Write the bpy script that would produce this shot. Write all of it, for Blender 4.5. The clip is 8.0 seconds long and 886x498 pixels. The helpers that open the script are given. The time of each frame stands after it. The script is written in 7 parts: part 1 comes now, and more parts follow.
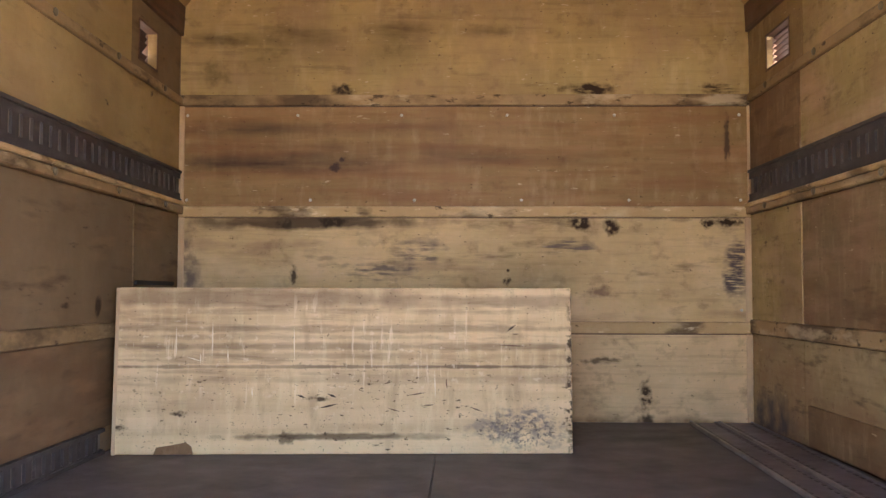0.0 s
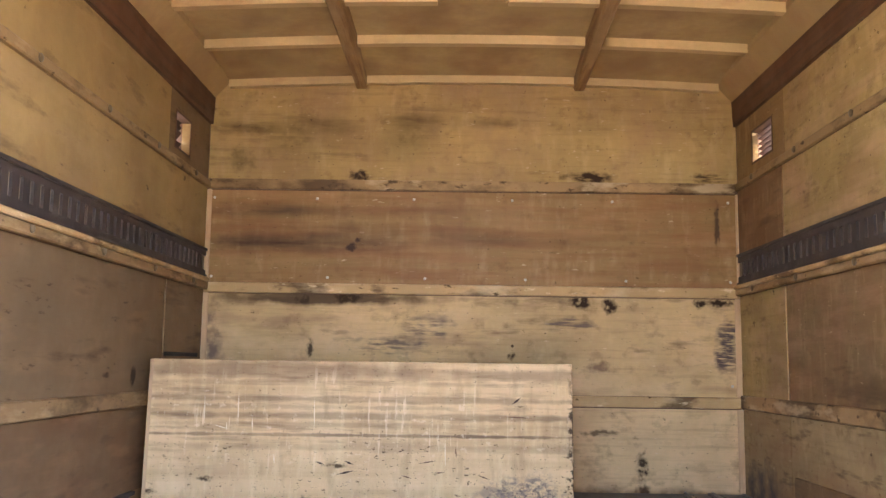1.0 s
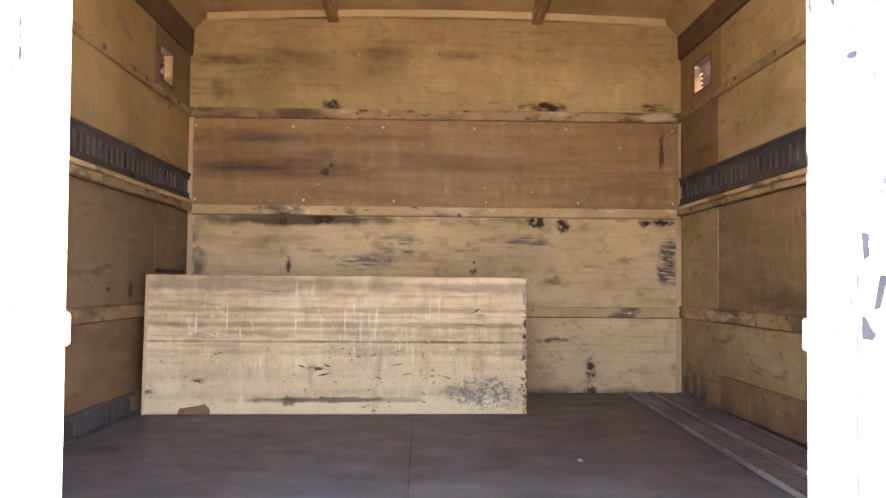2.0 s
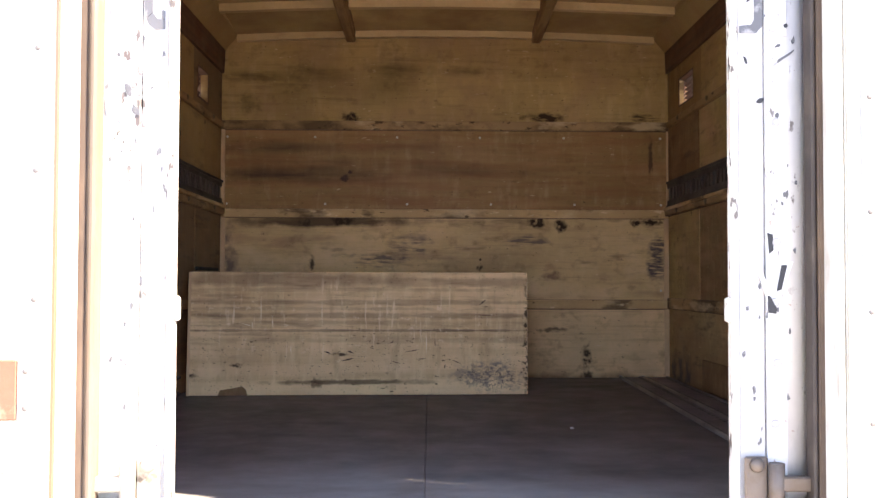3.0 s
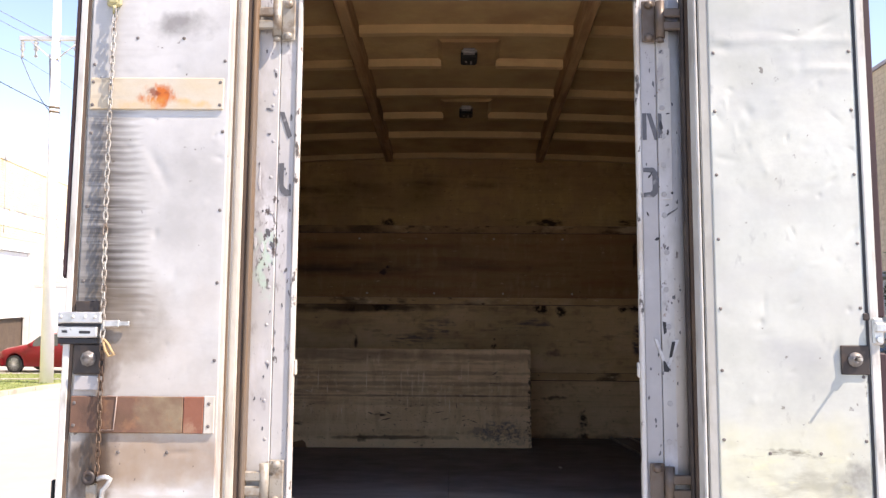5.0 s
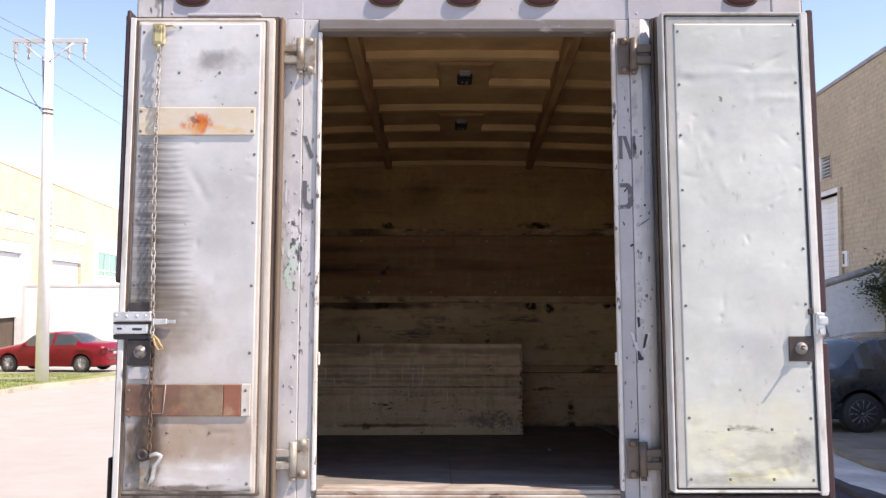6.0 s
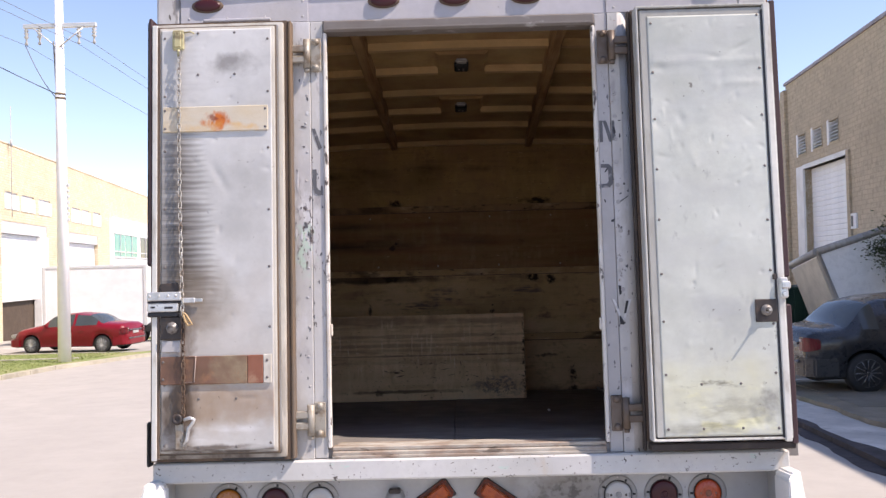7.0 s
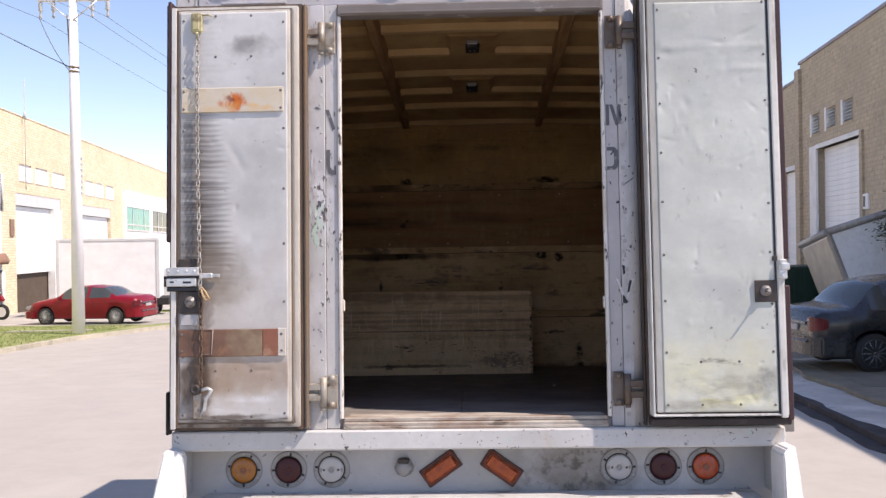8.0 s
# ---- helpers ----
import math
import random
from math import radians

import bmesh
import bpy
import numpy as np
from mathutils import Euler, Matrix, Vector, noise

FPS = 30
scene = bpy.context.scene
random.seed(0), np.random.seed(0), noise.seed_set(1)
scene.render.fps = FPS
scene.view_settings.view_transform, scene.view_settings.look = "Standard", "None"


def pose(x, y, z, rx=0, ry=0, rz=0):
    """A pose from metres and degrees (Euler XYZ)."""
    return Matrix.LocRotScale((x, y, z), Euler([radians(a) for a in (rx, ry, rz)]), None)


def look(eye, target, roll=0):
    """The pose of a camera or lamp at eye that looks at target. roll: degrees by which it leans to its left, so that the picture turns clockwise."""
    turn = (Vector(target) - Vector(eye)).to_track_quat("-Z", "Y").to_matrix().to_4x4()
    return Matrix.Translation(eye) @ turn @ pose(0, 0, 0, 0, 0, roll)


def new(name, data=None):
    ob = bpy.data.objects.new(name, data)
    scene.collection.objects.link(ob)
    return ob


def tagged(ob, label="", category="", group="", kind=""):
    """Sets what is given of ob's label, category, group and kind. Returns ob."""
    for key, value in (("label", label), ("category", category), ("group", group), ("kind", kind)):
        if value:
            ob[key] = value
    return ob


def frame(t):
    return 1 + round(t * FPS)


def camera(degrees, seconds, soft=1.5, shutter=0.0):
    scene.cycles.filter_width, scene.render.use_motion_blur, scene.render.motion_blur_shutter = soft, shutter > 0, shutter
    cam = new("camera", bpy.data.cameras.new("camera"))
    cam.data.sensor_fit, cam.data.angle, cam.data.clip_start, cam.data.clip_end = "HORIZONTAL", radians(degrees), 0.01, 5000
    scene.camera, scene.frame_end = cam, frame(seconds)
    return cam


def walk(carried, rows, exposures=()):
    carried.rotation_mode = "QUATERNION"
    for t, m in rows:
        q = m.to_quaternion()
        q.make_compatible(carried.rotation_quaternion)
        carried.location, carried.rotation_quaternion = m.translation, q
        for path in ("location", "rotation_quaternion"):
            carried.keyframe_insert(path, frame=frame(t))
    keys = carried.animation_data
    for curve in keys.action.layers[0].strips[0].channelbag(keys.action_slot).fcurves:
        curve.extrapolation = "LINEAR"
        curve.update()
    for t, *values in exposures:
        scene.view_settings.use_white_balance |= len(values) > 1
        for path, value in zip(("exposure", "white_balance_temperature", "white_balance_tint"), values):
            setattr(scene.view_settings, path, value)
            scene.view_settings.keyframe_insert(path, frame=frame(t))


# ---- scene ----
# ---- camera and walk ----
cam = camera(51.9, 8.0, soft=1.4)
# the truck stands nose down on a street that falls away ahead
TRUCK = pose(0, 0, 1.15, -3.7, 0, 0)
# the lining of the box sits a little askew in its shell
INSIDE = TRUCK @ pose(0.034, -0.052, 0, -0.45, 0, 0)
FALL = math.tan(radians(1.9))
PATH = [
    (0.0, (0.018, -0.571, 0.458), (-0.018, 1.427, 0.539), 0.1),
    (0.5, (-0.001, -0.647, 0.477), (-0.079, 1.345, 0.637), 0.6),
    (1.0, (-0.022, -0.79, 0.468), (-0.053, 1.196, 0.704), 0.8),
    (1.5, (-0.032, -0.905, 0.462), (0.042, 1.091, 0.574), 0.5),
    (2.0, (-0.021, -1.093, 0.451), (0.023, 0.906, 0.513), 0.5),
    (2.2, (-0.016, -1.166, 0.451), (0.003, 0.833, 0.508), 0.5),
    (3.3, (-0.044, -1.608, 0.434), (-0.013, 0.391, 0.493), 0.1),
    (3.5, (-0.035, -1.705, 0.432), (-0.003, 0.294, 0.491), 0.3),
    (4.0, (-0.024, -1.956, 0.421), (-0.012, 0.039, 0.55), 0.5),
    (4.5, (-0.048, -2.17, 0.413), (-0.044, -0.181, 0.624), 0.8),
    (5.0, (-0.035, -2.385, 0.415), (-0.059, -0.399, 0.65), 0.4),
    (5.2, (-0.051, -2.468, 0.383), (-0.061, -0.486, 0.652), 0.2),
    (6.3, (-0.074, -2.845, 0.4), (-0.074, -0.856, 0.612), 0.0),
    (6.5, (-0.052, -2.913, 0.391), (-0.061, -0.923, 0.596), -0.2),
    (7.0, (-0.024, -3.032, 0.39), (-0.054, -1.04, 0.558), -1.4),
    (7.5, (-0.018, -3.095, 0.39), (-0.092, -1.099, 0.494), -1.3),
    (8.0, (-0.016, -3.127, 0.393), (-0.071, -1.131, 0.509), -0.8),
]
EXPOSURES = [(0.0, 4.21, 7900, 16), (0.5, 4.33, 7900, 16), (1.0, 4.49, 7850, 16), (2.2, 4.49, 7800, 16), (3.3, 2.35, 7830, 18), (4.0, 1.46, 7730, 19), (4.5, 1.37, 7630, 19), (5.2, 1.22, 7520, 19), (6.3, 0.88, 7250, 20), (7.0, 0.77, 7200, 20), (7.5, 0.7, 7200, 20), (8.0, 0.64, 7200, 20)]
walk(cam, [(t, TRUCK @ look(eye, target, roll)) for t, eye, target, roll in PATH], EXPOSURES)

# ---- world and sun ----
SUN_WAY = Vector((-1.0, 0.31, -1.383)).normalized()
world = bpy.data.worlds.new("world")
scene.world = world
world.use_nodes = True
sky = world.node_tree.nodes.new("ShaderNodeTexSky")
sky.sky_type, sky.sun_disc = "NISHITA", False
sky.sun_elevation = math.asin(-SUN_WAY.z)
sky.sun_rotation = math.atan2(-SUN_WAY.x, -SUN_WAY.y)
sky.air_density, sky.dust_density, sky.ozone_density = 0.9, 0.1, 3.6
haze = world.node_tree.nodes.new("ShaderNodeMix")
haze.data_type, haze.blend_type = "RGBA", "MULTIPLY"
haze.inputs[0].default_value, haze.inputs[7].default_value = 1.0, (1.06, 0.985, 0.965, 1.0)
world.node_tree.links.new(sky.outputs[0], haze.inputs[6])
world.node_tree.links.new(haze.outputs[2], world.node_tree.nodes["Background"].inputs[0])
world.node_tree.nodes["Background"].inputs[1].default_value = 0.15
sun = new("sun", bpy.data.lights.new("sun", "SUN"))
sun.data.energy, sun.data.angle, sun.data.color = 4.05, radians(0.53), (1.0, 0.95, 0.87)
sun.matrix_basis = look((0, 0, 0), SUN_WAY)
sun.location = (12, -6, 20)


# ---- materials ----
def link(nt, a, b):
    nt.links.new(a, b)


def node_noise(nt, vec, scale, stretch=(1, 1, 1), seed=0.0, detail=5.0, rough=0.6):
    mp = nt.nodes.new("ShaderNodeMapping")
    mp.inputs["Scale"].default_value = stretch
    mp.inputs["Location"].default_value = (seed * 3.1, seed * 1.7, seed * 2.3)
    link(nt, vec, mp.inputs["Vector"])
    nz = nt.nodes.new("ShaderNodeTexNoise")
    nz.inputs["Scale"].default_value, nz.inputs["Detail"].default_value, nz.inputs["Roughness"].default_value = scale, detail, rough
    link(nt, mp.outputs[0], nz.inputs["Vector"])
    return nz.outputs["Fac"]


def node_range(nt, fac, lo, hi, a=0.0, b=1.0):
    r = nt.nodes.new("ShaderNodeMapRange")
    for i, v in ((1, lo), (2, hi), (3, a), (4, b)):
        r.inputs[i].default_value = v
    link(nt, fac, r.inputs[0])
    return r.outputs[0]


def node_math(nt, op, a, b):
    n = nt.nodes.new("ShaderNodeMath")
    n.operation = op
    for i, v in ((0, a), (1, b)):
        if isinstance(v, (int, float)):
            n.inputs[i].default_value = v
        else:
            link(nt, v, n.inputs[i])
    return n.outputs[0]


def node_mix(nt, fac, a, b):
    n = nt.nodes.new("ShaderNodeMix")
    n.data_type = "RGBA"
    for s, v in ((n.inputs[0], fac), (n.inputs[6], a), (n.inputs[7], b)):
        if isinstance(v, (int, float)):
            s.default_value = v
        elif isinstance(v, tuple):
            s.default_value = (*v, 1.0)
        else:
            link(nt, v, s)
    return n.outputs[2]


def node_blob(nt, vec, centre, radii, seed, ragged=0.6, soft=0.0):
    """1 inside a ragged patch round centre, 0 outside."""
    wob = nt.nodes.new("ShaderNodeTexNoise")
    small = sorted(r for r in radii if r < 10)
    wob.inputs["Scale"].default_value, wob.inputs["Detail"].default_value = 1.3 / max(math.sqrt(small[0] * small[-1]), 0.02), 4.0
    off = nt.nodes.new("ShaderNodeVectorMath")
    off.operation = "ADD"
    off.inputs[1].default_value = (seed * 1.3, seed * 2.1, seed * 0.7)
    link(nt, vec, off.inputs[0])
    link(nt, off.outputs[0], wob.inputs["Vector"])
    sub = nt.nodes.new("ShaderNodeVectorMath")
    sub.operation = "SUBTRACT"
    sub.inputs[1].default_value = centre
    link(nt, vec, sub.inputs[0])
    div = nt.nodes.new("ShaderNodeVectorMath")
    div.operation = "DIVIDE"
    div.inputs[1].default_value = radii
    link(nt, sub.outputs[0], div.inputs[0])
    ln = nt.nodes.new("ShaderNodeVectorMath")
    ln.operation = "LENGTH"
    link(nt, div.outputs[0], ln.inputs[0])
    far = node_math(nt, "ADD", ln.outputs["Value"], node_math(nt, "MULTIPLY", node_math(nt, "SUBTRACT", wob.outputs["Fac"], 0.5), ragged * 3.0))
    return node_range(nt, far, 0.55 - soft, 1.15 + 0.3 * soft, 1.0, 0.0)


def surface(name, base, rough=0.6, metal=0.0, layers=(), var=0.12, bump=((60, (1, 1, 1), 0.15),), coat=0.0, piece=0.0, spec=0.4):
    """A worn surface. layers: (colour, strength, scale, stretch, lo, hi, blob); a blob is None, (centre, radii[, ragged, soft]) or a function."""
    m = bpy.data.materials.new(name)
    m.use_nodes = True
    nt = m.node_tree
    b = nt.nodes["Principled BSDF"]
    vec = nt.nodes.new("ShaderNodeTexCoord").outputs["Object"]
    dark = tuple(c * (1 - 2.2 * var) for c in base)
    light = tuple(min(1.0, c * (1 + var)) for c in base)
    col = node_mix(nt, node_range(nt, node_noise(nt, vec, 2.3, seed=1.0), 0.3, 0.7), dark, light)
    fine = node_range(nt, node_noise(nt, vec, 38, seed=2.0), 0.35, 0.75, 0.0, 0.45)
    col = node_mix(nt, fine, col, tuple(c * (1 - 1.8 * var) for c in base))
    if piece:
        info = nt.nodes.new("ShaderNodeObjectInfo")
        col = node_mix(nt, node_math(nt, "MULTIPLY", info.outputs["Random"], piece), col, tuple(c * 0.55 for c in base))
    for i, (c, strength, scale, stretch, lo, hi, blob) in enumerate(layers):
        fac = node_range(nt, node_noise(nt, vec, scale, stretch, seed=3.0 + i), lo, hi, 0.0, strength)
        if callable(blob):
            fac = node_math(nt, "MULTIPLY", fac, blob(nt, vec))
        elif blob:
            fac = node_math(nt, "MULTIPLY", fac, node_blob(nt, vec, blob[0], blob[1], 1.0 + i, *blob[2:]))
        col = node_mix(nt, fac, col, c)
    link(nt, col, b.inputs["Base Color"])
    b.inputs["Metallic"].default_value = metal
    b.inputs["Specular IOR Level"].default_value = spec
    b.inputs["Coat Weight"].default_value = coat
    link(nt, node_range(nt, node_noise(nt, vec, 9, seed=7.0), 0.25, 0.75, max(0.05, rough - 0.12), min(1.0, rough + 0.12)), b.inputs["Roughness"])
    last = None
    for scale, stretch, strength in bump:
        bn = nt.nodes.new("ShaderNodeBump")
        bn.inputs["Strength"].default_value, bn.inputs["Distance"].default_value = strength, 0.004
        link(nt, node_noise(nt, vec, scale, stretch, seed=5.0), bn.inputs["Height"])
        if last:
            link(nt, last, bn.inputs["Normal"])
        last = bn.outputs[0]
    if last:
        link(nt, last, b.inputs["Normal"])
    return m


BIG = 50.0
ALL = (1, 1, 1)
GRIME = (0.095, 0.055, 0.030)
SOOT = (0.042, 0.021, 0.011)


# mottling, faint grain, upright drips, scuffs and specks that all the old lining shares
WEAR = (
    ((0.2, 0.106, 0.045), 0.40, 3.0, (0.6, 0.6, 1.2), 0.48, 0.72, None),
    ((0.72, 0.509, 0.3), 0.2, 16, (1.6, 1.6, 0.5), 0.52, 0.70, None),
    ((0.15, 0.0786, 0.04), 0.40, 21, (0.8, 0.8, 1.0), 0.55, 0.70, None),
    ((0.15, 0.0786, 0.04), 0.22, 34, (0.10, 0.10, 1.8), 0.50, 0.70, None),
    ((0.78, 0.574, 0.38), 0.55, 55, (0.4, 0.4, 1.4), 0.66, 0.72, None),
    (SOOT, 0.75, 64, (0.8, 0.8, 1.2), 0.665, 0.71, None),
    (SOOT, 0.55, 27, (0.5, 0.5, 1.4), 0.67, 0.72, None),
)


def wall_spot(x, z, rx, rz):
    return ((x, 2.73, z), (rx, BIG, rz))


def smear(x, z, rx, rz):
    """A soft-edged stain of the front wall."""
    return ((x, 2.73, z), (rx, BIG, rz), 0.35, 0.5)


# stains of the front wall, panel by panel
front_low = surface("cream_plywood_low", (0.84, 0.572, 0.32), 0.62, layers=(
    *WEAR,
    ((0.42, 0.26, 0.145), 0.4, 5, (1, 1, 1), 0.45, 0.7, None),
    (GRIME, 0.35, 9, (0.6, 1, 1.4), 0.6, 0.74, None),
    (SOOT, 0.95, 30, ALL, 0.4, 0.55, wall_spot(0.645, 0.085, 0.022, 0.06)),
    (SOOT, 0.9, 30, ALL, 0.35, 0.5, wall_spot(0.645, 0.0, 0.03, 0.03)),
    (GRIME, 0.8, 14, (0.4, 1, 2), 0.45, 0.6, wall_spot(0.5, 0.215, 0.07, 0.012)),
    (GRIME, 0.7, 8, ALL, 0.35, 0.6, wall_spot(0.2, -0.02, 1.2, 0.035)),
), spec=0.12, bump=((14, (0.6, 1, 1.5), 0.12), (90, ALL, 0.1)))
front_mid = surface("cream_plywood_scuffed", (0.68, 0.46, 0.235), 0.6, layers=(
    *WEAR,
    ((0.74, 0.509, 0.3), 0.7, 5, (0.6, 1, 1.2), 0.48, 0.66, None),
    ((0.321, 0.182, 0.112), 0.6, 6, (0.4, 1, 2), 0.52, 0.7, None),
    (GRIME, 0.5, 12, (0.45, 1, 1.8), 0.6, 0.72, None),
    (GRIME, 0.95, 4, (0.3, 1, 2), 0.2, 0.65, wall_spot(-0.55, 0.708, 0.52, 0.028)),
    (SOOT, 1.0, 30, ALL, 0.3, 0.45, wall_spot(-0.47, 0.708, 0.055, 0.025)),
    (SOOT, 0.8, 30, ALL, 0.35, 0.5, wall_spot(-0.645, 0.70, 0.03, 0.02)),
    (SOOT, 1.0, 40, ALL, 0.3, 0.45, wall_spot(0.415, 0.703, 0.042, 0.028)),
    (SOOT, 1.0, 40, ALL, 0.3, 0.45, wall_spot(0.527, 0.692, 0.03, 0.03)),
    (SOOT, 1.0, 40, ALL, 0.3, 0.45, wall_spot(0.868, 0.705, 0.024, 0.018)),
    (SOOT, 1.0, 40, ALL, 0.35, 0.45, wall_spot(0.945, 0.707, 0.05, 0.015)),
    ((0.109, 0.0768, 0.072), 1.0, 26, (0.6, 1, 5), 0.38, 0.52, wall_spot(0.965, 0.54, 0.048, 0.10)),
    ((0.137, 0.0962, 0.088), 0.85, 18, (0.4, 1, 4), 0.42, 0.56, wall_spot(0.37, 0.615, 0.12, 0.03)),
    ((0.137, 0.0962, 0.088), 0.85, 18, (0.5, 1, 3), 0.42, 0.58, wall_spot(-0.17, 0.60, 0.10, 0.05)),
    ((0.137, 0.0962, 0.088), 0.85, 18, (0.5, 1, 3), 0.42, 0.58, wall_spot(-0.3, 0.53, 0.12, 0.03)),
    (SOOT, 0.9, 30, ALL, 0.35, 0.5, wall_spot(-0.61, 0.515, 0.014, 0.035)),
    (SOOT, 0.9, 60, ALL, 0.3, 0.5, wall_spot(0.155, 0.497, 0.016, 0.014)),
    (SOOT, 0.9, 60, ALL, 0.3, 0.5, wall_spot(0.157, 0.535, 0.006, 0.006)),
    ((0.127, 0.0842, 0.076), 0.85, 12, ALL, 0.35, 0.55, wall_spot(-0.985, 0.56, 0.05, 0.14)),
    ((0.214, 0.117, 0.074), 0.8, 14, ALL, 0.35, 0.55, wall_spot(0.49, 0.46, 0.06, 0.02)),
), spec=0.12, bump=((12, (0.3, 1, 3), 0.25), (90, ALL, 0.1)))
front_ply = surface("bare_orange_plywood", (0.385, 0.227, 0.098), 0.5, layers=(
    *WEAR,
    ((0.265, 0.115, 0.052), 0.7, 7, (0.25, 1, 3), 0.45, 0.65, None),
    ((0.45, 0.234, 0.113), 0.6, 5, (0.4, 1, 2), 0.5, 0.7, None),
    ((0.29, 0.140, 0.067), 0.5, 4, (4, 1, 0.3), 0.5, 0.7, None),
    ((0.06, 0.0278, 0.02), 1.0, 5, (0.5, 1, 4), 0.2, 0.62, smear(-0.74, 0.917, 0.46, 0.041)),
    ((0.07, 0.037, 0.025), 0.8, 5, (0.5, 1, 4), 0.25, 0.75, smear(-0.05, 0.94, 0.575, 0.034)),
    ((0.07, 0.037, 0.025), 0.95, 5, (0.5, 1, 4), 0.2, 0.7, smear(-0.8, 1.04, 0.368, 0.032)),
    ((0.1, 0.0509, 0.03), 0.7, 5, (0.5, 1, 4), 0.2, 0.7, smear(-0.25, 1.045, 0.402, 0.027)),
    ((0.109, 0.05, 0.028), 0.6, 5, (0.5, 1, 4), 0.2, 0.7, smear(-0.6, 0.98, 0.575, 0.024)),
    ((0.05, 0.0231, 0.02), 0.9, 40, ALL, 0.3, 0.45, wall_spot(-0.465, 0.905, 0.022, 0.016)),
    ((0.05, 0.0231, 0.02), 0.9, 40, ALL, 0.3, 0.45, wall_spot(-0.435, 0.935, 0.014, 0.01)),
    ((0.05, 0.0278, 0.02), 0.8, 30, (2, 1, 0.6), 0.35, 0.55, wall_spot(0.94, 1.0, 0.012, 0.1)),
), spec=0.12, bump=((14, (0.3, 1, 3), 0.2),))
# base set darker than the lower panels: weaker light up here is put in
front_top = surface("cream_plywood_top_dimmed", (0.51, 0.335, 0.14), 0.62, layers=(
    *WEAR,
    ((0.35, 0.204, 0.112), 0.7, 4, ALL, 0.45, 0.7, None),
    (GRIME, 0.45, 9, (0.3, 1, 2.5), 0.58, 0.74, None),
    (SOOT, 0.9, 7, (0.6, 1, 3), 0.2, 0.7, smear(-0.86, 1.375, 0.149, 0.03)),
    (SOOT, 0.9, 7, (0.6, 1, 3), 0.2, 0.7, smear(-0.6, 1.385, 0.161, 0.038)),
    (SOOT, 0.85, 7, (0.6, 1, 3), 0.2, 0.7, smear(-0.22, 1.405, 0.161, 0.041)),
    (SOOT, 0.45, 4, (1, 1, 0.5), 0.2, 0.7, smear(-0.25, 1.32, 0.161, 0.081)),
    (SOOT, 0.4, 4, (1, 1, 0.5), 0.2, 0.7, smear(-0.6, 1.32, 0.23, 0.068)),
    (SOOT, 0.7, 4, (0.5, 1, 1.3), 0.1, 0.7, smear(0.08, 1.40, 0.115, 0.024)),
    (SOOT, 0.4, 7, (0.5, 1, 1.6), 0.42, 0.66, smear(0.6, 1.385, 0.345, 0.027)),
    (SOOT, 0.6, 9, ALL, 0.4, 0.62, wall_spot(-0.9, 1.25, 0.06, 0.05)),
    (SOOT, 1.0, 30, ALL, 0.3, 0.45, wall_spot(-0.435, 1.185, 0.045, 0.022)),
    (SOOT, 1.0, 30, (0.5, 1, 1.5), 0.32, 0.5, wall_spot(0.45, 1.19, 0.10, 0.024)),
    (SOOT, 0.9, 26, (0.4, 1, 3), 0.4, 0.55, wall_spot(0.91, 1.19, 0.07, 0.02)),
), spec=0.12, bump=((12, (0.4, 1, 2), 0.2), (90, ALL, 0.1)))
rail_paint = surface("cream_rail_paint", (0.60, 0.385, 0.19), 0.55, spec=0.12, layers=(
    (GRIME, 0.8, 11, (0.4, 0.4, 1), 0.52, 0.62, None),
    ((0.78, 0.58, 0.37), 0.5, 9, (0.4, 0.4, 1), 0.50, 0.66, None),
    (SOOT, 0.8, 34, (0.5, 0.5, 1), 0.64, 0.69, None),
    ((0.82, 0.62, 0.40), 0.6, 46, (0.4, 0.4, 1), 0.62, 0.68, None)))
rail_grimy = surface("grimy_rail_paint", (0.44, 0.27, 0.135), 0.55, spec=0.12, layers=(
    (GRIME, 0.85, 8, (0.5, 0.5, 1), 0.44, 0.6, None),
    ((0.62, 0.45, 0.28), 0.7, 14, (0.3, 0.3, 1), 0.54, 0.64, None),
    (SOOT, 0.8, 34, (0.5, 0.5, 1), 0.60, 0.67, None)))
cream_side = surface("cream_plywood_side", (0.47, 0.325, 0.142), 0.62, layers=(
    *WEAR,
    ((0.36, 0.204, 0.112), 0.7, 4, ALL, 0.45, 0.7, None),
    ((0.584, 0.364, 0.23), 0.5, 6, (1, 0.4, 2), 0.5, 0.7, None),
    (GRIME, 0.6, 10, (1, 0.4, 1.5), 0.6, 0.72, None),
    (SOOT, 0.8, 28, (1, 0.8, 1), 0.66, 0.72, None)), spec=0.12, bump=((14, (1, 0.3, 3), 0.2), (90, ALL, 0.1)))
brown_side = surface("brown_plywood_side", (0.27, 0.174, 0.088), 0.6, layers=(
    *WEAR,
    ((0.244, 0.117, 0.067), 0.7, 4, ALL, 0.42, 0.65, None),
    ((0.448, 0.255, 0.156), 0.6, 7, (1, 0.35, 1.6), 0.5, 0.7, None),
    (GRIME, 0.6, 12, (1, 0.3, 2), 0.6, 0.72, None),
    (SOOT, 0.95, 30, ALL, 0.3, 0.5, ((-1.03, 2.02, 0.41), (0.5, 0.022, 0.032))),
    (SOOT, 0.8, 30, ALL, 0.35, 0.5, ((-1.03, 1.80, 0.42), (0.5, 0.035, 0.008))),
    (GRIME, 0.7, 5, (1, 0.5, 2), 0.45, 0.65, ((1.0, 1.4, 0.42), (BIG, 0.9, 0.06)))), spec=0.12, bump=((14, (1, 0.3, 3), 0.2),))
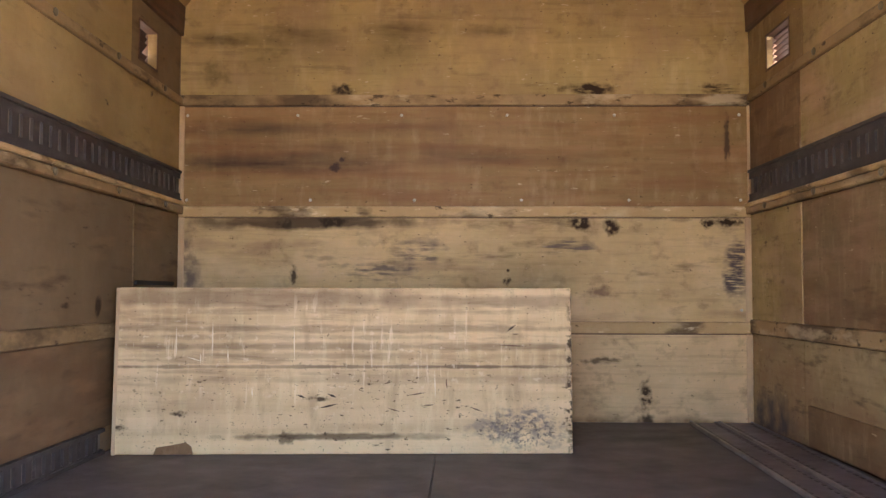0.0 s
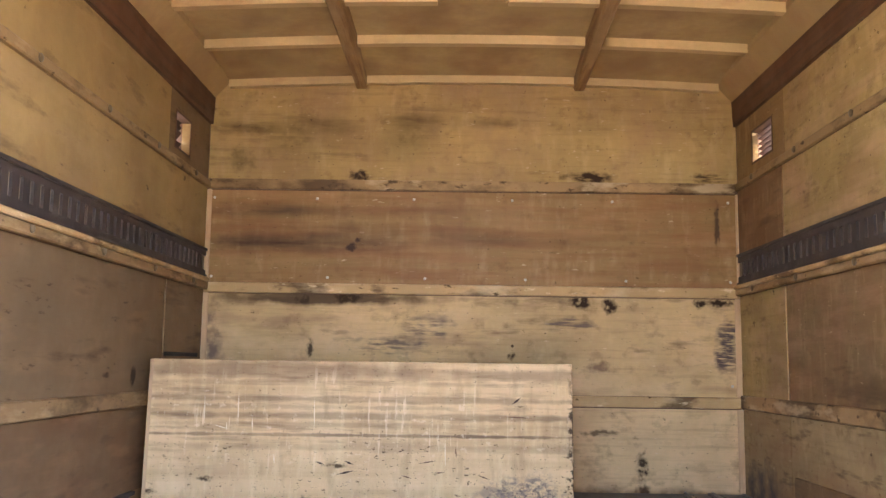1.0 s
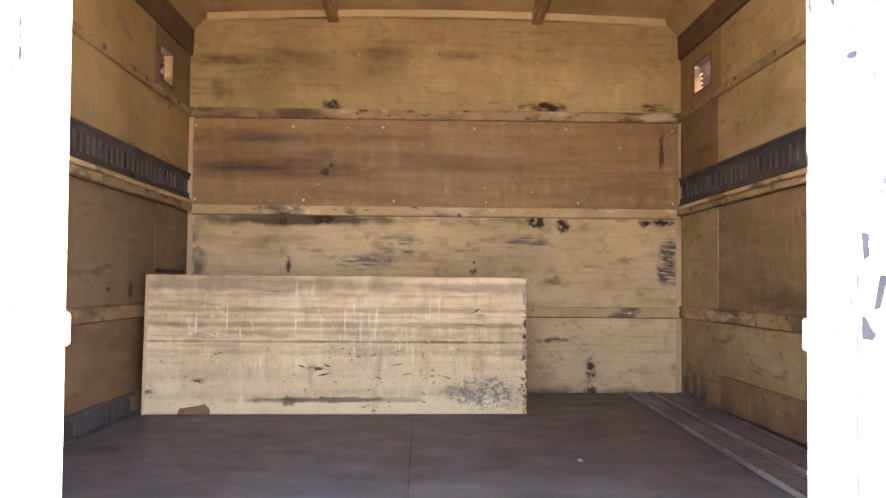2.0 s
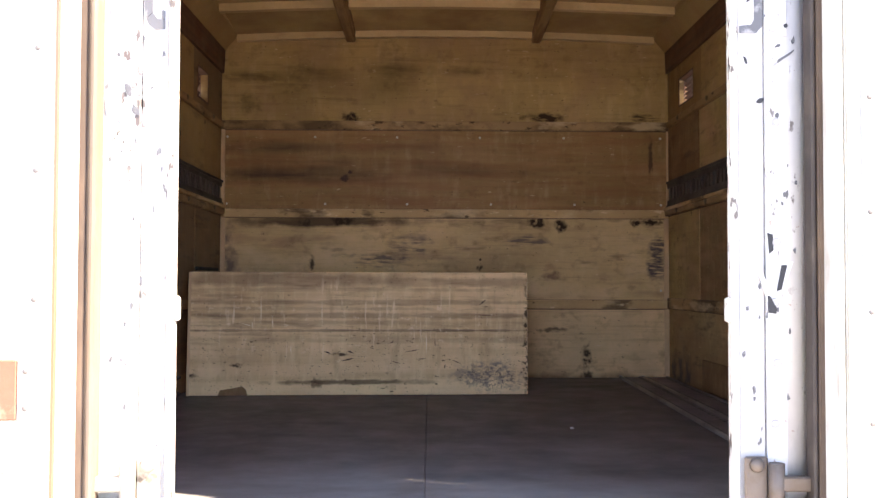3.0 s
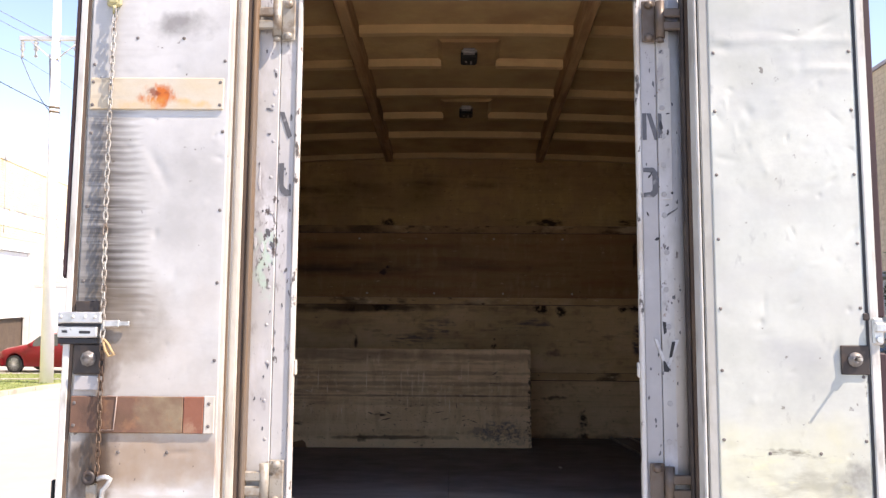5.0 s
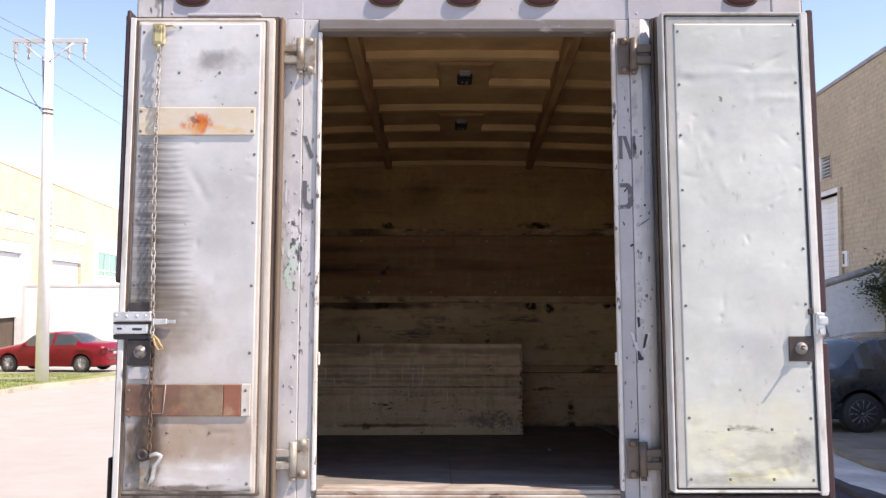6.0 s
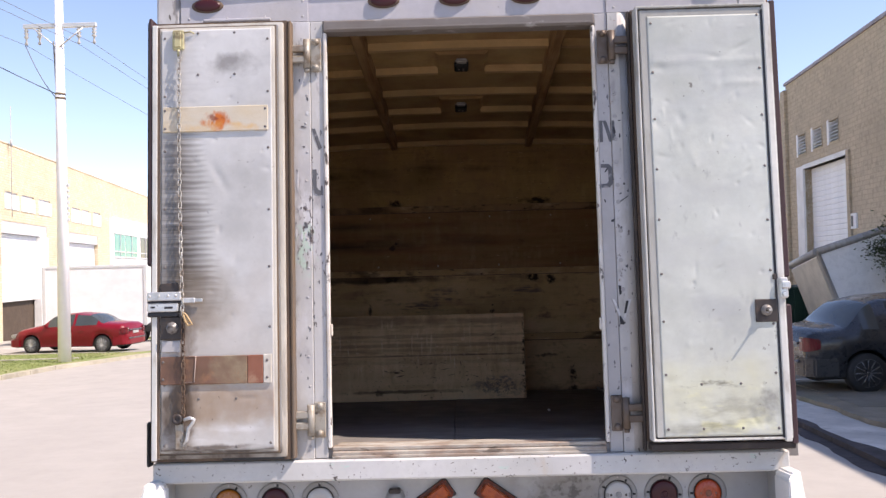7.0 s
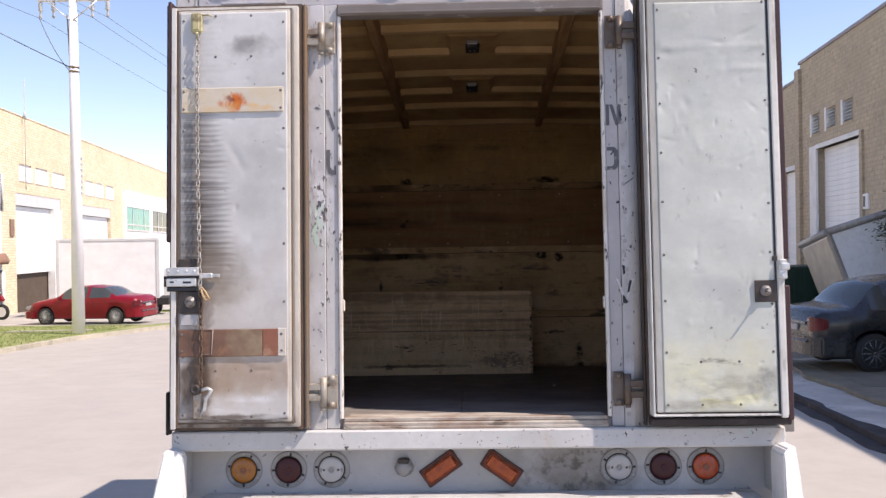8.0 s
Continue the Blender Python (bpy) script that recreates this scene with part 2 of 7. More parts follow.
orange_side = surface("orange_plywood_side", (0.25, 0.146, 0.075), 0.55, layers=(
    *WEAR,
    ((0.20, 0.105, 0.054), 0.7, 5, (1, 0.4, 1.5), 0.42, 0.65, None),
    ((0.38, 0.215, 0.118), 0.5, 8, (1, 0.35, 2), 0.5, 0.7, None),
    (GRIME, 0.5, 12, (1, 0.4, 2), 0.6, 0.72, None)), spec=0.12, bump=((14, (1, 0.3, 3), 0.2),))
# left-wall copies of the side plywood, darkened for the weaker light there
orange_left = surface("orange_plywood_side_dimmed", (0.215, 0.126, 0.068), 0.55, layers=(
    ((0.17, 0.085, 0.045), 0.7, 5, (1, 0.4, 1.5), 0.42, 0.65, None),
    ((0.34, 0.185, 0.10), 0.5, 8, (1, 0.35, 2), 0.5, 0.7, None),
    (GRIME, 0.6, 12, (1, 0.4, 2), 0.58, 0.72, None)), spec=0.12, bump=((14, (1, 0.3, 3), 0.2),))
brown_left = surface("brown_plywood_side_dimmed", (0.232, 0.150, 0.085), 0.6, layers=(
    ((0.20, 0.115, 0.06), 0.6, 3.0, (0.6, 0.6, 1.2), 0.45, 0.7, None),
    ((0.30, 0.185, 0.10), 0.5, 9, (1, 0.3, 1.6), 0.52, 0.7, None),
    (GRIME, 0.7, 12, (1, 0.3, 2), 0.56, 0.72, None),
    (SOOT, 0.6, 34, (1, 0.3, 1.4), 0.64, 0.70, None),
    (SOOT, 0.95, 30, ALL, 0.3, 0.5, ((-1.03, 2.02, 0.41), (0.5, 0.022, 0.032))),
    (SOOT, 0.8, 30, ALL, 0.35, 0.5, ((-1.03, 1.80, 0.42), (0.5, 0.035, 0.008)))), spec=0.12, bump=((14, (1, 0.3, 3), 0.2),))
cream_left = surface("cream_plywood_side_dimmed", (0.41, 0.268, 0.118), 0.62, layers=(
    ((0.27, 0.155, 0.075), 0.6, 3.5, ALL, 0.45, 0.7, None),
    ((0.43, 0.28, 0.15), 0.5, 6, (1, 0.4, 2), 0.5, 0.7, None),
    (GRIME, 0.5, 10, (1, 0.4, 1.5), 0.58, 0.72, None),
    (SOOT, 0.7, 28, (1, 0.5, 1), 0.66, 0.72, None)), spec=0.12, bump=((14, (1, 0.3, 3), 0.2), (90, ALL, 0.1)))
tan_side = surface("tan_plywood_side", (0.35, 0.218, 0.10), 0.62, layers=(
    *WEAR,
    ((0.28, 0.16, 0.085), 0.6, 4, ALL, 0.45, 0.7, None)), spec=0.12, bump=((14, (1, 0.3, 3), 0.2),))
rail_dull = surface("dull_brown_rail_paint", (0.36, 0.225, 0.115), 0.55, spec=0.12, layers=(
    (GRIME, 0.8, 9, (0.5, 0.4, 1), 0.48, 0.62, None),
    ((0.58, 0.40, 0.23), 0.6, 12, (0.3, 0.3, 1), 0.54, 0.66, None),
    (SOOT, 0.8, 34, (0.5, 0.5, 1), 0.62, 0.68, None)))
low_side = surface("cream_plywood_kicked", (0.44, 0.30, 0.155), 0.62, layers=(
    *WEAR,
    ((0.321, 0.175, 0.097), 0.7, 4, (1, 0.5, 1.5), 0.45, 0.65, None),
    ((0.085, 0.07, 0.07), 0.9, 9, ALL, 0.30, 0.55, ((1.0, 2.52, 0.04), (BIG, 0.24, 0.10))),
    ((0.13, 0.11, 0.11), 0.8, 7, ALL, 0.38, 0.62, ((1.0, 1.2, 0.0), (BIG, 1.3, 0.05))),
    (GRIME, 0.6, 14, (1, 0.4, 2), 0.58, 0.7, None)), spec=0.12, bump=((14, (1, 0.3, 3), 0.2),))
brown_timber = surface("dark_brown_timber", (0.155, 0.070, 0.038), 0.6, layers=(
    ((0.08, 0.040, 0.024), 0.8, 12, (3, 0.2, 3), 0.45, 0.6, None),))
slat_brown = surface("dark_red_brown_slat", (0.062, 0.026, 0.018), 0.6)
cove_paint = surface("cove_cream_paint", (0.47, 0.31, 0.14), 0.6, layers=(((0.37, 0.204, 0.104), 0.7, 5, ALL, 0.45, 0.7, None),))
roof_panel = surface("roof_panel_tan", (0.54, 0.37, 0.17), 0.6, layers=(((0.33, 0.183, 0.088), 0.7, 4, ALL, 0.42, 0.65, None),))
bow_paint = surface("bow_cream_paint", (0.66, 0.46, 0.23), 0.5, layers=(((0.409, 0.226, 0.112), 0.6, 12, (0.3, 1, 1), 0.55, 0.7, None),))
batten_wood = surface("batten_wood", (0.42, 0.26, 0.125), 0.6, layers=(((0.195, 0.0879, 0.038), 0.7, 14, (3, 0.2, 3), 0.45, 0.62, None),))
track_steel = surface("slotted_track_paint", (0.066, 0.052, 0.050), 0.55, 0.1, layers=(
    ((0.14, 0.12, 0.115), 0.5, 18, (1, 0.5, 1), 0.55, 0.7, None), ((0.14, 0.0833, 0.06), 0.5, 9, ALL, 0.58, 0.7, None)))
track_back = surface("dusty_steel_backing", (0.27, 0.22, 0.175), 0.5, 0.2)
loose_steel = surface("dusty_violet_steel", (0.155, 0.135, 0.148), 0.5, 0.15, spec=0.2, layers=(
    ((0.23, 0.20, 0.185), 0.6, 6, (1, 0.3, 1), 0.48, 0.66, None), ((0.07, 0.055, 0.055), 0.6, 20, (1, 0.5, 1), 0.58, 0.7, None)))
worn_lip = surface("worn_bright_steel_lip", (0.36, 0.32, 0.29), 0.45, 0.3, layers=(((0.10, 0.085, 0.08), 0.8, 9, (1, 0.4, 1), 0.5, 0.64, None),))
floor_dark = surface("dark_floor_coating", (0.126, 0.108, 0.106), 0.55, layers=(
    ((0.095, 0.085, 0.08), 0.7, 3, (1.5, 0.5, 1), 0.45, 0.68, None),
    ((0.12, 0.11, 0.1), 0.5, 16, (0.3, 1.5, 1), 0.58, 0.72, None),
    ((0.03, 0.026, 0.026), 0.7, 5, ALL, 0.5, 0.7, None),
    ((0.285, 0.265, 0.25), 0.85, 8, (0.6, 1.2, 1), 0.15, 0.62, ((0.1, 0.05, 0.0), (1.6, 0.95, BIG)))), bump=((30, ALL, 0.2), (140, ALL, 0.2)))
def board_band(z, x, rx, rz):
    return ((x, 2.1, z), (rx, BIG, rz))


DUST = (0.19, 0.112, 0.070)
board_paint = surface("scuffed_cream_board", (0.745, 0.503, 0.288), 0.58, spec=0.12, layers=(
    ((0.77, 0.545, 0.332), 0.75, 4.0, (1.1, 1, 0.9), 0.46, 0.64, None),
    ((0.40, 0.25, 0.13), 0.5, 2.6, (0.2, 1, 5), 0.46, 0.66, None),
    ((0.76, 0.565, 0.33), 0.55, 13, (2.2, 1, 0.35), 0.52, 0.66, None),
    ((0.36, 0.22, 0.12), 0.45, 11, (1.8, 1, 0.5), 0.54, 0.68, None),
    (DUST, 0.68, 4, (0.6, 1, 2), 0.10, 0.62, board_band(0.440, -0.65, 0.55, 0.033)),
    (DUST, 0.61, 4, (0.6, 1, 2), 0.15, 0.70, board_band(0.430, 0.1, 0.5, 0.018)),
    (DUST, 0.50, 4, (0.6, 1, 2), 0.2, 0.72, board_band(0.400, -0.5, 0.7, 0.009)),
    (DUST, 0.65, 4, (0.6, 1, 2), 0.12, 0.70, board_band(0.352, -0.4, 0.95, 0.0105)),
    (DUST, 0.50, 4, (0.6, 1, 2), 0.2, 0.72, board_band(0.328, -0.5, 0.6, 0.0075)),
    (DUST, 0.68, 4, (0.6, 1, 2), 0.10, 0.66, board_band(0.302, -0.3, 0.95, 0.0105)),
    (DUST, 0.43, 4, (0.6, 1, 2), 0.2, 0.72, board_band(0.275, -0.4, 0.6, 0.0075)),
    ((0.13, 0.075, 0.05), 0.8, 4, (0.6, 1, 2), 0.08, 0.62, board_band(0.245, -0.35, 1.0, 0.0055)),
    (DUST, 0.54, 4, (0.6, 1, 2), 0.15, 0.72, board_band(0.208, -0.1, 0.9, 0.012)),
    (DUST, 0.5, 30, (0.15, 1, 1.6), 0.50, 0.66, board_band(0.33, -0.4, 1.0, 0.16)),
    ((0.88, 0.68, 0.47), 0.55, 22, (3, 1, 0.35), 0.60, 0.68, board_band(0.28, -0.4, 0.9, 0.14)),
    ((0.88, 0.68, 0.47), 0.45, 42, (1.0, 1, 1.2), 0.60, 0.68, board_band(0.27, -0.3, 0.9, 0.16)),
    ((0.80, 0.58, 0.33), 0.8, 4, ALL, 0.3, 0.55, board_band(0.02, -0.2, 1.6, 0.045)),
    (SOOT, 0.8, 105, (0.5, 1, 1), 0.63, 0.67, board_band(0.10, -0.1, 1.1, 0.18)),
    (SOOT, 0.7, 50, (0.35, 1, 1.6), 0.69, 0.72, None),
    (SOOT, 0.7, 130, ALL, 0.65, 0.69, None),
    ((0.17, 0.14, 0.135), 0.75, 55, (0.7, 1, 1.2), 0.45, 0.60, board_band(0.075, 0.16, 0.15, 0.06)),
    ((0.12, 0.095, 0.09), 0.8, 120, ALL, 0.53, 0.60, board_band(0.07, 0.17, 0.13, 0.055)),
    (SOOT, 0.9, 60, ALL, 0.48, 0.56, board_band(0.2, 0.303, 0.016, 0.25)),
    (SOOT, 0.9, 30, ALL, 0.35, 0.5, board_band(0.115, -0.8, 0.022, 0.009)),
    (SOOT, 0.9, 30, ALL, 0.35, 0.5, board_band(0.075, -0.97, 0.03, 0.008)),
    (SOOT, 0.9, 30, ALL, 0.35, 0.5, board_band(0.155, -0.42, 0.035, 0.007)),
    (SOOT, 0.7, 30, ALL, 0.4, 0.52, board_band(0.05, -0.5, 0.03, 0.02)),
    (GRIME, 0.8, 12, (0.3, 1, 1), 0.30, 0.58, board_band(0.05, -0.35, 0.35, 0.010)),
), bump=((8, (0.2, 1, 6), 0.35), (70, ALL, 0.2)))
soot_mark = surface("dark_brown_gouge", (0.055, 0.03, 0.018), 0.7)
pale_scrape = surface("pale_scraped_wood", (0.86, 0.70, 0.48), 0.7)
board_edge = surface("raw_board_edge", (0.66, 0.43, 0.25), 0.65, layers=(((0.364, 0.207, 0.12), 0.6, 12, (1, 1, 0.3), 0.5, 0.65, None),))
steel_plain = surface("dull_bolt_steel", (0.24, 0.18, 0.12), 0.5, 0.3)
rivet_bright = surface("bright_rivet_steel", (0.70, 0.64, 0.54), 0.4, 0.5)

white_paint = surface("chipped_white_paint", (0.535, 0.522, 0.505), 0.45, layers=(
    ((0.44, 0.43, 0.45), 0.6, 4, ALL, 0.42, 0.65, None),
    ((0.33, 0.315, 0.32), 0.55, 2.6, (1.2, 1, 0.6), 0.48, 0.68, None),
    ((0.60, 0.59, 0.61), 0.7, 11, (1, 1, 0.4), 0.52, 0.66, None),
    ((0.28, 0.25, 0.25), 0.6, 17, (1.4, 1, 0.6), 0.60, 0.70, None),
    ((0.50, 0.44, 0.36), 0.5, 3, (1, 1, 0.4), 0.55, 0.75, None),
    ((0.66, 0.67, 0.68), 0.5, 40, (1.2, 1, 0.7), 0.46, 0.54, ((-0.535, 0, 0.80), (0.035, BIG, 0.06))),
    ((0.42, 0.55, 0.46), 0.8, 34, (1.2, 1, 0.6), 0.46, 0.54, ((-0.53, 0, 0.66), (0.035, BIG, 0.10))),
    ((0.08, 0.06, 0.055), 0.95, 52, (1.3, 1, 0.6), 0.55, 0.60, ((-0.52, 0, 0.70), (0.04, BIG, 0.16))),
    ((0.08, 0.06, 0.055), 0.85, 52, (1.3, 1, 0.6), 0.60, 0.65, ((0.53, 0, 0.62), (0.04, BIG, 0.22))),
    ((0.10, 0.085, 0.08), 0.9, 48, (1.2, 1, 0.45), 0.66, 0.69, None),
    ((0.20, 0.18, 0.17), 0.8, 14, (1.3, 1, 0.5), 0.66, 0.70, None),
    ((0.22, 0.12, 0.07), 0.7, 60, ALL, 0.68, 0.72, None)), bump=((30, ALL, 0.1),))
edge_paint = surface("badly_chipped_white_edge", (0.72, 0.69, 0.65), 0.5, layers=(
    ((0.45, 0.36, 0.26), 0.6, 9, (1, 1, 0.4), 0.5, 0.65, None),
    ((0.07, 0.055, 0.05), 0.95, 44, (1, 1, 0.45), 0.58, 0.63, None)), bump=((50, ALL, 0.25),))
grey_paint = surface("weathered_grey_paint", (0.47, 0.455, 0.46), 0.5, layers=(
    ((0.36, 0.35, 0.35), 0.6, 7, (1, 1, 0.4), 0.45, 0.65, None),
    ((0.09, 0.08, 0.075), 0.9, 30, (1, 1, 0.7), 0.65, 0.68, None)))
# the lintel's shadow is put into this dark base; flecks are worn paint
lintel_paint = surface("shaded_lintel_paint", (0.19, 0.17, 0.16), 0.55, layers=(
    ((0.14, 0.115, 0.10), 0.8, 9, (0.4, 1, 1), 0.42, 0.65, None), ((0.45, 0.44, 0.44), 0.7, 24, (0.5, 1, 1), 0.60, 0.68, None)))
header_paint = surface("aged_white_header_paint", (0.456, 0.443, 0.476), 0.5, layers=(
    ((0.45, 0.42, 0.38), 0.6, 3, (1.2, 1, 1), 0.5, 0.7, None),
    ((0.12, 0.10, 0.09), 0.8, 30, (1, 1, 0.6), 0.67, 0.71, None)))
sill_paint = surface("worn_cream_sill_paint", (0.40, 0.35, 0.295), 0.55, layers=(
    ((0.25, 0.17, 0.125), 0.75, 16, (0.6, 1, 1.2), 0.48, 0.62, None),
    ((0.11, 0.08, 0.06), 0.9, 20, (0.5, 1, 1.5), 0.62, 0.68, None),
    ((0.56, 0.53, 0.48), 0.6, 6, (0.6, 1, 1), 0.5, 0.65, None)))
beam_paint = surface("flaking_white_beam_paint", (0.57, 0.565, 0.552), 0.45, layers=(
    ((0.45, 0.33, 0.20), 0.7, 7, (1, 1, 0.5), 0.62, 0.75, None),
    ((0.05, 0.035, 0.03), 0.95, 46, (0.9, 1, 0.8), 0.66, 0.68, None),
    ((0.10, 0.07, 0.055), 0.9, 95, (0.7, 1, 1), 0.645, 0.68, None),
    ((0.50, 0.49, 0.50), 0.6, 6, (1, 1, 0.5), 0.5, 0.66, None),
    ((0.30, 0.62, 0.52), 0.6, 13, (0.6, 1, 1.6), 0.66, 0.71, None)))
recess_paint = surface("lamp_panel_grey_paint", (0.405, 0.40, 0.40), 0.45, layers=(
    ((0.40, 0.37, 0.31), 0.7, 4, ALL, 0.5, 0.7, None),
    ((0.15, 0.125, 0.10), 0.85, 6, ALL, 0.22, 0.55, ((0.34, 0.07, -0.18), (0.24, BIG, 0.13))),
    ((0.07, 0.06, 0.05), 0.8, 24, ALL, 0.52, 0.62, ((0.36, 0.07, -0.20), (0.2, BIG, 0.12))),
    ((0.08, 0.07, 0.06), 0.85, 40, ALL, 0.66, 0.7, None)))
step_paint = surface("worn_step_paint", (0.53, 0.525, 0.515), 0.45, layers=(
    ((0.25, 0.22, 0.19), 0.85, 22, (0.5, 1, 1), 0.56, 0.64, None),
    ((0.12, 0.09, 0.07), 0.9, 40, ALL, 0.64, 0.68, None)))
def chain_soot(nt, vec):
    """Soot rubbed on by a swinging chain: one tapered smear for each link."""
    sep = nt.nodes.new("ShaderNodeSeparateXYZ")
    link(nt, vec, sep.inputs[0])
    x, z = sep.outputs[0], sep.outputs[2]
    bend = node_math(nt, "MULTIPLY", node_noise(nt, vec, 2.2, (2, 1, 1), 4.0, 2.0), 0.05)
    wave = node_math(nt, "SINE", node_math(nt, "MULTIPLY", node_math(nt, "ADD", node_math(nt, "ADD", z, bend), node_math(nt, "MULTIPLY", x, 0.05)), 2 * math.pi / 0.0185), 0.0)
    uneven = node_range(nt, node_noise(nt, vec, 1, (1.5, 1, 42), 6.0, 3.0), 0.3, 0.7, -0.35, 0.35)
    reach = node_range(nt, z, 0.55, 1.0, 0.195, 0.148)
    d = node_math(nt, "DIVIDE", node_math(nt, "ADD", x, 0.995), reach)
    body = node_math(nt, "ADD", node_math(nt, "SUBTRACT", 1.0, d), node_math(nt, "MULTIPLY", wave, 0.095))
    fac = node_range(nt, node_math(nt, "ADD", body, node_math(nt, "MULTIPLY", uneven, 0.26)), 0.0, 0.62)
    near = node_range(nt, d, 0.1, 0.42, 0.5, 1.0)
    high = node_range(nt, z, 0.62, 1.035, 1.0, 0.62)
    top = node_range(nt, z, 1.035, 1.05, 1.0, 0.15)
    low = node_range(nt, z, 0.42, 0.56, 0.0, 1.0)
    for k in (near, high, top, low):
        fac = node_math(nt, "MULTIPLY", fac, k)
    return fac


door_sheet_left = surface("stained_door_sheet", (0.555, 0.548, 0.532), 0.42, 0.1, layers=(
    ((0.645, 0.642, 0.632), 0.7, 3, ALL, 0.45, 0.65, None),
    ((0.41, 0.405, 0.398), 0.5, 5, (1, 1, 2), 0.5, 0.7, None),
    ((0.40, 0.31, 0.22), 0.75, 4, ALL, 0.35, 0.65, ((-0.86, -0.1, 0.16), (0.2, BIG, 0.09))),
    ((0.40, 0.30, 0.22), 0.5, 3, ALL, 0.2, 0.7, ((-0.80, -0.1, 0.28), (0.3, BIG, 0.30))),
    ((0.30, 0.19, 0.12), 0.7, 5, (1, 1, 0.5), 0.3, 0.62, ((-0.76, -0.1, 0.16), (0.2, BIG, 0.07))),
    ((0.16, 0.12, 0.09), 0.85, 6, ALL, 0.35, 0.6, ((-0.93, -0.1, 0.08), (0.07, BIG, 0.13))),
    ((0.18, 0.15, 0.12), 0.7, 6, (1, 1, 0.6), 0.35, 0.6, ((-0.89, -0.1, 0.49), (0.12, BIG, 0.09))),
    ((0.150, 0.128, 0.110), 1.0, 9, (1, 1, 1), 0.0, 0.40, chain_soot),
    ((0.055, 0.046, 0.042), 0.85, 1, (2, 1, 75), 0.38, 0.58, chain_soot),
    ((0.55, 0.53, 0.50), 0.55, 1, (3, 1, 90), 0.57, 0.64, chain_soot),
    ((0.045, 0.038, 0.035), 0.75, 6, (1, 1, 1), 0.15, 0.65, ((-0.925, -0.1, 0.62), (0.085, BIG, 0.17), 0.4, 0.4)),
    ((0.22, 0.17, 0.12), 0.6, 4, ALL, 0.25, 0.7, ((-0.87, -0.1, 0.5), (0.14, BIG, 0.12))),
    ((0.30, 0.22, 0.15), 0.7, 5, (1, 1, 0.6), 0.3, 0.7, ((-0.78, -0.1, 0.15), (0.24, BIG, 0.06))),
    ((0.085, 0.06, 0.045), 0.9, 12, (1.5, 1, 0.5), 0.3, 0.58, ((-0.94, -0.1, 0.15), (0.055, BIG, 0.13))),
    ((0.10, 0.07, 0.05), 0.85, 16, (0.4, 1, 2), 0.35, 0.6, ((-0.80, -0.1, 0.018), (0.25, BIG, 0.012))),
    ((0.12, 0.075, 0.05), 0.85, 10, (1.4, 1, 0.5), 0.3, 0.6, ((-0.915, -0.1, 0.36), (0.055, BIG, 0.14))),
    ((0.10, 0.065, 0.045), 0.8, 10, (1.6, 1, 0.5), 0.3, 0.6, ((-0.905, -0.1, 0.18), (0.045, BIG, 0.12))),
    ((0.10, 0.085, 0.08), 0.6, 6, ALL, 0.42, 0.66, ((-0.74, -0.1, 1.27), (0.1, BIG, 0.04))),
    ((0.78, 0.78, 0.80), 0.6, 6, (0.5, 1, 2), 0.45, 0.6, ((-0.78, -0.1, 0.06), (0.14, BIG, 0.03))),
    ((0.10, 0.08, 0.07), 0.8, 36, ALL, 0.68, 0.71, None)), bump=((9, ALL, 0.12), (60, ALL, 0.06)))
door_sheet_right = surface("dented_door_sheet", (0.535, 0.555, 0.510), 0.42, 0.12, layers=(
    ((0.61, 0.628, 0.582), 0.7, 3, ALL, 0.45, 0.65, None),
    ((0.36, 0.37, 0.38), 0.5, 3.5, (0.8, 1, 1.3), 0.56, 0.72, None),
    ((0.30, 0.30, 0.30), 0.5, 22, (1.2, 1, 0.6), 0.64, 0.72, None),
    ((0.44, 0.45, 0.44), 0.5, 5, (0.6, 1, 2), 0.5, 0.7, None),
    # dark band along the top crease: the crease's shading as colour
    ((0.30, 0.31, 0.32), 0.6, 5, (0.5, 1, 3), 0.4, 0.64, ((0.8, -0.1, 1.235), (0.25, BIG, 0.03))),
    ((0.62, 0.59, 0.34), 0.5, 4, ALL, 0.25, 0.65, ((0.8, -0.1, 0.16), (0.24, BIG, 0.13))),
    ((0.30, 0.29, 0.22), 0.55, 12, (0.5, 1, 1.6), 0.50, 0.66, ((0.8, -0.1, 0.09), (0.2, BIG, 0.085))),
    ((0.13, 0.12, 0.09), 0.8, 26, (0.4, 1, 1.6), 0.46, 0.58, ((0.78, -0.1, 0.183), (0.12, BIG, 0.012))),
    ((0.74, 0.72, 0.42), 0.7, 14, (0.6, 1, 1.3), 0.50, 0.60, ((0.78, -0.1, 0.09), (0.2, BIG, 0.08))),
    ((0.22, 0.21, 0.16), 0.7, 9, (0.4, 1, 2), 0.4, 0.6, ((0.8, -0.1, 0.045), (0.22, BIG, 0.02))),
    ((0.10, 0.09, 0.09), 0.7, 6, ALL, 0.4, 0.6, ((0.96, -0.1, 0.12), (0.07, BIG, 0.05))),
    ((0.10, 0.09, 0.08), 0.9, 40, (1, 1, 0.5), 0.6, 0.66, ((0.985, -0.1, 0.25), (0.02, BIG, 0.25))),
    ((0.10, 0.08, 0.07), 0.7, 36, ALL, 0.69, 0.72, None)), bump=((9, ALL, 0.12), (60, ALL, 0.06)))
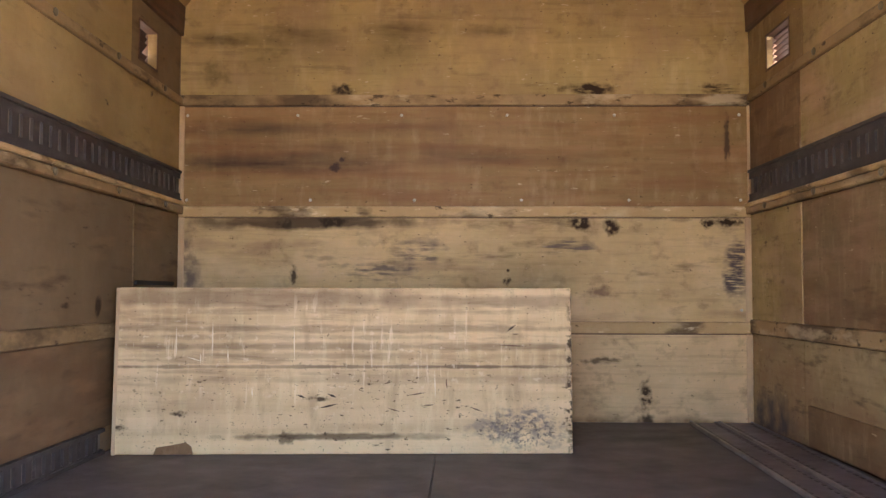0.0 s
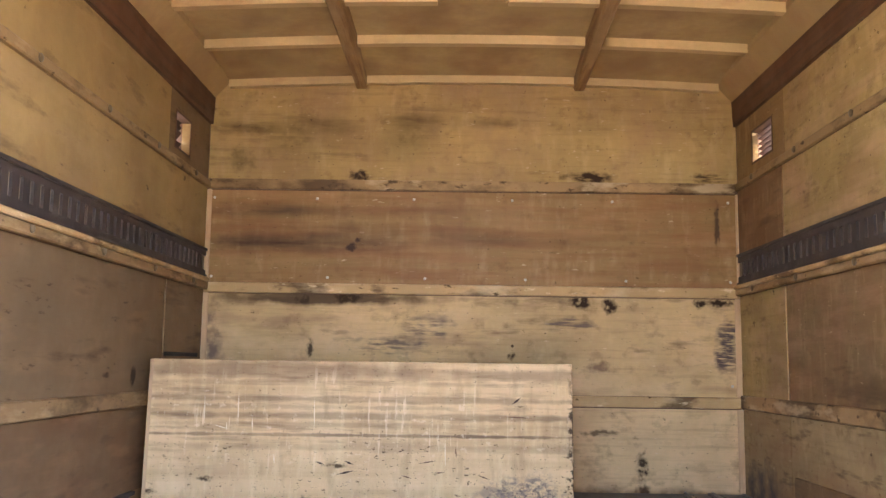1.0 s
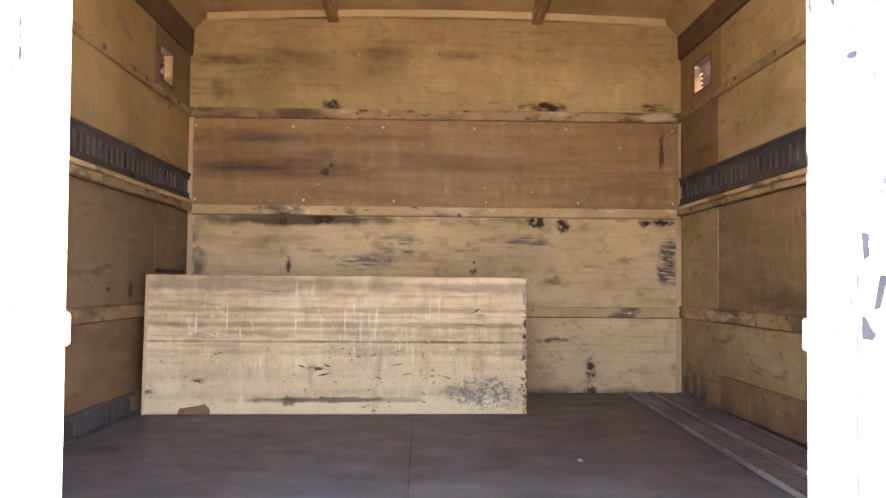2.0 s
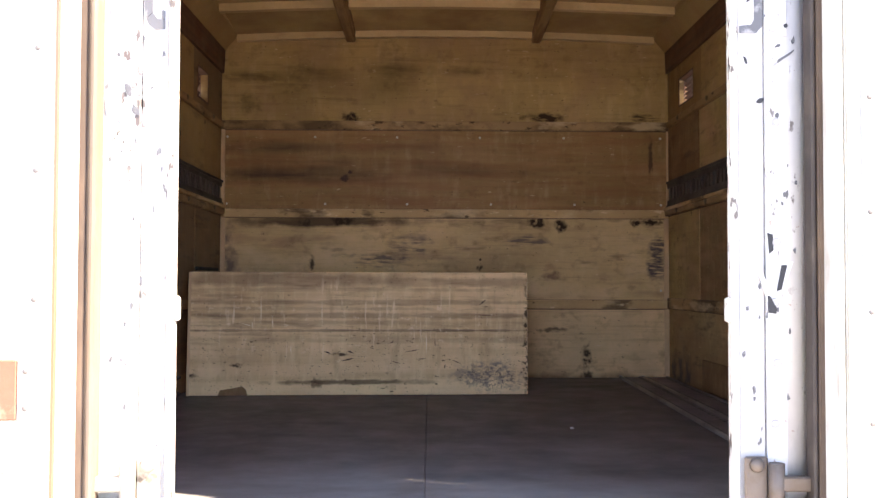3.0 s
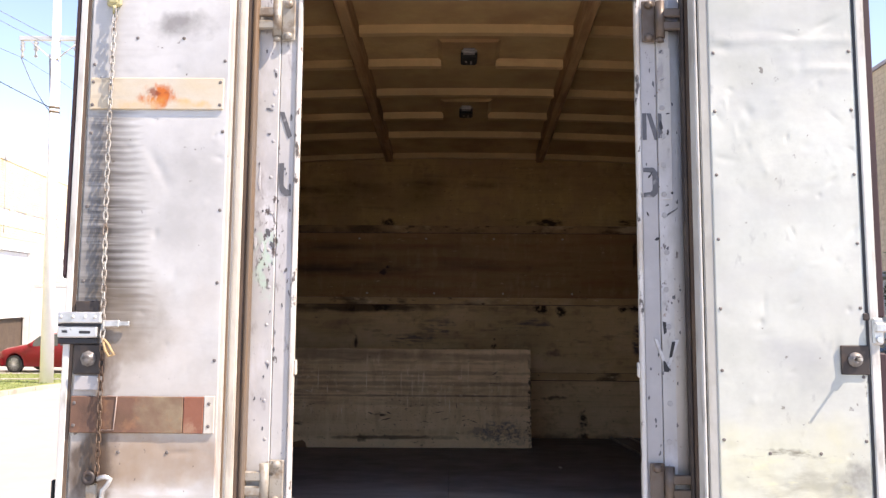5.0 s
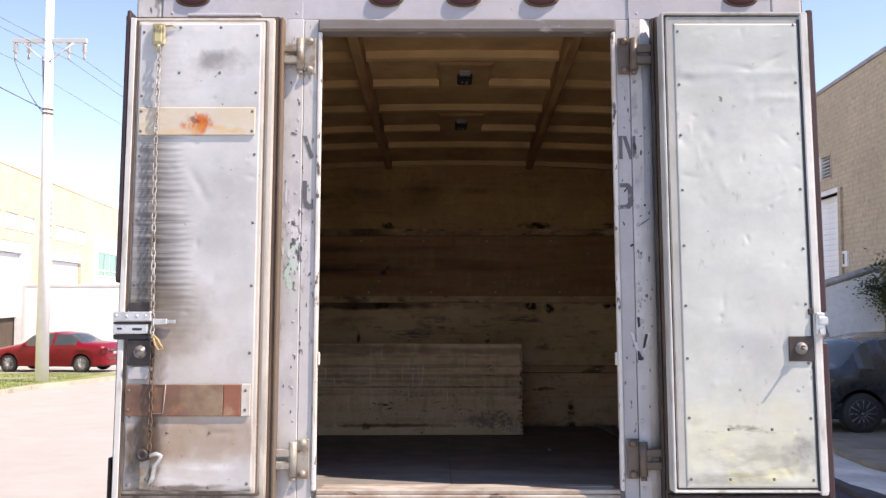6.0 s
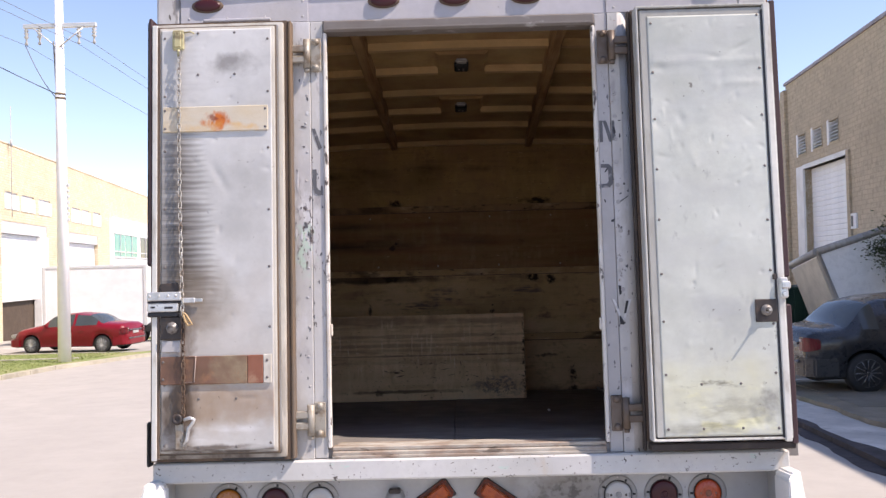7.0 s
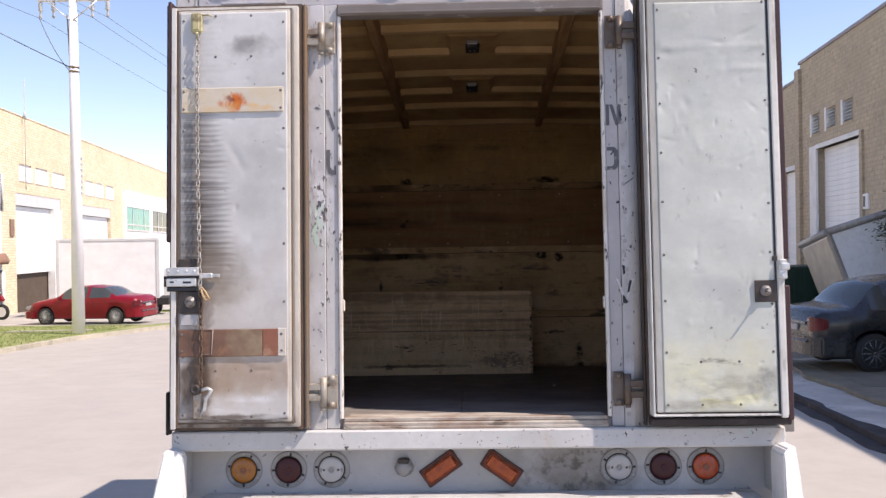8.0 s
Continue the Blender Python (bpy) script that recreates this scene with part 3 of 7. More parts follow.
cream_moulding = surface("cream_wood_moulding", (0.66, 0.62, 0.55), 0.5, layers=(
    ((0.075, 0.048, 0.034), 0.9, 9, (0.6, 1, 1), 0.25, 0.5, ((-0.8, -0.07, -0.02), (0.4, BIG, 0.045))),
    ((0.36, 0.32, 0.28), 0.6, 14, (1, 1, 0.25), 0.52, 0.66, None),
    ((0.47, 0.42, 0.35), 0.6, 7, (1, 1, 0.3), 0.5, 0.68, None), ((0.18, 0.12, 0.08), 0.8, 30, (1, 1, 0.4), 0.64, 0.7, None)))
grey_moulding = surface("grey_alloy_moulding", (0.37, 0.365, 0.36), 0.45, 0.35, layers=(
    ((0.07, 0.048, 0.036), 0.92, 6, (0.6, 1, 1), 0.0, 0.42, ((-0.8, -0.07, -0.02), (0.4, BIG, 0.06))), ((0.25, 0.23, 0.2), 0.7, 9, (1, 1, 0.3), 0.48, 0.65, None),))
white_trim = surface("weathered_white_trim", (0.62, 0.615, 0.585), 0.5, layers=(((0.30, 0.27, 0.23), 0.7, 16, (1, 1, 0.3), 0.54, 0.66, None),))
pale_grey_moulding = surface("pale_grey_step_paint", (0.43, 0.43, 0.405), 0.5, layers=(((0.26, 0.25, 0.22), 0.7, 12, (1, 1, 0.3), 0.5, 0.66, None),))
brown_seal = surface("perished_brown_rubber", (0.11, 0.075, 0.055), 0.7, layers=(((0.22, 0.15, 0.10), 0.7, 9, (1, 1, 0.3), 0.5, 0.65, None),))
dark_seal_shade = surface("dark_rubber_and_gap_shade", (0.040, 0.030, 0.027), 0.65, layers=(((0.085, 0.065, 0.052), 0.6, 9, ALL, 0.5, 0.66, None),))
maroon_seal = surface("maroon_rubber_seal", (0.050, 0.024, 0.028), 0.6, layers=(((0.022, 0.012, 0.013), 0.6, 9, (1, 1, 0.3), 0.48, 0.66, None),))
wood_seal = surface("split_wooden_lath", (0.15, 0.115, 0.088), 0.6, layers=(((0.18, 0.11, 0.06), 0.8, 16, (2, 2, 0.15), 0.45, 0.62, None),))
cream_hinge = surface("dirty_hinge_paint", (0.38, 0.35, 0.30), 0.5, 0.2, layers=(
    ((0.20, 0.14, 0.09), 0.8, 22, ALL, 0.48, 0.62, None), ((0.10, 0.07, 0.05), 0.8, 50, ALL, 0.6, 0.68, None)))
# right-side copy of the hinge paint: grime plus shade put into the colour
dull_hinge = surface("grimy_shaded_hinge_paint", (0.17, 0.132, 0.108), 0.5, 0.2, layers=(((0.10, 0.07, 0.05), 0.8, 16, ALL, 0.44, 0.60, None),))
galvanised = surface("galvanised_latch_steel", (0.62, 0.62, 0.62), 0.35, 0.6, layers=(((0.3, 0.29, 0.27), 0.6, 30, ALL, 0.5, 0.66, None),))
rusty_plate = surface("rusted_brown_plate", (0.20, 0.105, 0.07), 0.6, layers=(
    ((0.30, 0.25, 0.16), 0.8, 6, ALL, 0.4, 0.6, ((-0.75, -0.1, 0.27), (0.07, BIG, 0.06))),
    ((0.14, 0.08, 0.05), 0.7, 9, ALL, 0.48, 0.65, None), ((0.36, 0.18, 0.09), 0.6, 16, ALL, 0.55, 0.68, None),
    ((0.055, 0.035, 0.028), 0.85, 12, (1.5, 1, 0.5), 0.25, 0.6, ((-0.925, -0.1, 0.27), (0.055, BIG, 0.08), 0.5, 0.3))))
red_rust = surface("peeling_red_plate", (0.27, 0.105, 0.065), 0.6, layers=(
    ((0.40, 0.27, 0.18), 0.5, 30, ALL, 0.45, 0.58, ((-0.68, -0.1, 0.225), (0.1, BIG, 0.04))), ((0.2, 0.07, 0.04), 0.6, 14, ALL, 0.5, 0.65, None)))
white_plate = surface("rust_stained_cream_plate", (0.66, 0.60, 0.50), 0.5, layers=(
    ((0.55, 0.44, 0.28), 0.7, 5, (0.6, 1, 1.5), 0.42, 0.62, None),
    ((0.52, 0.13, 0.02), 1.0, 26, (1.4, 1, 0.5), 0.36, 0.50, ((-0.80, -0.1, 1.078), (0.048, BIG, 0.034))),
    ((0.22, 0.05, 0.02), 0.8, 40, ALL, 0.5, 0.6, ((-0.80, -0.1, 1.085), (0.03, BIG, 0.022))),
    ((0.36, 0.30, 0.22), 0.5, 9, (0.35, 1, 6), 0.5, 0.64, ((-0.93, -0.1, 1.085), (0.06, BIG, 0.05))),
    ((0.62, 0.36, 0.10), 0.8, 8, ALL, 0.35, 0.6, ((-0.79, -0.1, 1.055), (0.11, BIG, 0.02)))))
dark_plate = surface("dark_lock_plate", (0.055, 0.045, 0.042), 0.5, 0.2, layers=(((0.13, 0.085, 0.06), 0.6, 20, ALL, 0.52, 0.66, None),))
chain_steel = surface("weathered_chain_steel", (0.60, 0.57, 0.52), 0.45, 0.5, layers=(((0.17, 0.10, 0.06), 0.7, 30, ALL, 0.48, 0.62, None),))
letter_paint = surface("faded_grey_lettering", (0.115, 0.115, 0.125), 0.5, layers=(((0.40, 0.39, 0.39), 0.6, 34, ALL, 0.56, 0.66, None),))
black_mark = surface("black_paint_mark", (0.03, 0.03, 0.035), 0.5)
scratch_white = surface("bare_scratch_white", (0.66, 0.66, 0.67), 0.5, layers=(((0.42, 0.41, 0.42), 0.8, 70, ALL, 0.5, 0.6, None),))
amber_lens = surface("amber_lamp_plastic", (0.32, 0.105, 0.004), 0.25, spec=0.6, var=0.05, coat=0.15)
orange_lens = surface("orange_lamp_plastic", (0.38, 0.045, 0.005), 0.25, spec=0.6, var=0.05, coat=0.15)
reflector_orange = surface("orange_reflector_plastic", (0.46, 0.075, 0.006), 0.22, spec=0.5, var=0.2, coat=0.3, layers=(((0.20, 0.022, 0.004), 0.7, 40, ALL, 0.46, 0.62, None),))
reflector_rim = surface("dark_orange_lens_rim", (0.16, 0.022, 0.006), 0.3, spec=0.4, layers=(((0.05, 0.02, 0.012), 0.7, 30, ALL, 0.48, 0.62, None),))
red_lens = surface("dark_red_lamp_plastic", (0.055, 0.010, 0.013), 0.35, spec=0.3, var=0.08, coat=0.1)
clear_lens = surface("clear_lamp_plastic", (0.40, 0.39, 0.38), 0.2, spec=0.6, var=0.05, coat=0.5)
grey_bezel = surface("grey_lamp_flange", (0.30, 0.29, 0.28), 0.5, layers=(((0.12, 0.11, 0.10), 0.7, 24, ALL, 0.55, 0.66, None),))
black_rubber = surface("black_rubber", (0.022, 0.022, 0.023), 0.7)

road_mat = surface("sun_bleached_concrete_road", (0.395, 0.370, 0.342), 0.85, var=0.05, layers=(
    ((0.37, 0.343, 0.315), 0.6, 0.25, (2, 0.6, 1), 0.42, 0.65, None),
    ((0.43, 0.402, 0.37), 0.6, 0.9, ALL, 0.5, 0.7, None),
    ((0.31, 0.285, 0.262), 0.2, 3, (1, 0.8, 1), 0.62, 0.75, None)), bump=((60, ALL, 0.3),))
paving_mat = surface("pale_concrete_paving", (0.44, 0.415, 0.38), 0.85, layers=(((0.25, 0.235, 0.215), 0.7, 1.1, ALL, 0.45, 0.68, None),), bump=((60, ALL, 0.3),))
kerb_mat = surface("yellowed_kerb_concrete", (0.50, 0.46, 0.37), 0.85, layers=(((0.25, 0.23, 0.18), 0.6, 2, ALL, 0.5, 0.68, None),))
lawn_mat = surface("lawn_soil_green", (0.235, 0.275, 0.095), 0.9, layers=(
    ((0.34, 0.31, 0.16), 0.7, 0.6, ALL, 0.48, 0.66, None), ((0.18, 0.235, 0.07), 0.6, 3, ALL, 0.45, 0.65, None)), bump=((30, ALL, 0.6),))
bracket_white = surface("clean_white_bracket_paint", (0.86, 0.855, 0.84), 0.4, layers=(((0.55, 0.53, 0.50), 0.6, 6, ALL, 0.52, 0.7, None), ((0.2, 0.15, 0.12), 0.8, 50, ALL, 0.69, 0.72, None)))
shade_paving = surface("grey_shaded_paving", (0.64, 0.60, 0.55), 0.85, layers=(((0.36, 0.34, 0.315), 0.6, 1.4, ALL, 0.45, 0.68, None), ((0.24, 0.22, 0.20), 0.5, 7, ALL, 0.58, 0.7, None)), bump=((60, ALL, 0.3),))
gutter_mat = surface("dirty_gutter_tarmac", (0.060, 0.050, 0.054), 0.9, layers=(((0.15, 0.12, 0.105), 0.5, 1.6, ALL, 0.56, 0.68, None), ((0.03, 0.027, 0.027), 0.7, 7, ALL, 0.5, 0.65, None)), bump=((50, ALL, 0.4),))
grass_mat = surface("grass_blades", (0.23, 0.285, 0.09), 0.7, var=0.2)


# ---- mesh helpers ----
def box(bm, a, b, mi=0):
    x0, x1 = sorted((a[0], b[0]))
    y0, y1 = sorted((a[1], b[1]))
    z0, z1 = sorted((a[2], b[2]))
    v = [bm.verts.new(p) for p in ((x0, y0, z0), (x1, y0, z0), (x1, y1, z0), (x0, y1, z0), (x0, y0, z1), (x1, y0, z1), (x1, y1, z1), (x0, y1, z1))]
    out = []
    for f in ((3, 2, 1, 0), (4, 5, 6, 7), (0, 1, 5, 4), (1, 2, 6, 5), (2, 3, 7, 6), (3, 0, 4, 7)):
        face = bm.faces.new([v[i] for i in f])
        face.material_index = mi
        out.append(face)
    return v


def soft_box(bm, a, b, w=0.004, mi=0, seg=1):
    """A box with rounded edges."""
    t = bmesh.new()
    box(t, a, b, mi)
    bmesh.ops.bevel(t, geom=t.edges[:], offset=w, segments=seg, affect="EDGES", clamp_overlap=True)
    merge(bm, t, mi)


def merge(bm, t, mi=None, m=None):
    if m is not None:
        bmesh.ops.transform(t, matrix=m, verts=t.verts[:])
    vs = {v: bm.verts.new(v.co) for v in t.verts}
    for f in t.faces:
        g = bm.faces.new([vs[v] for v in f.verts])
        g.material_index = f.material_index if mi is None else mi
        g.smooth = f.smooth
    t.free()


def cyl(bm, p0, p1, r0, r1=None, n=14, mi=0, caps=True, smooth=True):
    p0, p1 = Vector(p0), Vector(p1)
    r1 = r0 if r1 is None else r1
    q = (p1 - p0).to_track_quat("Z", "Y")
    rings = []
    for p, r in ((p0, r0), (p1, r1)):
        rings.append([bm.verts.new(p + q @ Vector((r * math.cos(2 * math.pi * i / n), r * math.sin(2 * math.pi * i / n), 0))) for i in range(n)])
    for i in range(n):
        f = bm.faces.new((rings[0][i], rings[0][(i + 1) % n], rings[1][(i + 1) % n], rings[1][i]))
        f.smooth, f.material_index = smooth, mi
    if caps:
        for ring in (rings[0][::-1], rings[1]):
            bm.faces.new(ring).material_index = mi


def lathe(bm, at, axis, profile, n=20, mi=0):
    """Turns (along, radius) pairs round an axis."""
    q = Vector(axis).to_track_quat("Z", "Y")
    rings = []
    for h, r in profile:
        r = max(r, 0.0003)
        rings.append([bm.verts.new(Vector(at) + q @ Vector((r * math.cos(2 * math.pi * i / n), r * math.sin(2 * math.pi * i / n), h))) for i in range(n)])
    for a, b in zip(rings, rings[1:]):
        for i in range(n):
            f = bm.faces.new((a[i], a[(i + 1) % n], b[(i + 1) % n], b[i]))
            f.smooth, f.material_index = True, mi
    bm.faces.new(rings[0][::-1]).material_index = mi
    bm.faces.new(rings[-1]).material_index = mi


def tube(bm, pts, r, n=8, mi=0):
    """One continuous round bar through pts."""
    pts = [Vector(p) for p in pts]
    rings, last = [], None
    for i, p in enumerate(pts):
        way = (pts[min(i + 1, len(pts) - 1)] - pts[max(i - 1, 0)]).normalized()
        side = way.orthogonal().normalized() if last is None else (last - way * last.dot(way)).normalized()
        last = side
        up = way.cross(side)
        rings.append([bm.verts.new(p + r * (side * math.cos(2 * math.pi * k / n) + up * math.sin(2 * math.pi * k / n))) for k in range(n)])
    for u, v in zip(rings, rings[1:]):
        for k in range(n):
            f = bm.faces.new((u[k], u[(k + 1) % n], v[(k + 1) % n], v[k]))
            f.smooth, f.material_index = True, mi
    bm.faces.new(rings[0][::-1]).material_index = mi
    bm.faces.new(rings[-1]).material_index = mi


def prism(bm, outline, axis, lo, hi, mi=0):
    """Extrudes a 2D outline along an axis (0, 1 or 2)."""
    def at(u, v, w):
        return ((w, u, v), (u, w, v), (u, v, w))[axis]
    a = [bm.verts.new(at(u, v, lo)) for u, v in outline]
    b = [bm.verts.new(at(u, v, hi)) for u, v in outline]
    n = len(outline)
    for i in range(n):
        bm.faces.new((a[i], a[(i + 1) % n], b[(i + 1) % n], b[i])).material_index = mi
    bm.faces.new(a[::-1]).material_index = mi
    bm.faces.new(b).material_index = mi
    bmesh.ops.recalc_face_normals(bm, faces=bm.faces[:])


def ring_frame(bm, x0, x1, z0, z1, w, y0, y1, mi=0):
    """A mitred rectangular frame in the xz plane between depths y0 and y1."""
    o = [(x0, z0), (x1, z0), (x1, z1), (x0, z1)]
    i = [(x0 + w, z0 + w), (x1 - w, z0 + w), (x1 - w, z1 - w), (x0 + w, z1 - w)]
    V = {(k, d): [bm.verts.new((p[0], d, p[1])) for p in pts] for k, pts in (("o", o), ("i", i)) for d in (y0, y1)}
    for k in range(4):
        j = (k + 1) % 4
        for q in ((V["o", y0][k], V["o", y0][j], V["i", y0][j], V["i", y0][k]), (V["o", y1][j], V["o", y1][k], V["i", y1][k], V["i", y1][j]),
                  (V["o", y0][j], V["o", y0][k], V["o", y1][k], V["o", y1][j]), (V["i", y0][k], V["i", y0][j], V["i", y1][j], V["i", y1][k])):
            bm.faces.new(q).material_index = mi
    bmesh.ops.recalc_face_normals(bm, faces=bm.faces[:])


def link_mesh(name, bm, material):
    me = bpy.data.meshes.new(name)
    bm.to_mesh(me)
    bm.free()
    for m in material if isinstance(material, (list, tuple)) else (material,):
        me.materials.append(m)
    return new(name, me)


def part(name, bm, material, parent, label=""):
    """Links a bmesh as one mesh under a thing or a part."""
    ob = link_mesh(name, bm, material)
    ob.parent = parent
    return tagged(ob, label)


def same_part(name, data, parent, at):
    ob = new(name, data)
    ob.parent = parent
    ob.matrix_basis = at
    return ob


BASE = INSIDE


def thing(name, label, category, m=None, group="", kind=""):
    ob = new(name)
    ob.matrix_basis = BASE if m is None else m
    return tagged(ob, label, category, group, kind)


def solid(name, bm, material, label, category, m=None, group="", kind=""):
    ob = link_mesh(name, bm, material)
    ob.matrix_basis = BASE if m is None else m
    return tagged(ob, label, category, group, kind)


def dome(bm, at, axis, r, h, n=10, mi=0):
    lathe(bm, at, axis, [(0, r), (h * 0.5, r * 0.87), (h * 0.87, r * 0.5), (h, r * 0.08)], n, mi)


def one_bm(f, *a, **k):
    bm = bmesh.new()
    f(bm, *a, **k)
    return bm


# ---- cargo box: floor, walls, ceiling ----
XL, XR, YB = -1.03, 1.024, 2.73
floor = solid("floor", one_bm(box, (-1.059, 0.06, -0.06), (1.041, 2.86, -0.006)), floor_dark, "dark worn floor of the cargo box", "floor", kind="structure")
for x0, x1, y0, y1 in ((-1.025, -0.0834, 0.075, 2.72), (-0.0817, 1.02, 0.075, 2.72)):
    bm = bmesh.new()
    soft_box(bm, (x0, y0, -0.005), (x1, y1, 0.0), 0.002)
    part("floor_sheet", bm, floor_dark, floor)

HOLES = {-1: (2.30, 2.48, 1.19, 1.325), 1: (2.33, 2.55, 1.205, 1.33)}


def wall_core(s):
    """Outer skin and core of a side wall, with the vent opening through it."""
    a, b = (1.035, 1.06) if s < 0 else (1.03, 1.042)
    y0, y1, z0, z1 = HOLES[s]
    bm = bmesh.new()
    for lo, hi, p, q in ((0.115 if s < 0 else 0.104, y0, -0.05, 1.56), (y1, 2.86, -0.05, 1.56), (y0, y1, -0.05, z0), (y0, y1, z1, 1.56)):
        box(bm, (s * a, lo, p), (s * b, hi, q))
    return bm


def side_panel(s, y0, y1, z0, z1, inset=0.0, hole=None):
    x = XL if s < 0 else XR
    bm = bmesh.new()
    rects = [(y0, y1, z0, z1)]
    if hole:
        h0, h1, k0, k1 = hole
        rects = [(y0, h0, z0, z1), (h1, y1, z0, z1), (h0, h1, z0, k0), (h0, h1, k1, z1)]
    for a, b, p, q in rects:
        box(bm, (x - s * inset, a, p), (s * (1.034 if s < 0 else 1.029), b, q))
    return bm


def slotted_track(bm, y0, y1, z0, z1, face, back):
    """A pressed steel track along y: lips, plate and a row of upright slots."""
    zc, zh = (z0 + z1) / 2, min(0.027, (z1 - z0) * 0.34)
    t = (face - back)
    box(bm, (back, y0, z0), (back + t * 0.25, y1, z1), 1)
    box(bm, (back, y0, z0), (face, y1, zc - zh))
    box(bm, (back, y0, zc + zh), (face, y1, z1))
    box(bm, (back, y0, z0 - 0.003), (face + t * 0.6, y1, z0 + 0.007))
    box(bm, (back, y0, z1 - 0.007), (face + t * 0.6, y1, z1 + 0.003))
    n = int((y1 - y0) / 0.0508)
    for i in range(n):
        y = y0 + (i + 0.5) * 0.0508
        box(bm, (back, y - 0.0254, zc - zh), (face, y - 0.0092, zc + zh))
        box(bm, (back, y + 0.0092, zc - zh), (face, y + 0.0254, zc + zh))


bolt_mesh = bpy.data.meshes.new("bolt")
tb = bmesh.new()
lathe(tb, (0, 0, 0), (0, 0, 1), [(0, 0.011), (0.003, 0.011), (0.006, 0.006), (0.007, 0.001)], 10)
tb.to_mesh(bolt_mesh)
tb.free()
bolt_mesh.materials.append(steel_plain)

for s, nm, words in ((-1, "wall_left", "cream and brown painted plywood side wall with rails"), (1, "wall_right", "cream and brown patched plywood side wall with rails")):
    x = XL if s < 0 else XR
    wall = solid(nm, wall_core(s), brown_timber, words, "wall", kind="structure")
    hole = HOLES[s]
    if s < 0:
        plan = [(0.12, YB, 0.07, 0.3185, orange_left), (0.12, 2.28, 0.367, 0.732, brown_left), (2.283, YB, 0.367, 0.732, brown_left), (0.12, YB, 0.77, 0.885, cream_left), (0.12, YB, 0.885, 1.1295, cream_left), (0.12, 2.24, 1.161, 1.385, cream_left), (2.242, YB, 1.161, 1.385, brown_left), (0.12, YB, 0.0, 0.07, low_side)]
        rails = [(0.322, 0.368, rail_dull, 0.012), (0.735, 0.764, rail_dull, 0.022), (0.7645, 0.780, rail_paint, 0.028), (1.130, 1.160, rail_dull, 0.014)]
        track = (0.783, 0.888)
    else:
        plan = [(0.12, 2.25, 0.0, 0.311, low_side), (2.253, YB, 0.0, 0.311, low_side), (0.12, 2.25, 0.363, 0.733, brown_side), (2.253, YB, 0.363, 0.733, cream_side), (0.12, YB, 0.772, 0.888, cream_side), (0.12, 2.25, 0.888, 1.137, cream_side), (2.253, YB, 0.888, 1.137, orange_side), (0.12, 2.22, 1.169, 1.393, cream_side), (2.222, YB, 1.169, 1.393, tan_side)]
        rails = [(0.314, 0.362, rail_grimy, 0.012), (0.735, 0.758, rail_dull, 0.022), (0.7585, 0.774, rail_paint, 0.028), (1.138, 1.168, rail_dull, 0.014)]
        track = (0.777, 0.889)
    for i, (y0, y1, z0, z1, m) in enumerate(plan):
        has = z0 > 1.1 and y1 > 2.5
        inset = 0.003 if (s > 0 and y0 > 2 and 1.1 > z0 > 0.3) else 0.0
        if s < 0 and y0 > 2 and z0 < 1.1:
            inset = 0.003
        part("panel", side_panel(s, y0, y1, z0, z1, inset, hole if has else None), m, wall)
    if s > 0:
        bm = bmesh.new()
        soft_box(bm, (XR - 0.012, 0.12, 0.004), (XR + 0.0005, 2.2, 0.125), 0.003)
        part("kick_board", bm, orange_side, wall, "bare brown plywood kick board")
    for z0, z1, m, proud in rails:
        bm = bmesh.new()
        soft_box(bm, (x + s * 0.004, 0.12, z0), (x - s * proud, YB - 0.002, z1), 0.004)
        rail = part("rail", bm, m, wall)
        if proud in (0.014, 0.022):
            for k in range(6):
                same_part("bolt", bolt_mesh, rail, Matrix.Translation((x - s * proud, 0.42 + k * 0.42, (z0 + z1) / 2 + 0.002)) @ Vector((0, 0, 1)).rotation_difference(Vector((-s, 0, 0))).to_matrix().to_4x4())
    bm = bmesh.new()
    slotted_track(bm, 0.13, YB - 0.012, track[0], track[1], x - s * 0.010, x - s * 0.0005)
    part("slotted_track", bm, [track_steel, track_back], wall, "dark grey steel cargo track with upright slots")
    # upper timber and coved corner
    bm = bmesh.new()
    prism(bm, [(x + s * 0.004, 1.386 if s < 0 else 1.394), (x - s * 0.012, 1.386 if s < 0 else 1.394), (x - s * 0.016, 1.492), (x + s * 0.004, 1.492)], 1, 0.12, YB)
    part("timber", bm, brown_timber, wall, "dark brown timber strip")
    bm = bmesh.new()
    prism(bm, [(x + s * 0.016, 1.492), (x - s * 0.014, 1.492), (x - s * 0.075, 1.56), (x - s * 0.075, 1.585), (x + s * 0.016, 1.585)], 1, 0.12, YB)
    part("cove", bm, cove_paint, wall, "cream sloping cove board")
    # vent: liner and louvre slats
    y0, y1, z0, z1 = hole
    bm = bmesh.new()
    xo, xi = (-1.085 if s < 0 else 1.068), x - s * 0.002
    xs0 = abs(xo) - 0.006
    w = 0.007
    for lo, hi, p, q in ((y0, y0 + w, z0, z1), (y1 - w, y1, z0, z1), (y0 + w, y1 - w, z0, z0 + w), (y0 + w, y1 - w, z1 - w, z1)):
        box(bm, (xo, lo, p), (xi, hi, q))
    vent = part("vent", bm, brown_timber, wall, "small louvred air vent")
    bm = bmesh.new()
    box(bm, (xo - s * 0.026, y1 - w - 0.004, z0 + w + 0.001), (xi + s * 0.002, y1 - w - 0.0005, z1 - w - 0.001))
    part("reveal", bm, rail_paint if s > 0 else tan_side, vent, "pale far-side reveal")
    low = 0.0125 if s < 0 else 0.0035
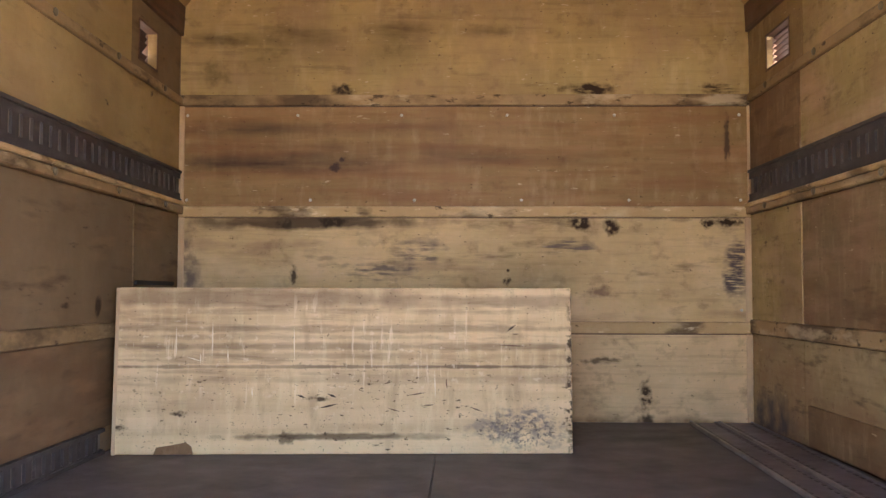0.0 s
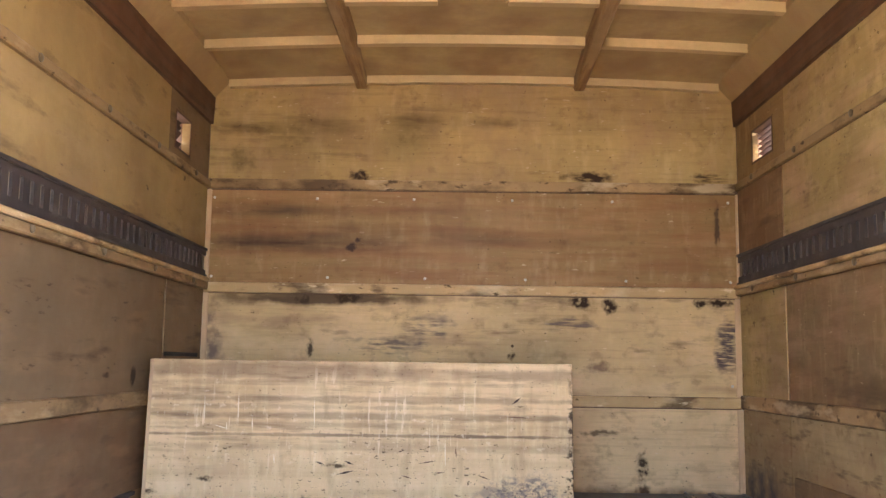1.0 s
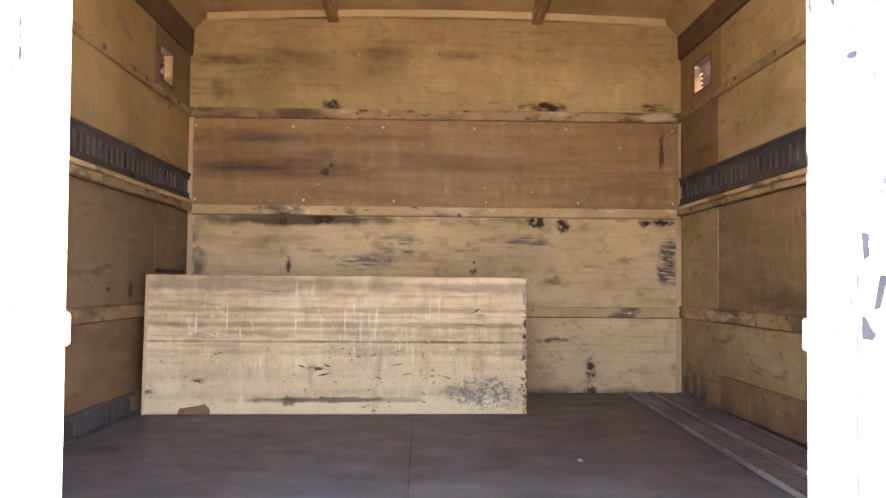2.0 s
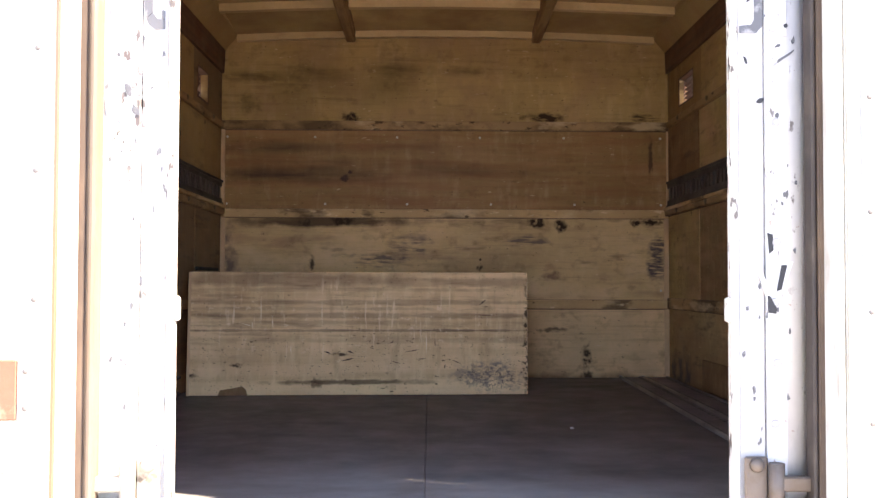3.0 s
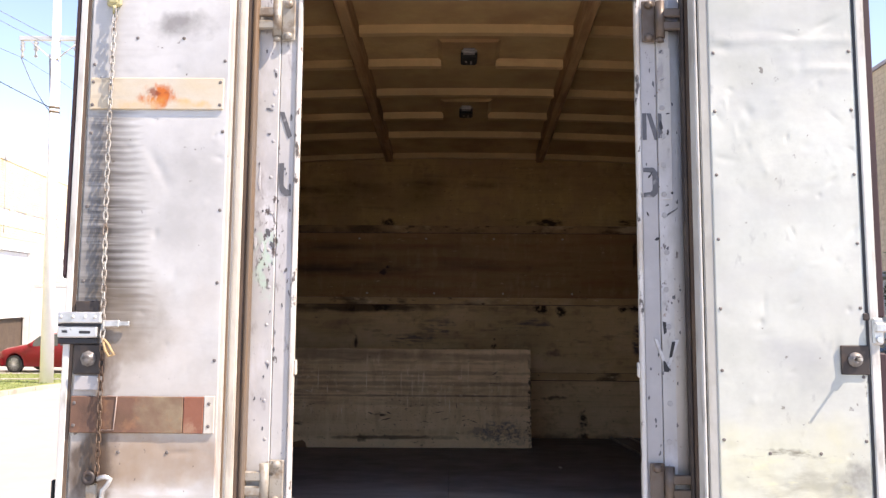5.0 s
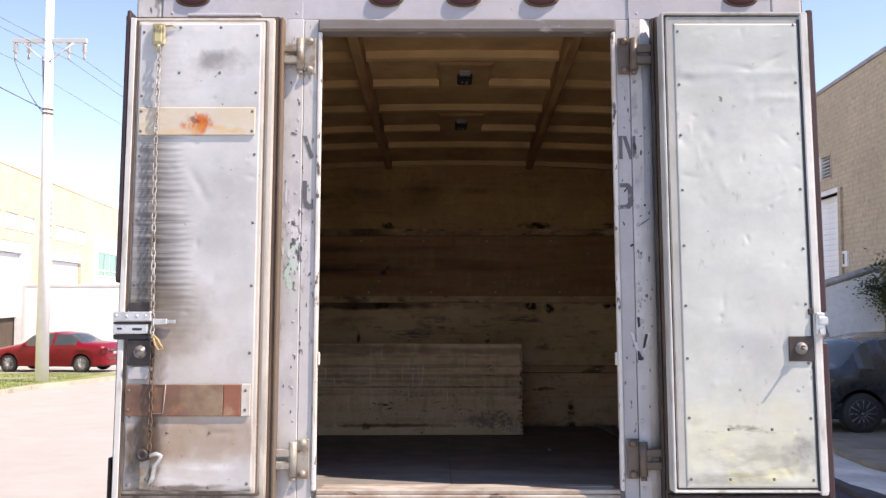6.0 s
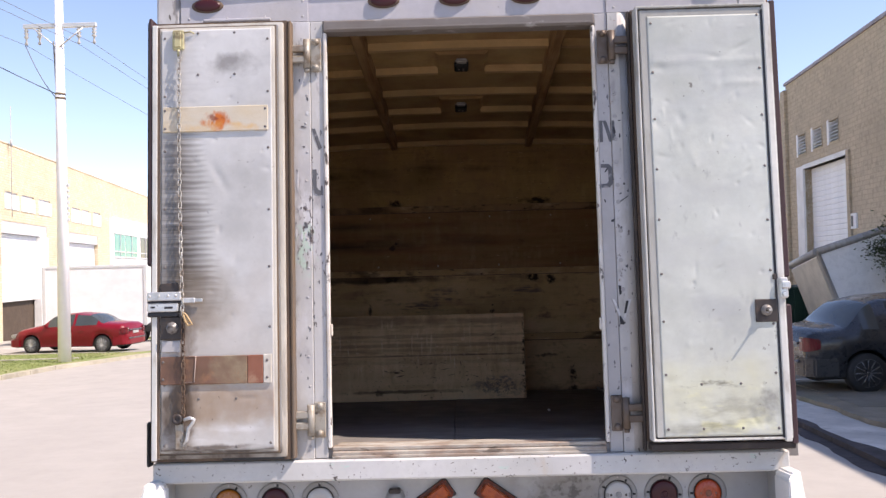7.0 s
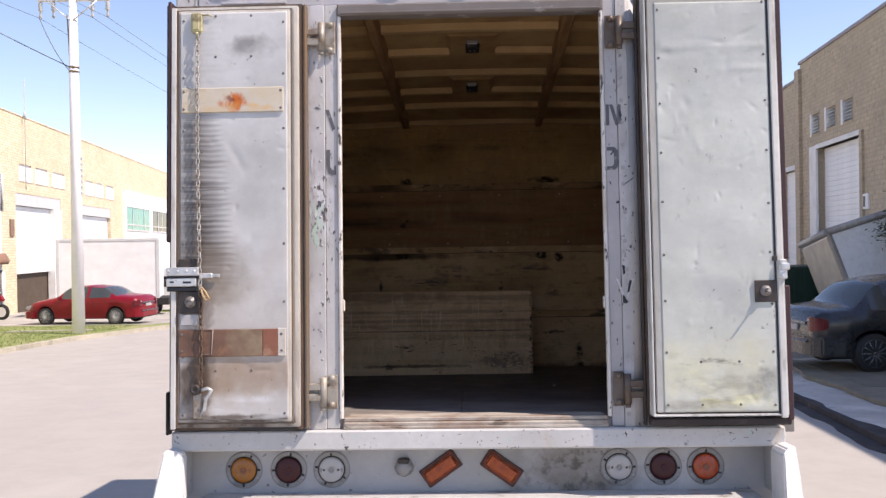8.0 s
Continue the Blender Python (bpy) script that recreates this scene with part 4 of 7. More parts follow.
    for k in range(6):
        z = z0 + w + (k + 0.5) * (z1 - z0 - 2 * w) / 6
        bm = bmesh.new()
        prism(bm, [(s * xs0, z - low), (s * xs0, z - low + 0.003), (s * (xs0 - 0.018), z + low + 0.002), (s * (xs0 - 0.018), z + low - 0.001)], 1, y0 + w, y1 - w - (0.045 if s < 0 and k == 2 else 0.005))
        part("slat", bm, slat_brown, vent)
    if s < 0:
        bm = bmesh.new()
        slotted_track(bm, 0.13, 2.045, 0.003, 0.070, x + 0.011, x + 0.0005)
        part("slotted_track", bm, [track_steel, track_back], wall, "dark steel track along the floor")
        # dark slot above the board, built as a black strip
        bm = bmesh.new()
        soft_box(bm, (x + 0.002, 2.29, 0.478), (x + 0.012, 2.66, 0.492), 0.002)
        part("hold_bar", bm, black_rubber, wall, "black strip for a dark slot")

# front wall of the box
wall = solid("wall_front", one_bm(box, (-1.06, YB + 0.006, -0.05), (1.042, 2.86, 1.585)), brown_timber, "stained cream plywood front wall with orange panel", "wall", kind="structure")
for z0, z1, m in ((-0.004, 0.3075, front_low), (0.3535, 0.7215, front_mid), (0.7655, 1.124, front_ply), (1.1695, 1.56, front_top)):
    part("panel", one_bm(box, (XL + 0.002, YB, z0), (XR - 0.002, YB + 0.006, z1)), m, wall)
for z0, z1, m in ((0.312, 0.352, rail_paint), (0.725, 0.764, rail_paint), (1.128, 1.168, rail_grimy)):
    bm = bmesh.new()
    soft_box(bm, (XL + 0.003, YB - 0.009, z0), (XR - 0.003, YB + 0.005, z1), 0.003)
    part("rail", bm, m, wall)
for x0, x1, z0, z1 in ((XL + 0.001, XL + 0.024, 0.352, 0.724), (XR - 0.024, XR - 0.001, 0.0, 0.31), (XR - 0.024, XR - 0.001, 0.353, 0.724), (XR - 0.012, XR - 0.001, 0.765, 1.127), (XL + 0.001, XL + 0.02, 0.765, 1.127)):
    bm = bmesh.new()
    soft_box(bm, (x0, YB - 0.006, z0), (x1, YB + 0.004, z1), 0.003)
    part("corner_strip", bm, board_edge, wall)
rivet_mesh = bpy.data.meshes.new("rivet")
tb = bmesh.new()
dome(tb, (0, 0, 0), (0, 0, 1), 0.0058, 0.0035)
tb.to_mesh(rivet_mesh)
tb.free()
rivet_mesh.materials.append(rivet_bright)
BACK = Vector((0, 0, 1)).rotation_difference(Vector((0, -1, 0))).to_matrix().to_4x4()
for z, xs in ((1.094, (-1.0, -0.6, -0.225, 0.155, 0.54, 0.985)), (0.787, (-1.0, -0.552, -0.178, 0.206, 0.59, 0.987)), (0.395, (0.985,))):
    for xx in xs:
        same_part("rivet", rivet_mesh, wall, Matrix.Translation((xx, YB, z)) @ BACK)

# ceiling: bowed sheet, cross bows, lengthways battens, lamp boards
bm = bmesh.new()
N = 12


def roof_z(x, base):
    return base + 0.028 * (1 - (x / 1.0) ** 2)


xs = [-1.06 + 2.102 * i / N for i in range(N + 1)]
for lo, hi in ((1.584, 1.615),):
    rows = [[bm.verts.new((x, y, roof_z(x, z))) for x in xs] for y, z in ((0.06, lo), (2.86, lo), (2.86, hi), (0.06, hi))]
    for a, b in ((0, 1), (1, 2), (2, 3), (3, 0)):
        for i in range(N):
            bm.faces.new((rows[a][i], rows[a][i + 1], rows[b][i + 1], rows[b][i]))
    for i in (0, N):
        bm.faces.new([rows[k][i] for k in range(4)])


def bow(bm, y, x0, x1, z0=1.552, th=0.034, mi=1):
    n = 8
    pts = [x0 + (x1 - x0) * i / n for i in range(n + 1)]
    rows = [[bm.verts.new((x, yy, roof_z(x, z))) for x in pts] for yy, z in ((y, z0), (y + th, z0), (y + th, 1.586), (y, 1.586))]
    for a, b in ((0, 1), (1, 2), (2, 3), (3, 0)):
        for i in range(n):
            bm.faces.new((rows[a][i], rows[a][i + 1], rows[b][i + 1], rows[b][i])).material_index = mi
    for i in (0, n):
        bm.faces.new([rows[k][i] for k in range(4)]).material_index = mi


LAMP_Y = (1.185, 1.965)
for y in (0.02, 0.42, 0.815, 1.58, 2.335):
    bow(bm, y, -0.955, 0.95)
pts = [-0.955 + 1.905 * i / 10 for i in range(11)]
rows = [[bm.verts.new((x, y, roof_z(x, z))) for x in pts] for y, z in ((2.724, 1.524), (2.692, 1.524), (2.692, 1.553), (2.38, 1.582), (2.724, 1.582))]
for k in range(5):
    for i in range(10):
        bm.faces.new((rows[k][i], rows[k][i + 1], rows[(k + 1) % 5][i + 1], rows[(k + 1) % 5][i])).material_index = 0 if k == 2 else 1
for y in LAMP_Y:
    for x0, x1 in ((-0.955, -0.125), (0.095, 0.95)):
        bow(bm, y, x0, x1)
    # board for the lamp, dished at its edges
    t = bmesh.new()
    prism(t, [(-0.150, 1.622), (-0.118, 1.598), (0.088, 1.598), (0.120, 1.622)], 1, y - 0.22, y + 0.055)
    merge(bm, t, 0)
for x, skew in ((-0.437, 0.0), (0.392, 0.018)):
    t = bmesh.new()
    soft_box(t, (-0.021, 0.08, 1.528), (0.021, 2.715, 1.612), 0.005)
    for v in t.verts:
        v.co.x += x + skew * (v.co.y - 1.6)
    merge(bm, t, 2)
bmesh.ops.recalc_face_normals(bm, faces=bm.faces[:])
solid("ceiling", bm, [roof_panel, bow_paint, batten_wood], "tan ribbed ceiling with cream bows and wooden battens", "ceiling", kind="structure")


def ceiling_light(y):
    lamp = thing("ceiling_light", "small unlit dome lamp screwed to ceiling board", "lamp", BASE @ Matrix.Translation((-0.015, y, 1.5975)), "lamps on the ceiling")
    bm = bmesh.new()
    soft_box(bm, (-0.032, -0.048, -0.028), (0.032, 0.05, 0.0), 0.006)
    base = part("base", bm, black_rubber, lamp)
    bm = bmesh.new()
    soft_box(bm, (-0.030, -0.085, -0.020), (0.030, -0.047, -0.001), 0.008, seg=2)
    part("lens", bm, clear_lens, lamp, "cloudy pale lens")
    # small pale pieces draw the white glints on the base
    for x, z in ((-0.011, -0.012), (0.009, -0.017)):
        bm = bmesh.new()
        soft_box(bm, (x - 0.004, -0.003, -0.031), (x + 0.004, 0.022 + x, -0.0275), 0.001)
        part("switch", bm, clear_lens, base, "pale piece for a glint on the black base")


for y in LAMP_Y:
    ceiling_light(y - 0.085)

# ---- loose things in the box ----
board = thing("plywood_board", "scuffed cream plywood sheet standing on dark floor", "board")
LEAN = Matrix.Translation((0, 2.065, -0.002)) @ pose(0, 0, 0, -3.0, 0, 2.6)
bm = bmesh.new()
t = bmesh.new()
soft_box(t, (-0.980, 0.0, 0.004), (0.306, 0.019, 0.471), 0.0025)
merge(bm, t, 0, LEAN)
part("sheet", bm, board_paint, board)
bm = bmesh.new()
t = bmesh.new()
soft_box(t, (-0.988, -0.001, 0.002), (-0.976, 0.022, 0.470), 0.002)
merge(bm, t, 0, LEAN)
part("edge_batten", bm, board_edge, board, "bare pale wooden edge strip")
bm = bmesh.new()
t = bmesh.new()
outline = [(-0.87, 0.004), (-0.76, 0.004), (-0.765, 0.026), (-0.78, 0.038), (-0.815, 0.031), (-0.862, 0.024)]
prism(t, outline, 1, -0.002, 0.001)
merge(bm, t, 0, LEAN)
part("torn_patch", bm, orange_side, board, "torn brown veneer patch")


def board_strokes(spots, w, material, words):
    """Thin strokes on the face of the board: x, z of both ends."""
    for x0, z0, x1, z1 in spots:
        way = Vector((x1 - x0, z1 - z0)).normalized()
        u, v = -way.y * w, way.x * w
        mx, mz = (x0 + x1) / 2, (z0 + z1) / 2 + 0.15 * w
        bm = bmesh.new()
        prism(bm, [(x0, z0), (mx - u, mz - v), (x1, z1), (mx + u * 0.7, mz + v * 0.7)], 1, -0.0006, 0.001)
        bmesh.ops.transform(bm, matrix=LEAN, verts=bm.verts[:])
        part("scratch", bm, material, board, words)


board_strokes([(-0.413, 0.131, -0.356, 0.144), (-0.474, 0.169, -0.448, 0.160), (-0.389, 0.172, -0.360, 0.161), (0.118, 0.345, 0.148, 0.368)], 0.0035, soot_mark, "dark gouge")
board_strokes([(-0.053, 0.217, -0.050, 0.183), (-0.165, 0.166, -0.110, 0.175), (0.012, 0.135, 0.052, 0.120), (-0.219, 0.132, -0.182, 0.121), (0.091, 0.308, 0.182, 0.305), (-0.232, 0.198, -0.205, 0.206), (-0.12, 0.138, -0.085, 0.141)], 0.0022, brown_timber, "brown scratch")
board_strokes([(-0.484, 0.362, -0.482, 0.262), (-0.670, 0.300, -0.668, 0.255), (-0.085, 0.240, -0.083, 0.155), (-0.746, 0.285, -0.745, 0.255), (-0.816, 0.360, -0.813, 0.275), (-0.714, 0.380, -0.712, 0.272), (-0.785, 0.275, -0.74, 0.262), (-0.60, 0.19, -0.598, 0.16)], 0.0022, pale_scrape, "pale scrape")


def floor_track(x0, x1, turn, label):
    ob = thing("loose_track", label, "rail", BASE @ Matrix.Translation((x0, 2.66, 0.003)) @ pose(0, 0, 0, 0, 0, turn), "loose tracks on the floor")
    w = x1 - x0
    bm = bmesh.new()
    soft_box(bm, (0, -2.5, -0.0028), (w, 0, 0.006), 0.002)
    soft_box(bm, (w - 0.012, -2.5, 0.004), (w - 0.003, 0, 0.0105), 0.002)
    part("plate", bm, loose_steel, ob)
    bm = bmesh.new()
    soft_box(bm, (-0.002, -2.5, 0.0), (0.006, 0, 0.013), 0.002)
    part("edge_lip", bm, worn_lip, ob, "worn bright edge of the track")
    bm = bmesh.new()
    for k in range(60):
        y = -0.03 - k * 0.041
        box(bm, (w * 0.80, y, 0.0062), (w * 0.87, y - 0.018, 0.0072))
        box(bm, (w * 0.15, y - 0.01, 0.0062), (w * 0.23, y - 0.026, 0.0072))
    tagged(part("perforation", bm, dark_plate, ob, "rows of small dark holes"), kind="stuff")


floor_track(0.780, 0.875, -1.55, "loose dark steel track lying on the floor")
floor_track(0.8790, 0.9990, -1.3, "dark steel track lying beside the wall")
for x, y in ((0.34, 1.25), (0.75, 1.36)):
    bm = bmesh.new()
    soft_box(bm, (x, y, 0.001), (x + 0.012, y + 0.018, 0.006), 0.002)
    solid("debris", bm, scratch_white, "tiny pale chip lying on the dark floor", "debris", group="chips on the floor")

# ---- rear of the truck ----
BASE = TRUCK
truck = thing("box_truck", "old white cargo truck body with chipped paint, standing on road", "truck")


def plain(name, a, b, m, label="", w=0.003, parent=None):
    bm = bmesh.new()
    soft_box(bm, a, b, w)
    return part(name, bm, m, parent or truck, label)


rivet_grey = bpy.data.meshes.new("rivet")
tb = bmesh.new()
dome(tb, (0, 0, 0), (0, 0, 1), 0.0046, 0.0016)
tb.to_mesh(rivet_grey)
tb.free()
rivet_grey.materials.append(grey_paint)
rivet_dark = rivet_grey.copy()
rivet_dark.materials[0] = surface("dull_dark_rivet", (0.20, 0.18, 0.17), 0.5, 0.3)
ring_mesh = bpy.data.meshes.new("rivet")
tb = bmesh.new()
lathe(tb, (0, 0, 0), (0, 0, 1), [(0, 0.0075), (0.0014, 0.007), (0.0014, 0.005), (0.0006, 0.0045), (0.001, 0.003), (0.0012, 0.001)], 12)
tb.to_mesh(ring_mesh)
tb.free()
ring_mesh.materials.append(grey_paint)


def rivet(mesh, x, y, z, parent):
    same_part("rivet", mesh, parent, Matrix.Translation((x, y, z)) @ BACK)


for s, side in ((-1, "left"), (1, "right")):
    plain("corner_post", (s * 0.95, -0.001, -0.036), (-1.034 if s < 0 else 1.05, 0.049, 1.55), white_paint, w=0.008)
    plain("rear_panel", (s * 0.605, 0.004, -0.036), (s * 0.948, 0.049, 1.4375), white_paint)
    if s < 0:
        strip = plain("jamb_strip", (s * 0.507, -0.004, -0.036), (s * 0.604, 0.049, 1.4375), white_paint, "chipped white riveted jamb strip", 0.002)
    else:
        bm = bmesh.new()
        curve = [(0.540 + 0.052 * math.sin(a), 0.046 - 0.050 * math.cos(a)) for a in (radians(k * 11.25) for k in range(9))]
        prism(bm, [(0.507, -0.004), *curve, (0.507, 0.046)], 2, -0.036, 1.4375)
        for face in bm.faces:
            face.smooth = abs(face.normal.z) < 0.5 and face.normal.x > 0.02
        strip = part("jamb_strip", bm, white_paint, truck, "chipped white riveted rounded jamb cover")
    plain("jamb_flange", (s * 0.463, 0.0, -0.034), (s * 0.506, 0.03, 1.4375), grey_paint if s > 0 else white_paint, "scraped jamb flange", 0.002)
    edge = plain("jamb_edge", (s * 0.45, -0.007, -0.002), (s * 0.4625, 0.016, 1.396), edge_paint, "badly chipped door edge trim", 0.003)
    plain("inner_post", (s * 0.485, 0.0505, -0.004), (-1.025 if s < 0 else 1.067, 0.062, 1.56), cream_side)
    for k in range(13):
        rivet(ring_mesh if s > 0 else rivet_grey, s * (0.52 + (0.004 if k % 2 else 0)), -0.004, 0.005 + k * 0.098, strip)
    bm = bmesh.new()
    soft_box(bm, (s * 0.443, -0.004, 0.365), (s * 0.4505, 0.014, 0.405), 0.003)
    part("strike", bm, edge_paint, edge, "white strike plate")
plate = plain("patch_plate", (0.5085, -0.0065, 0.832), (0.543, -0.0042, 1.245), white_paint, "newer riveted repair plate", 0.001)
for k in range(6):
    rivet(ring_mesh, 0.519, -0.0066, 0.845 + k * 0.078, plate)
header = plain("header", (-0.949, 0.001, 1.438), (0.949, 0.049, 1.585), header_paint, "aged white header panel", 0.002)
plain("header_plate", (-0.949, -0.003, 1.4385), (-0.512, 0.0008, 1.583), header_paint, w=0.001)
plain("header_plate", (0.505, -0.003, 1.4385), (0.949, 0.0008, 1.583), header_paint, w=0.001)
plain("lintel", (-0.4622, -0.012, 1.397), (0.4622, 0.05, 1.4365), lintel_paint, "worn lintel channel with shade in its dark grey", 0.005)
plain("lintel_lip", (-0.449, -0.016, 1.402), (0.449, -0.0122, 1.408), lintel_paint, w=0.001)
for s in (-1, 1):
    for k in range(4):
        rivet(rivet_grey, s * (0.53 + 0.13 * k), -0.003, 1.457, header)
    rivet(rivet_grey, s * 0.53, -0.003, 1.51, header)
plain("brow_strip", (-0.87, -0.012, 1.445), (-0.64, -0.0032, 1.454), header_paint, "thin riveted rain strip", 0.002)


def oval_lamp(x):
    lamp = thing("marker_lamp", "oval dark red marker lamp on white header", "lamp", TRUCK @ Matrix.Translation((x, -0.003, 1.502)) @ Matrix.Diagonal((1, 1, 1, 1)), "marker lamps above the doors")
    for nm, r, h, m, y in (("bezel", 0.055, 0.005, brown_seal, 0.0), ("lens", 0.046, 0.007, red_lens, -0.003)):
        t = bmesh.new()
        lathe(t, (0, 0, 0), (0, -1, 0), [(0, r), (h * 0.6, r * 0.97), (h, r * 0.8), (h * 1.08, r * 0.2)], 24)
        bmesh.ops.transform(t, matrix=Matrix.Translation((0, y, 0)) @ Matrix.Diagonal((1, 1, 0.46, 1)), verts=t.verts[:])
        part(nm, t, m, lamp)


for x in (-0.857, -0.252, -0.009, 0.234, 0.857):
    oval_lamp(x)

# sill, beam, lamp panel, step
sill = plain("sill", (-0.4495, -0.010, -0.034), (0.4495, 0.06, -0.0126), sill_paint, "worn cream door sill with rust", 0.004)
plain("sill_cap", (-0.4495, -0.002, -0.0125), (0.4495, 0.05, 0.002), sill_paint, w=0.003, parent=sill)
plain("sill_lip", (-0.4495, -0.0145, -0.036), (0.4495, -0.0102, -0.026), sill_paint, w=0.002, parent=sill)
bm = bmesh.new()
soft_box(bm, (-0.44, 0.052, -0.004), (0.44, 0.10, 0.004), 0.003)
part("threshold", bm, sill_paint, truck, "worn aluminium threshold strip")
plain("beam", (-1.035, -0.028, -0.104), (1.035, 0.068, -0.0365), beam_paint, "flaking white rear cross beam", 0.006)
plain("lamp_panel", (-1.03, 0.07, -0.40), (1.03, 0.09, -0.037), recess_paint, "grey recessed lamp panel", 0.002)
for s in (-1, 1):
    plain("cheek", (s * 0.99, -0.02, -0.258), (s * 1.034, 0.0695, -0.1045), recess_paint, w=0.003)
    bm = bmesh.new()
    prism(bm, [(s * 0.982, -0.112), (s * 0.998, -0.094), (s * 1.036, -0.088), (s * 1.068, -0.26), (s * 1.10, -0.52), (s * 0.985, -0.52), (s * 0.982, -0.30)], 1, -0.16, -0.021)
    for v in bm.verts:
        if v.co.y < -0.1:
            v.co.y += 0.85 * (v.co.x - (0.982 if s > 0 else -1.10))
    bmesh.ops.bevel(bm, geom=bm.edges[:], offset=0.006, segments=2, affect="EDGES", clamp_overlap=True)
    part("step_end", bm, bracket_white, truck, "white flared step end bracket")
bm = bmesh.new()
soft_box(bm, (-0.943, -0.15, -0.50), (0.943, 0.0685, -0.262), 0.006)
soft_box(bm, (-0.93, -0.158, -0.286), (0.93, -0.149, -0.268), 0.003)
step = part("step", bm, step_paint, truck, "worn white tread step bumper")
bm = bmesh.new()
for i in range(46):
    for j in range(4):
        x, z = -0.90 + i * 0.04 + (0.02 if j % 2 else 0), -0.305 - j * 0.032
        t = bmesh.new()
        box(t, (-0.011, -0.0015, -0.003), (0.011, 0.0015, 0.003))
        merge(bm, t, 0, Matrix.Translation((x, -0.1505, z)) @ pose(0, 0, 0, 0, 45 if j % 2 else -45, 0))
tagged(part("tread", bm, step_paint, step), kind="stuff")


pit_clear = bpy.data.meshes.new("lens_pit")
tb = bmesh.new()
dome(tb, (0, 0, 0), (0, 0, 1), 0.0048, 0.0006, 10)
tb.to_mesh(pit_clear)
tb.free()
pit_amber = pit_clear.copy()
pit_clear.materials.append(dark_plate)
pit_amber.materials.append(red_rust)


def round_lamp(x, lens_mat, words):
    lamp = thing("tail_lamp", words, "lamp", TRUCK @ Matrix.Translation((x, 0.0695, -0.183)), "round lamps in the rear panel")
    bm = bmesh.new()
    lathe(bm, (0, 0, 0), (0, -1, 0), [(0, 0.064), (0.003, 0.064), (0.0055, 0.061), (0.0055, 0.048), (0.003, 0.046)], 32)
    flange = part("flange", bm, grey_bezel, lamp)
    bm = bmesh.new()
    lathe(bm, (0, -0.002, 0), (0, -1, 0), [(0, 0.0445), (0.006, 0.044), (0.0105, 0.042), (0.0125, 0.038), (0.0142, 0.03), (0.0150, 0.022), (0.0150, 0.0125), (0.0142, 0.0115), (0.0156, 0.0095), (0.0160, 0.004)], 32)
    part("lens", bm, lens_mat, lamp, words.split(" round")[0] + " lens")
    bm = bmesh.new()
    lathe(bm, (0, -0.0035, 0), (0, -1, 0), [(0, 0.0475), (0.003, 0.047), (0.003, 0.0452), (0, 0.045)], 28)
    part("gasket", bm, black_rubber, lamp)
    for k in range(4):
        a = radians(75 + 90 * k + 17 * math.sin(x * 9 + k))
        bm = bmesh.new()
        t = bmesh.new()
        soft_box(t, (-0.0035, -0.0012, -0.005), (0.0035, 0.0012, 0.005), 0.001)
        merge(bm, t, 0, Matrix.Translation((0.053 * math.cos(a), -0.0058, 0.053 * math.sin(a))) @ pose(0, 0, 0, 0, 90 - math.degrees(a), 0))
        part("notch", bm, black_rubber, flange)
    # darker disc for the bulb's shadow at the lens centre
    bm = bmesh.new()
    lathe(bm, (0, -0.0172, 0), (0, -1, 0), [(0, 0.0105), (0.0012, 0.010), (0.0014, 0.006), (0.0008, 0.0055), (0.0010, 0.002)], 16)
    part("lens_boss", bm, grey_bezel if lens_mat is clear_lens else red_rust if lens_mat is not red_lens else red_lens, lamp)
    if lens_mat is not red_lens:
        for k in range(2):
            a = radians(180 * k)
            same_part("lens_pit", pit_clear if lens_mat is clear_lens else pit_amber, lamp, Matrix.Translation((0.024 * math.cos(a), -0.0166, 0.024 * math.sin(a))) @ BACK)
    for k in range(3):
        a = radians(90 + 120 * k)
        same_part("screw", rivet_grey, flange, Matrix.Translation((0.056 * math.cos(a), -0.006, 0.056 * math.sin(a))) @ BACK @ Matrix.Diagonal((0.6, 0.6, 0.6, 1)))
    if lens_mat is clear_lens:
        for a in (0, 180):
            bm = bmesh.new()
            soft_box(bm, (0.037 * math.cos(radians(a)) - 0.004, -0.019, -0.007), (0.037 * math.cos(radians(a)) + 0.004, -0.014, 0.007), 0.002)
            part("clip", bm, grey_bezel, lamp)


for x, m, w in ((-0.809, amber_lens, "amber round tail lamp in grey flange"), (-0.652, red_lens, "dark red round tail lamp in grey flange"), (-0.502, clear_lens, "clear round reversing lamp in grey flange"),
                (0.492, clear_lens, "clear round reversing lamp in grey flange"), (0.644, red_lens, "dark red round tail lamp in grey flange"), (0.789, orange_lens, "orange round tail lamp in grey flange")):
    round_lamp(x, m, w)
plug = thing("trailer_socket", "small grey round socket on lamp panel", "socket", TRUCK @ Matrix.Translation((-0.25, 0.0695, -0.178)))
bm = bmesh.new()
lathe(bm, (0, 0, 0), (0, -1, 0), [(0, 0.034), (0.01, 0.032), (0.022, 0.026), (0.03, 0.025), (0.031, 0.005)], 8)
part("body", bm, grey_bezel, plug)
bm = bmesh.new()
soft_box(bm, (-0.02, -0.038, 0.018), (0.02, -0.006, 0.034), 0.004)
part("lid", bm, dark_plate, plug)
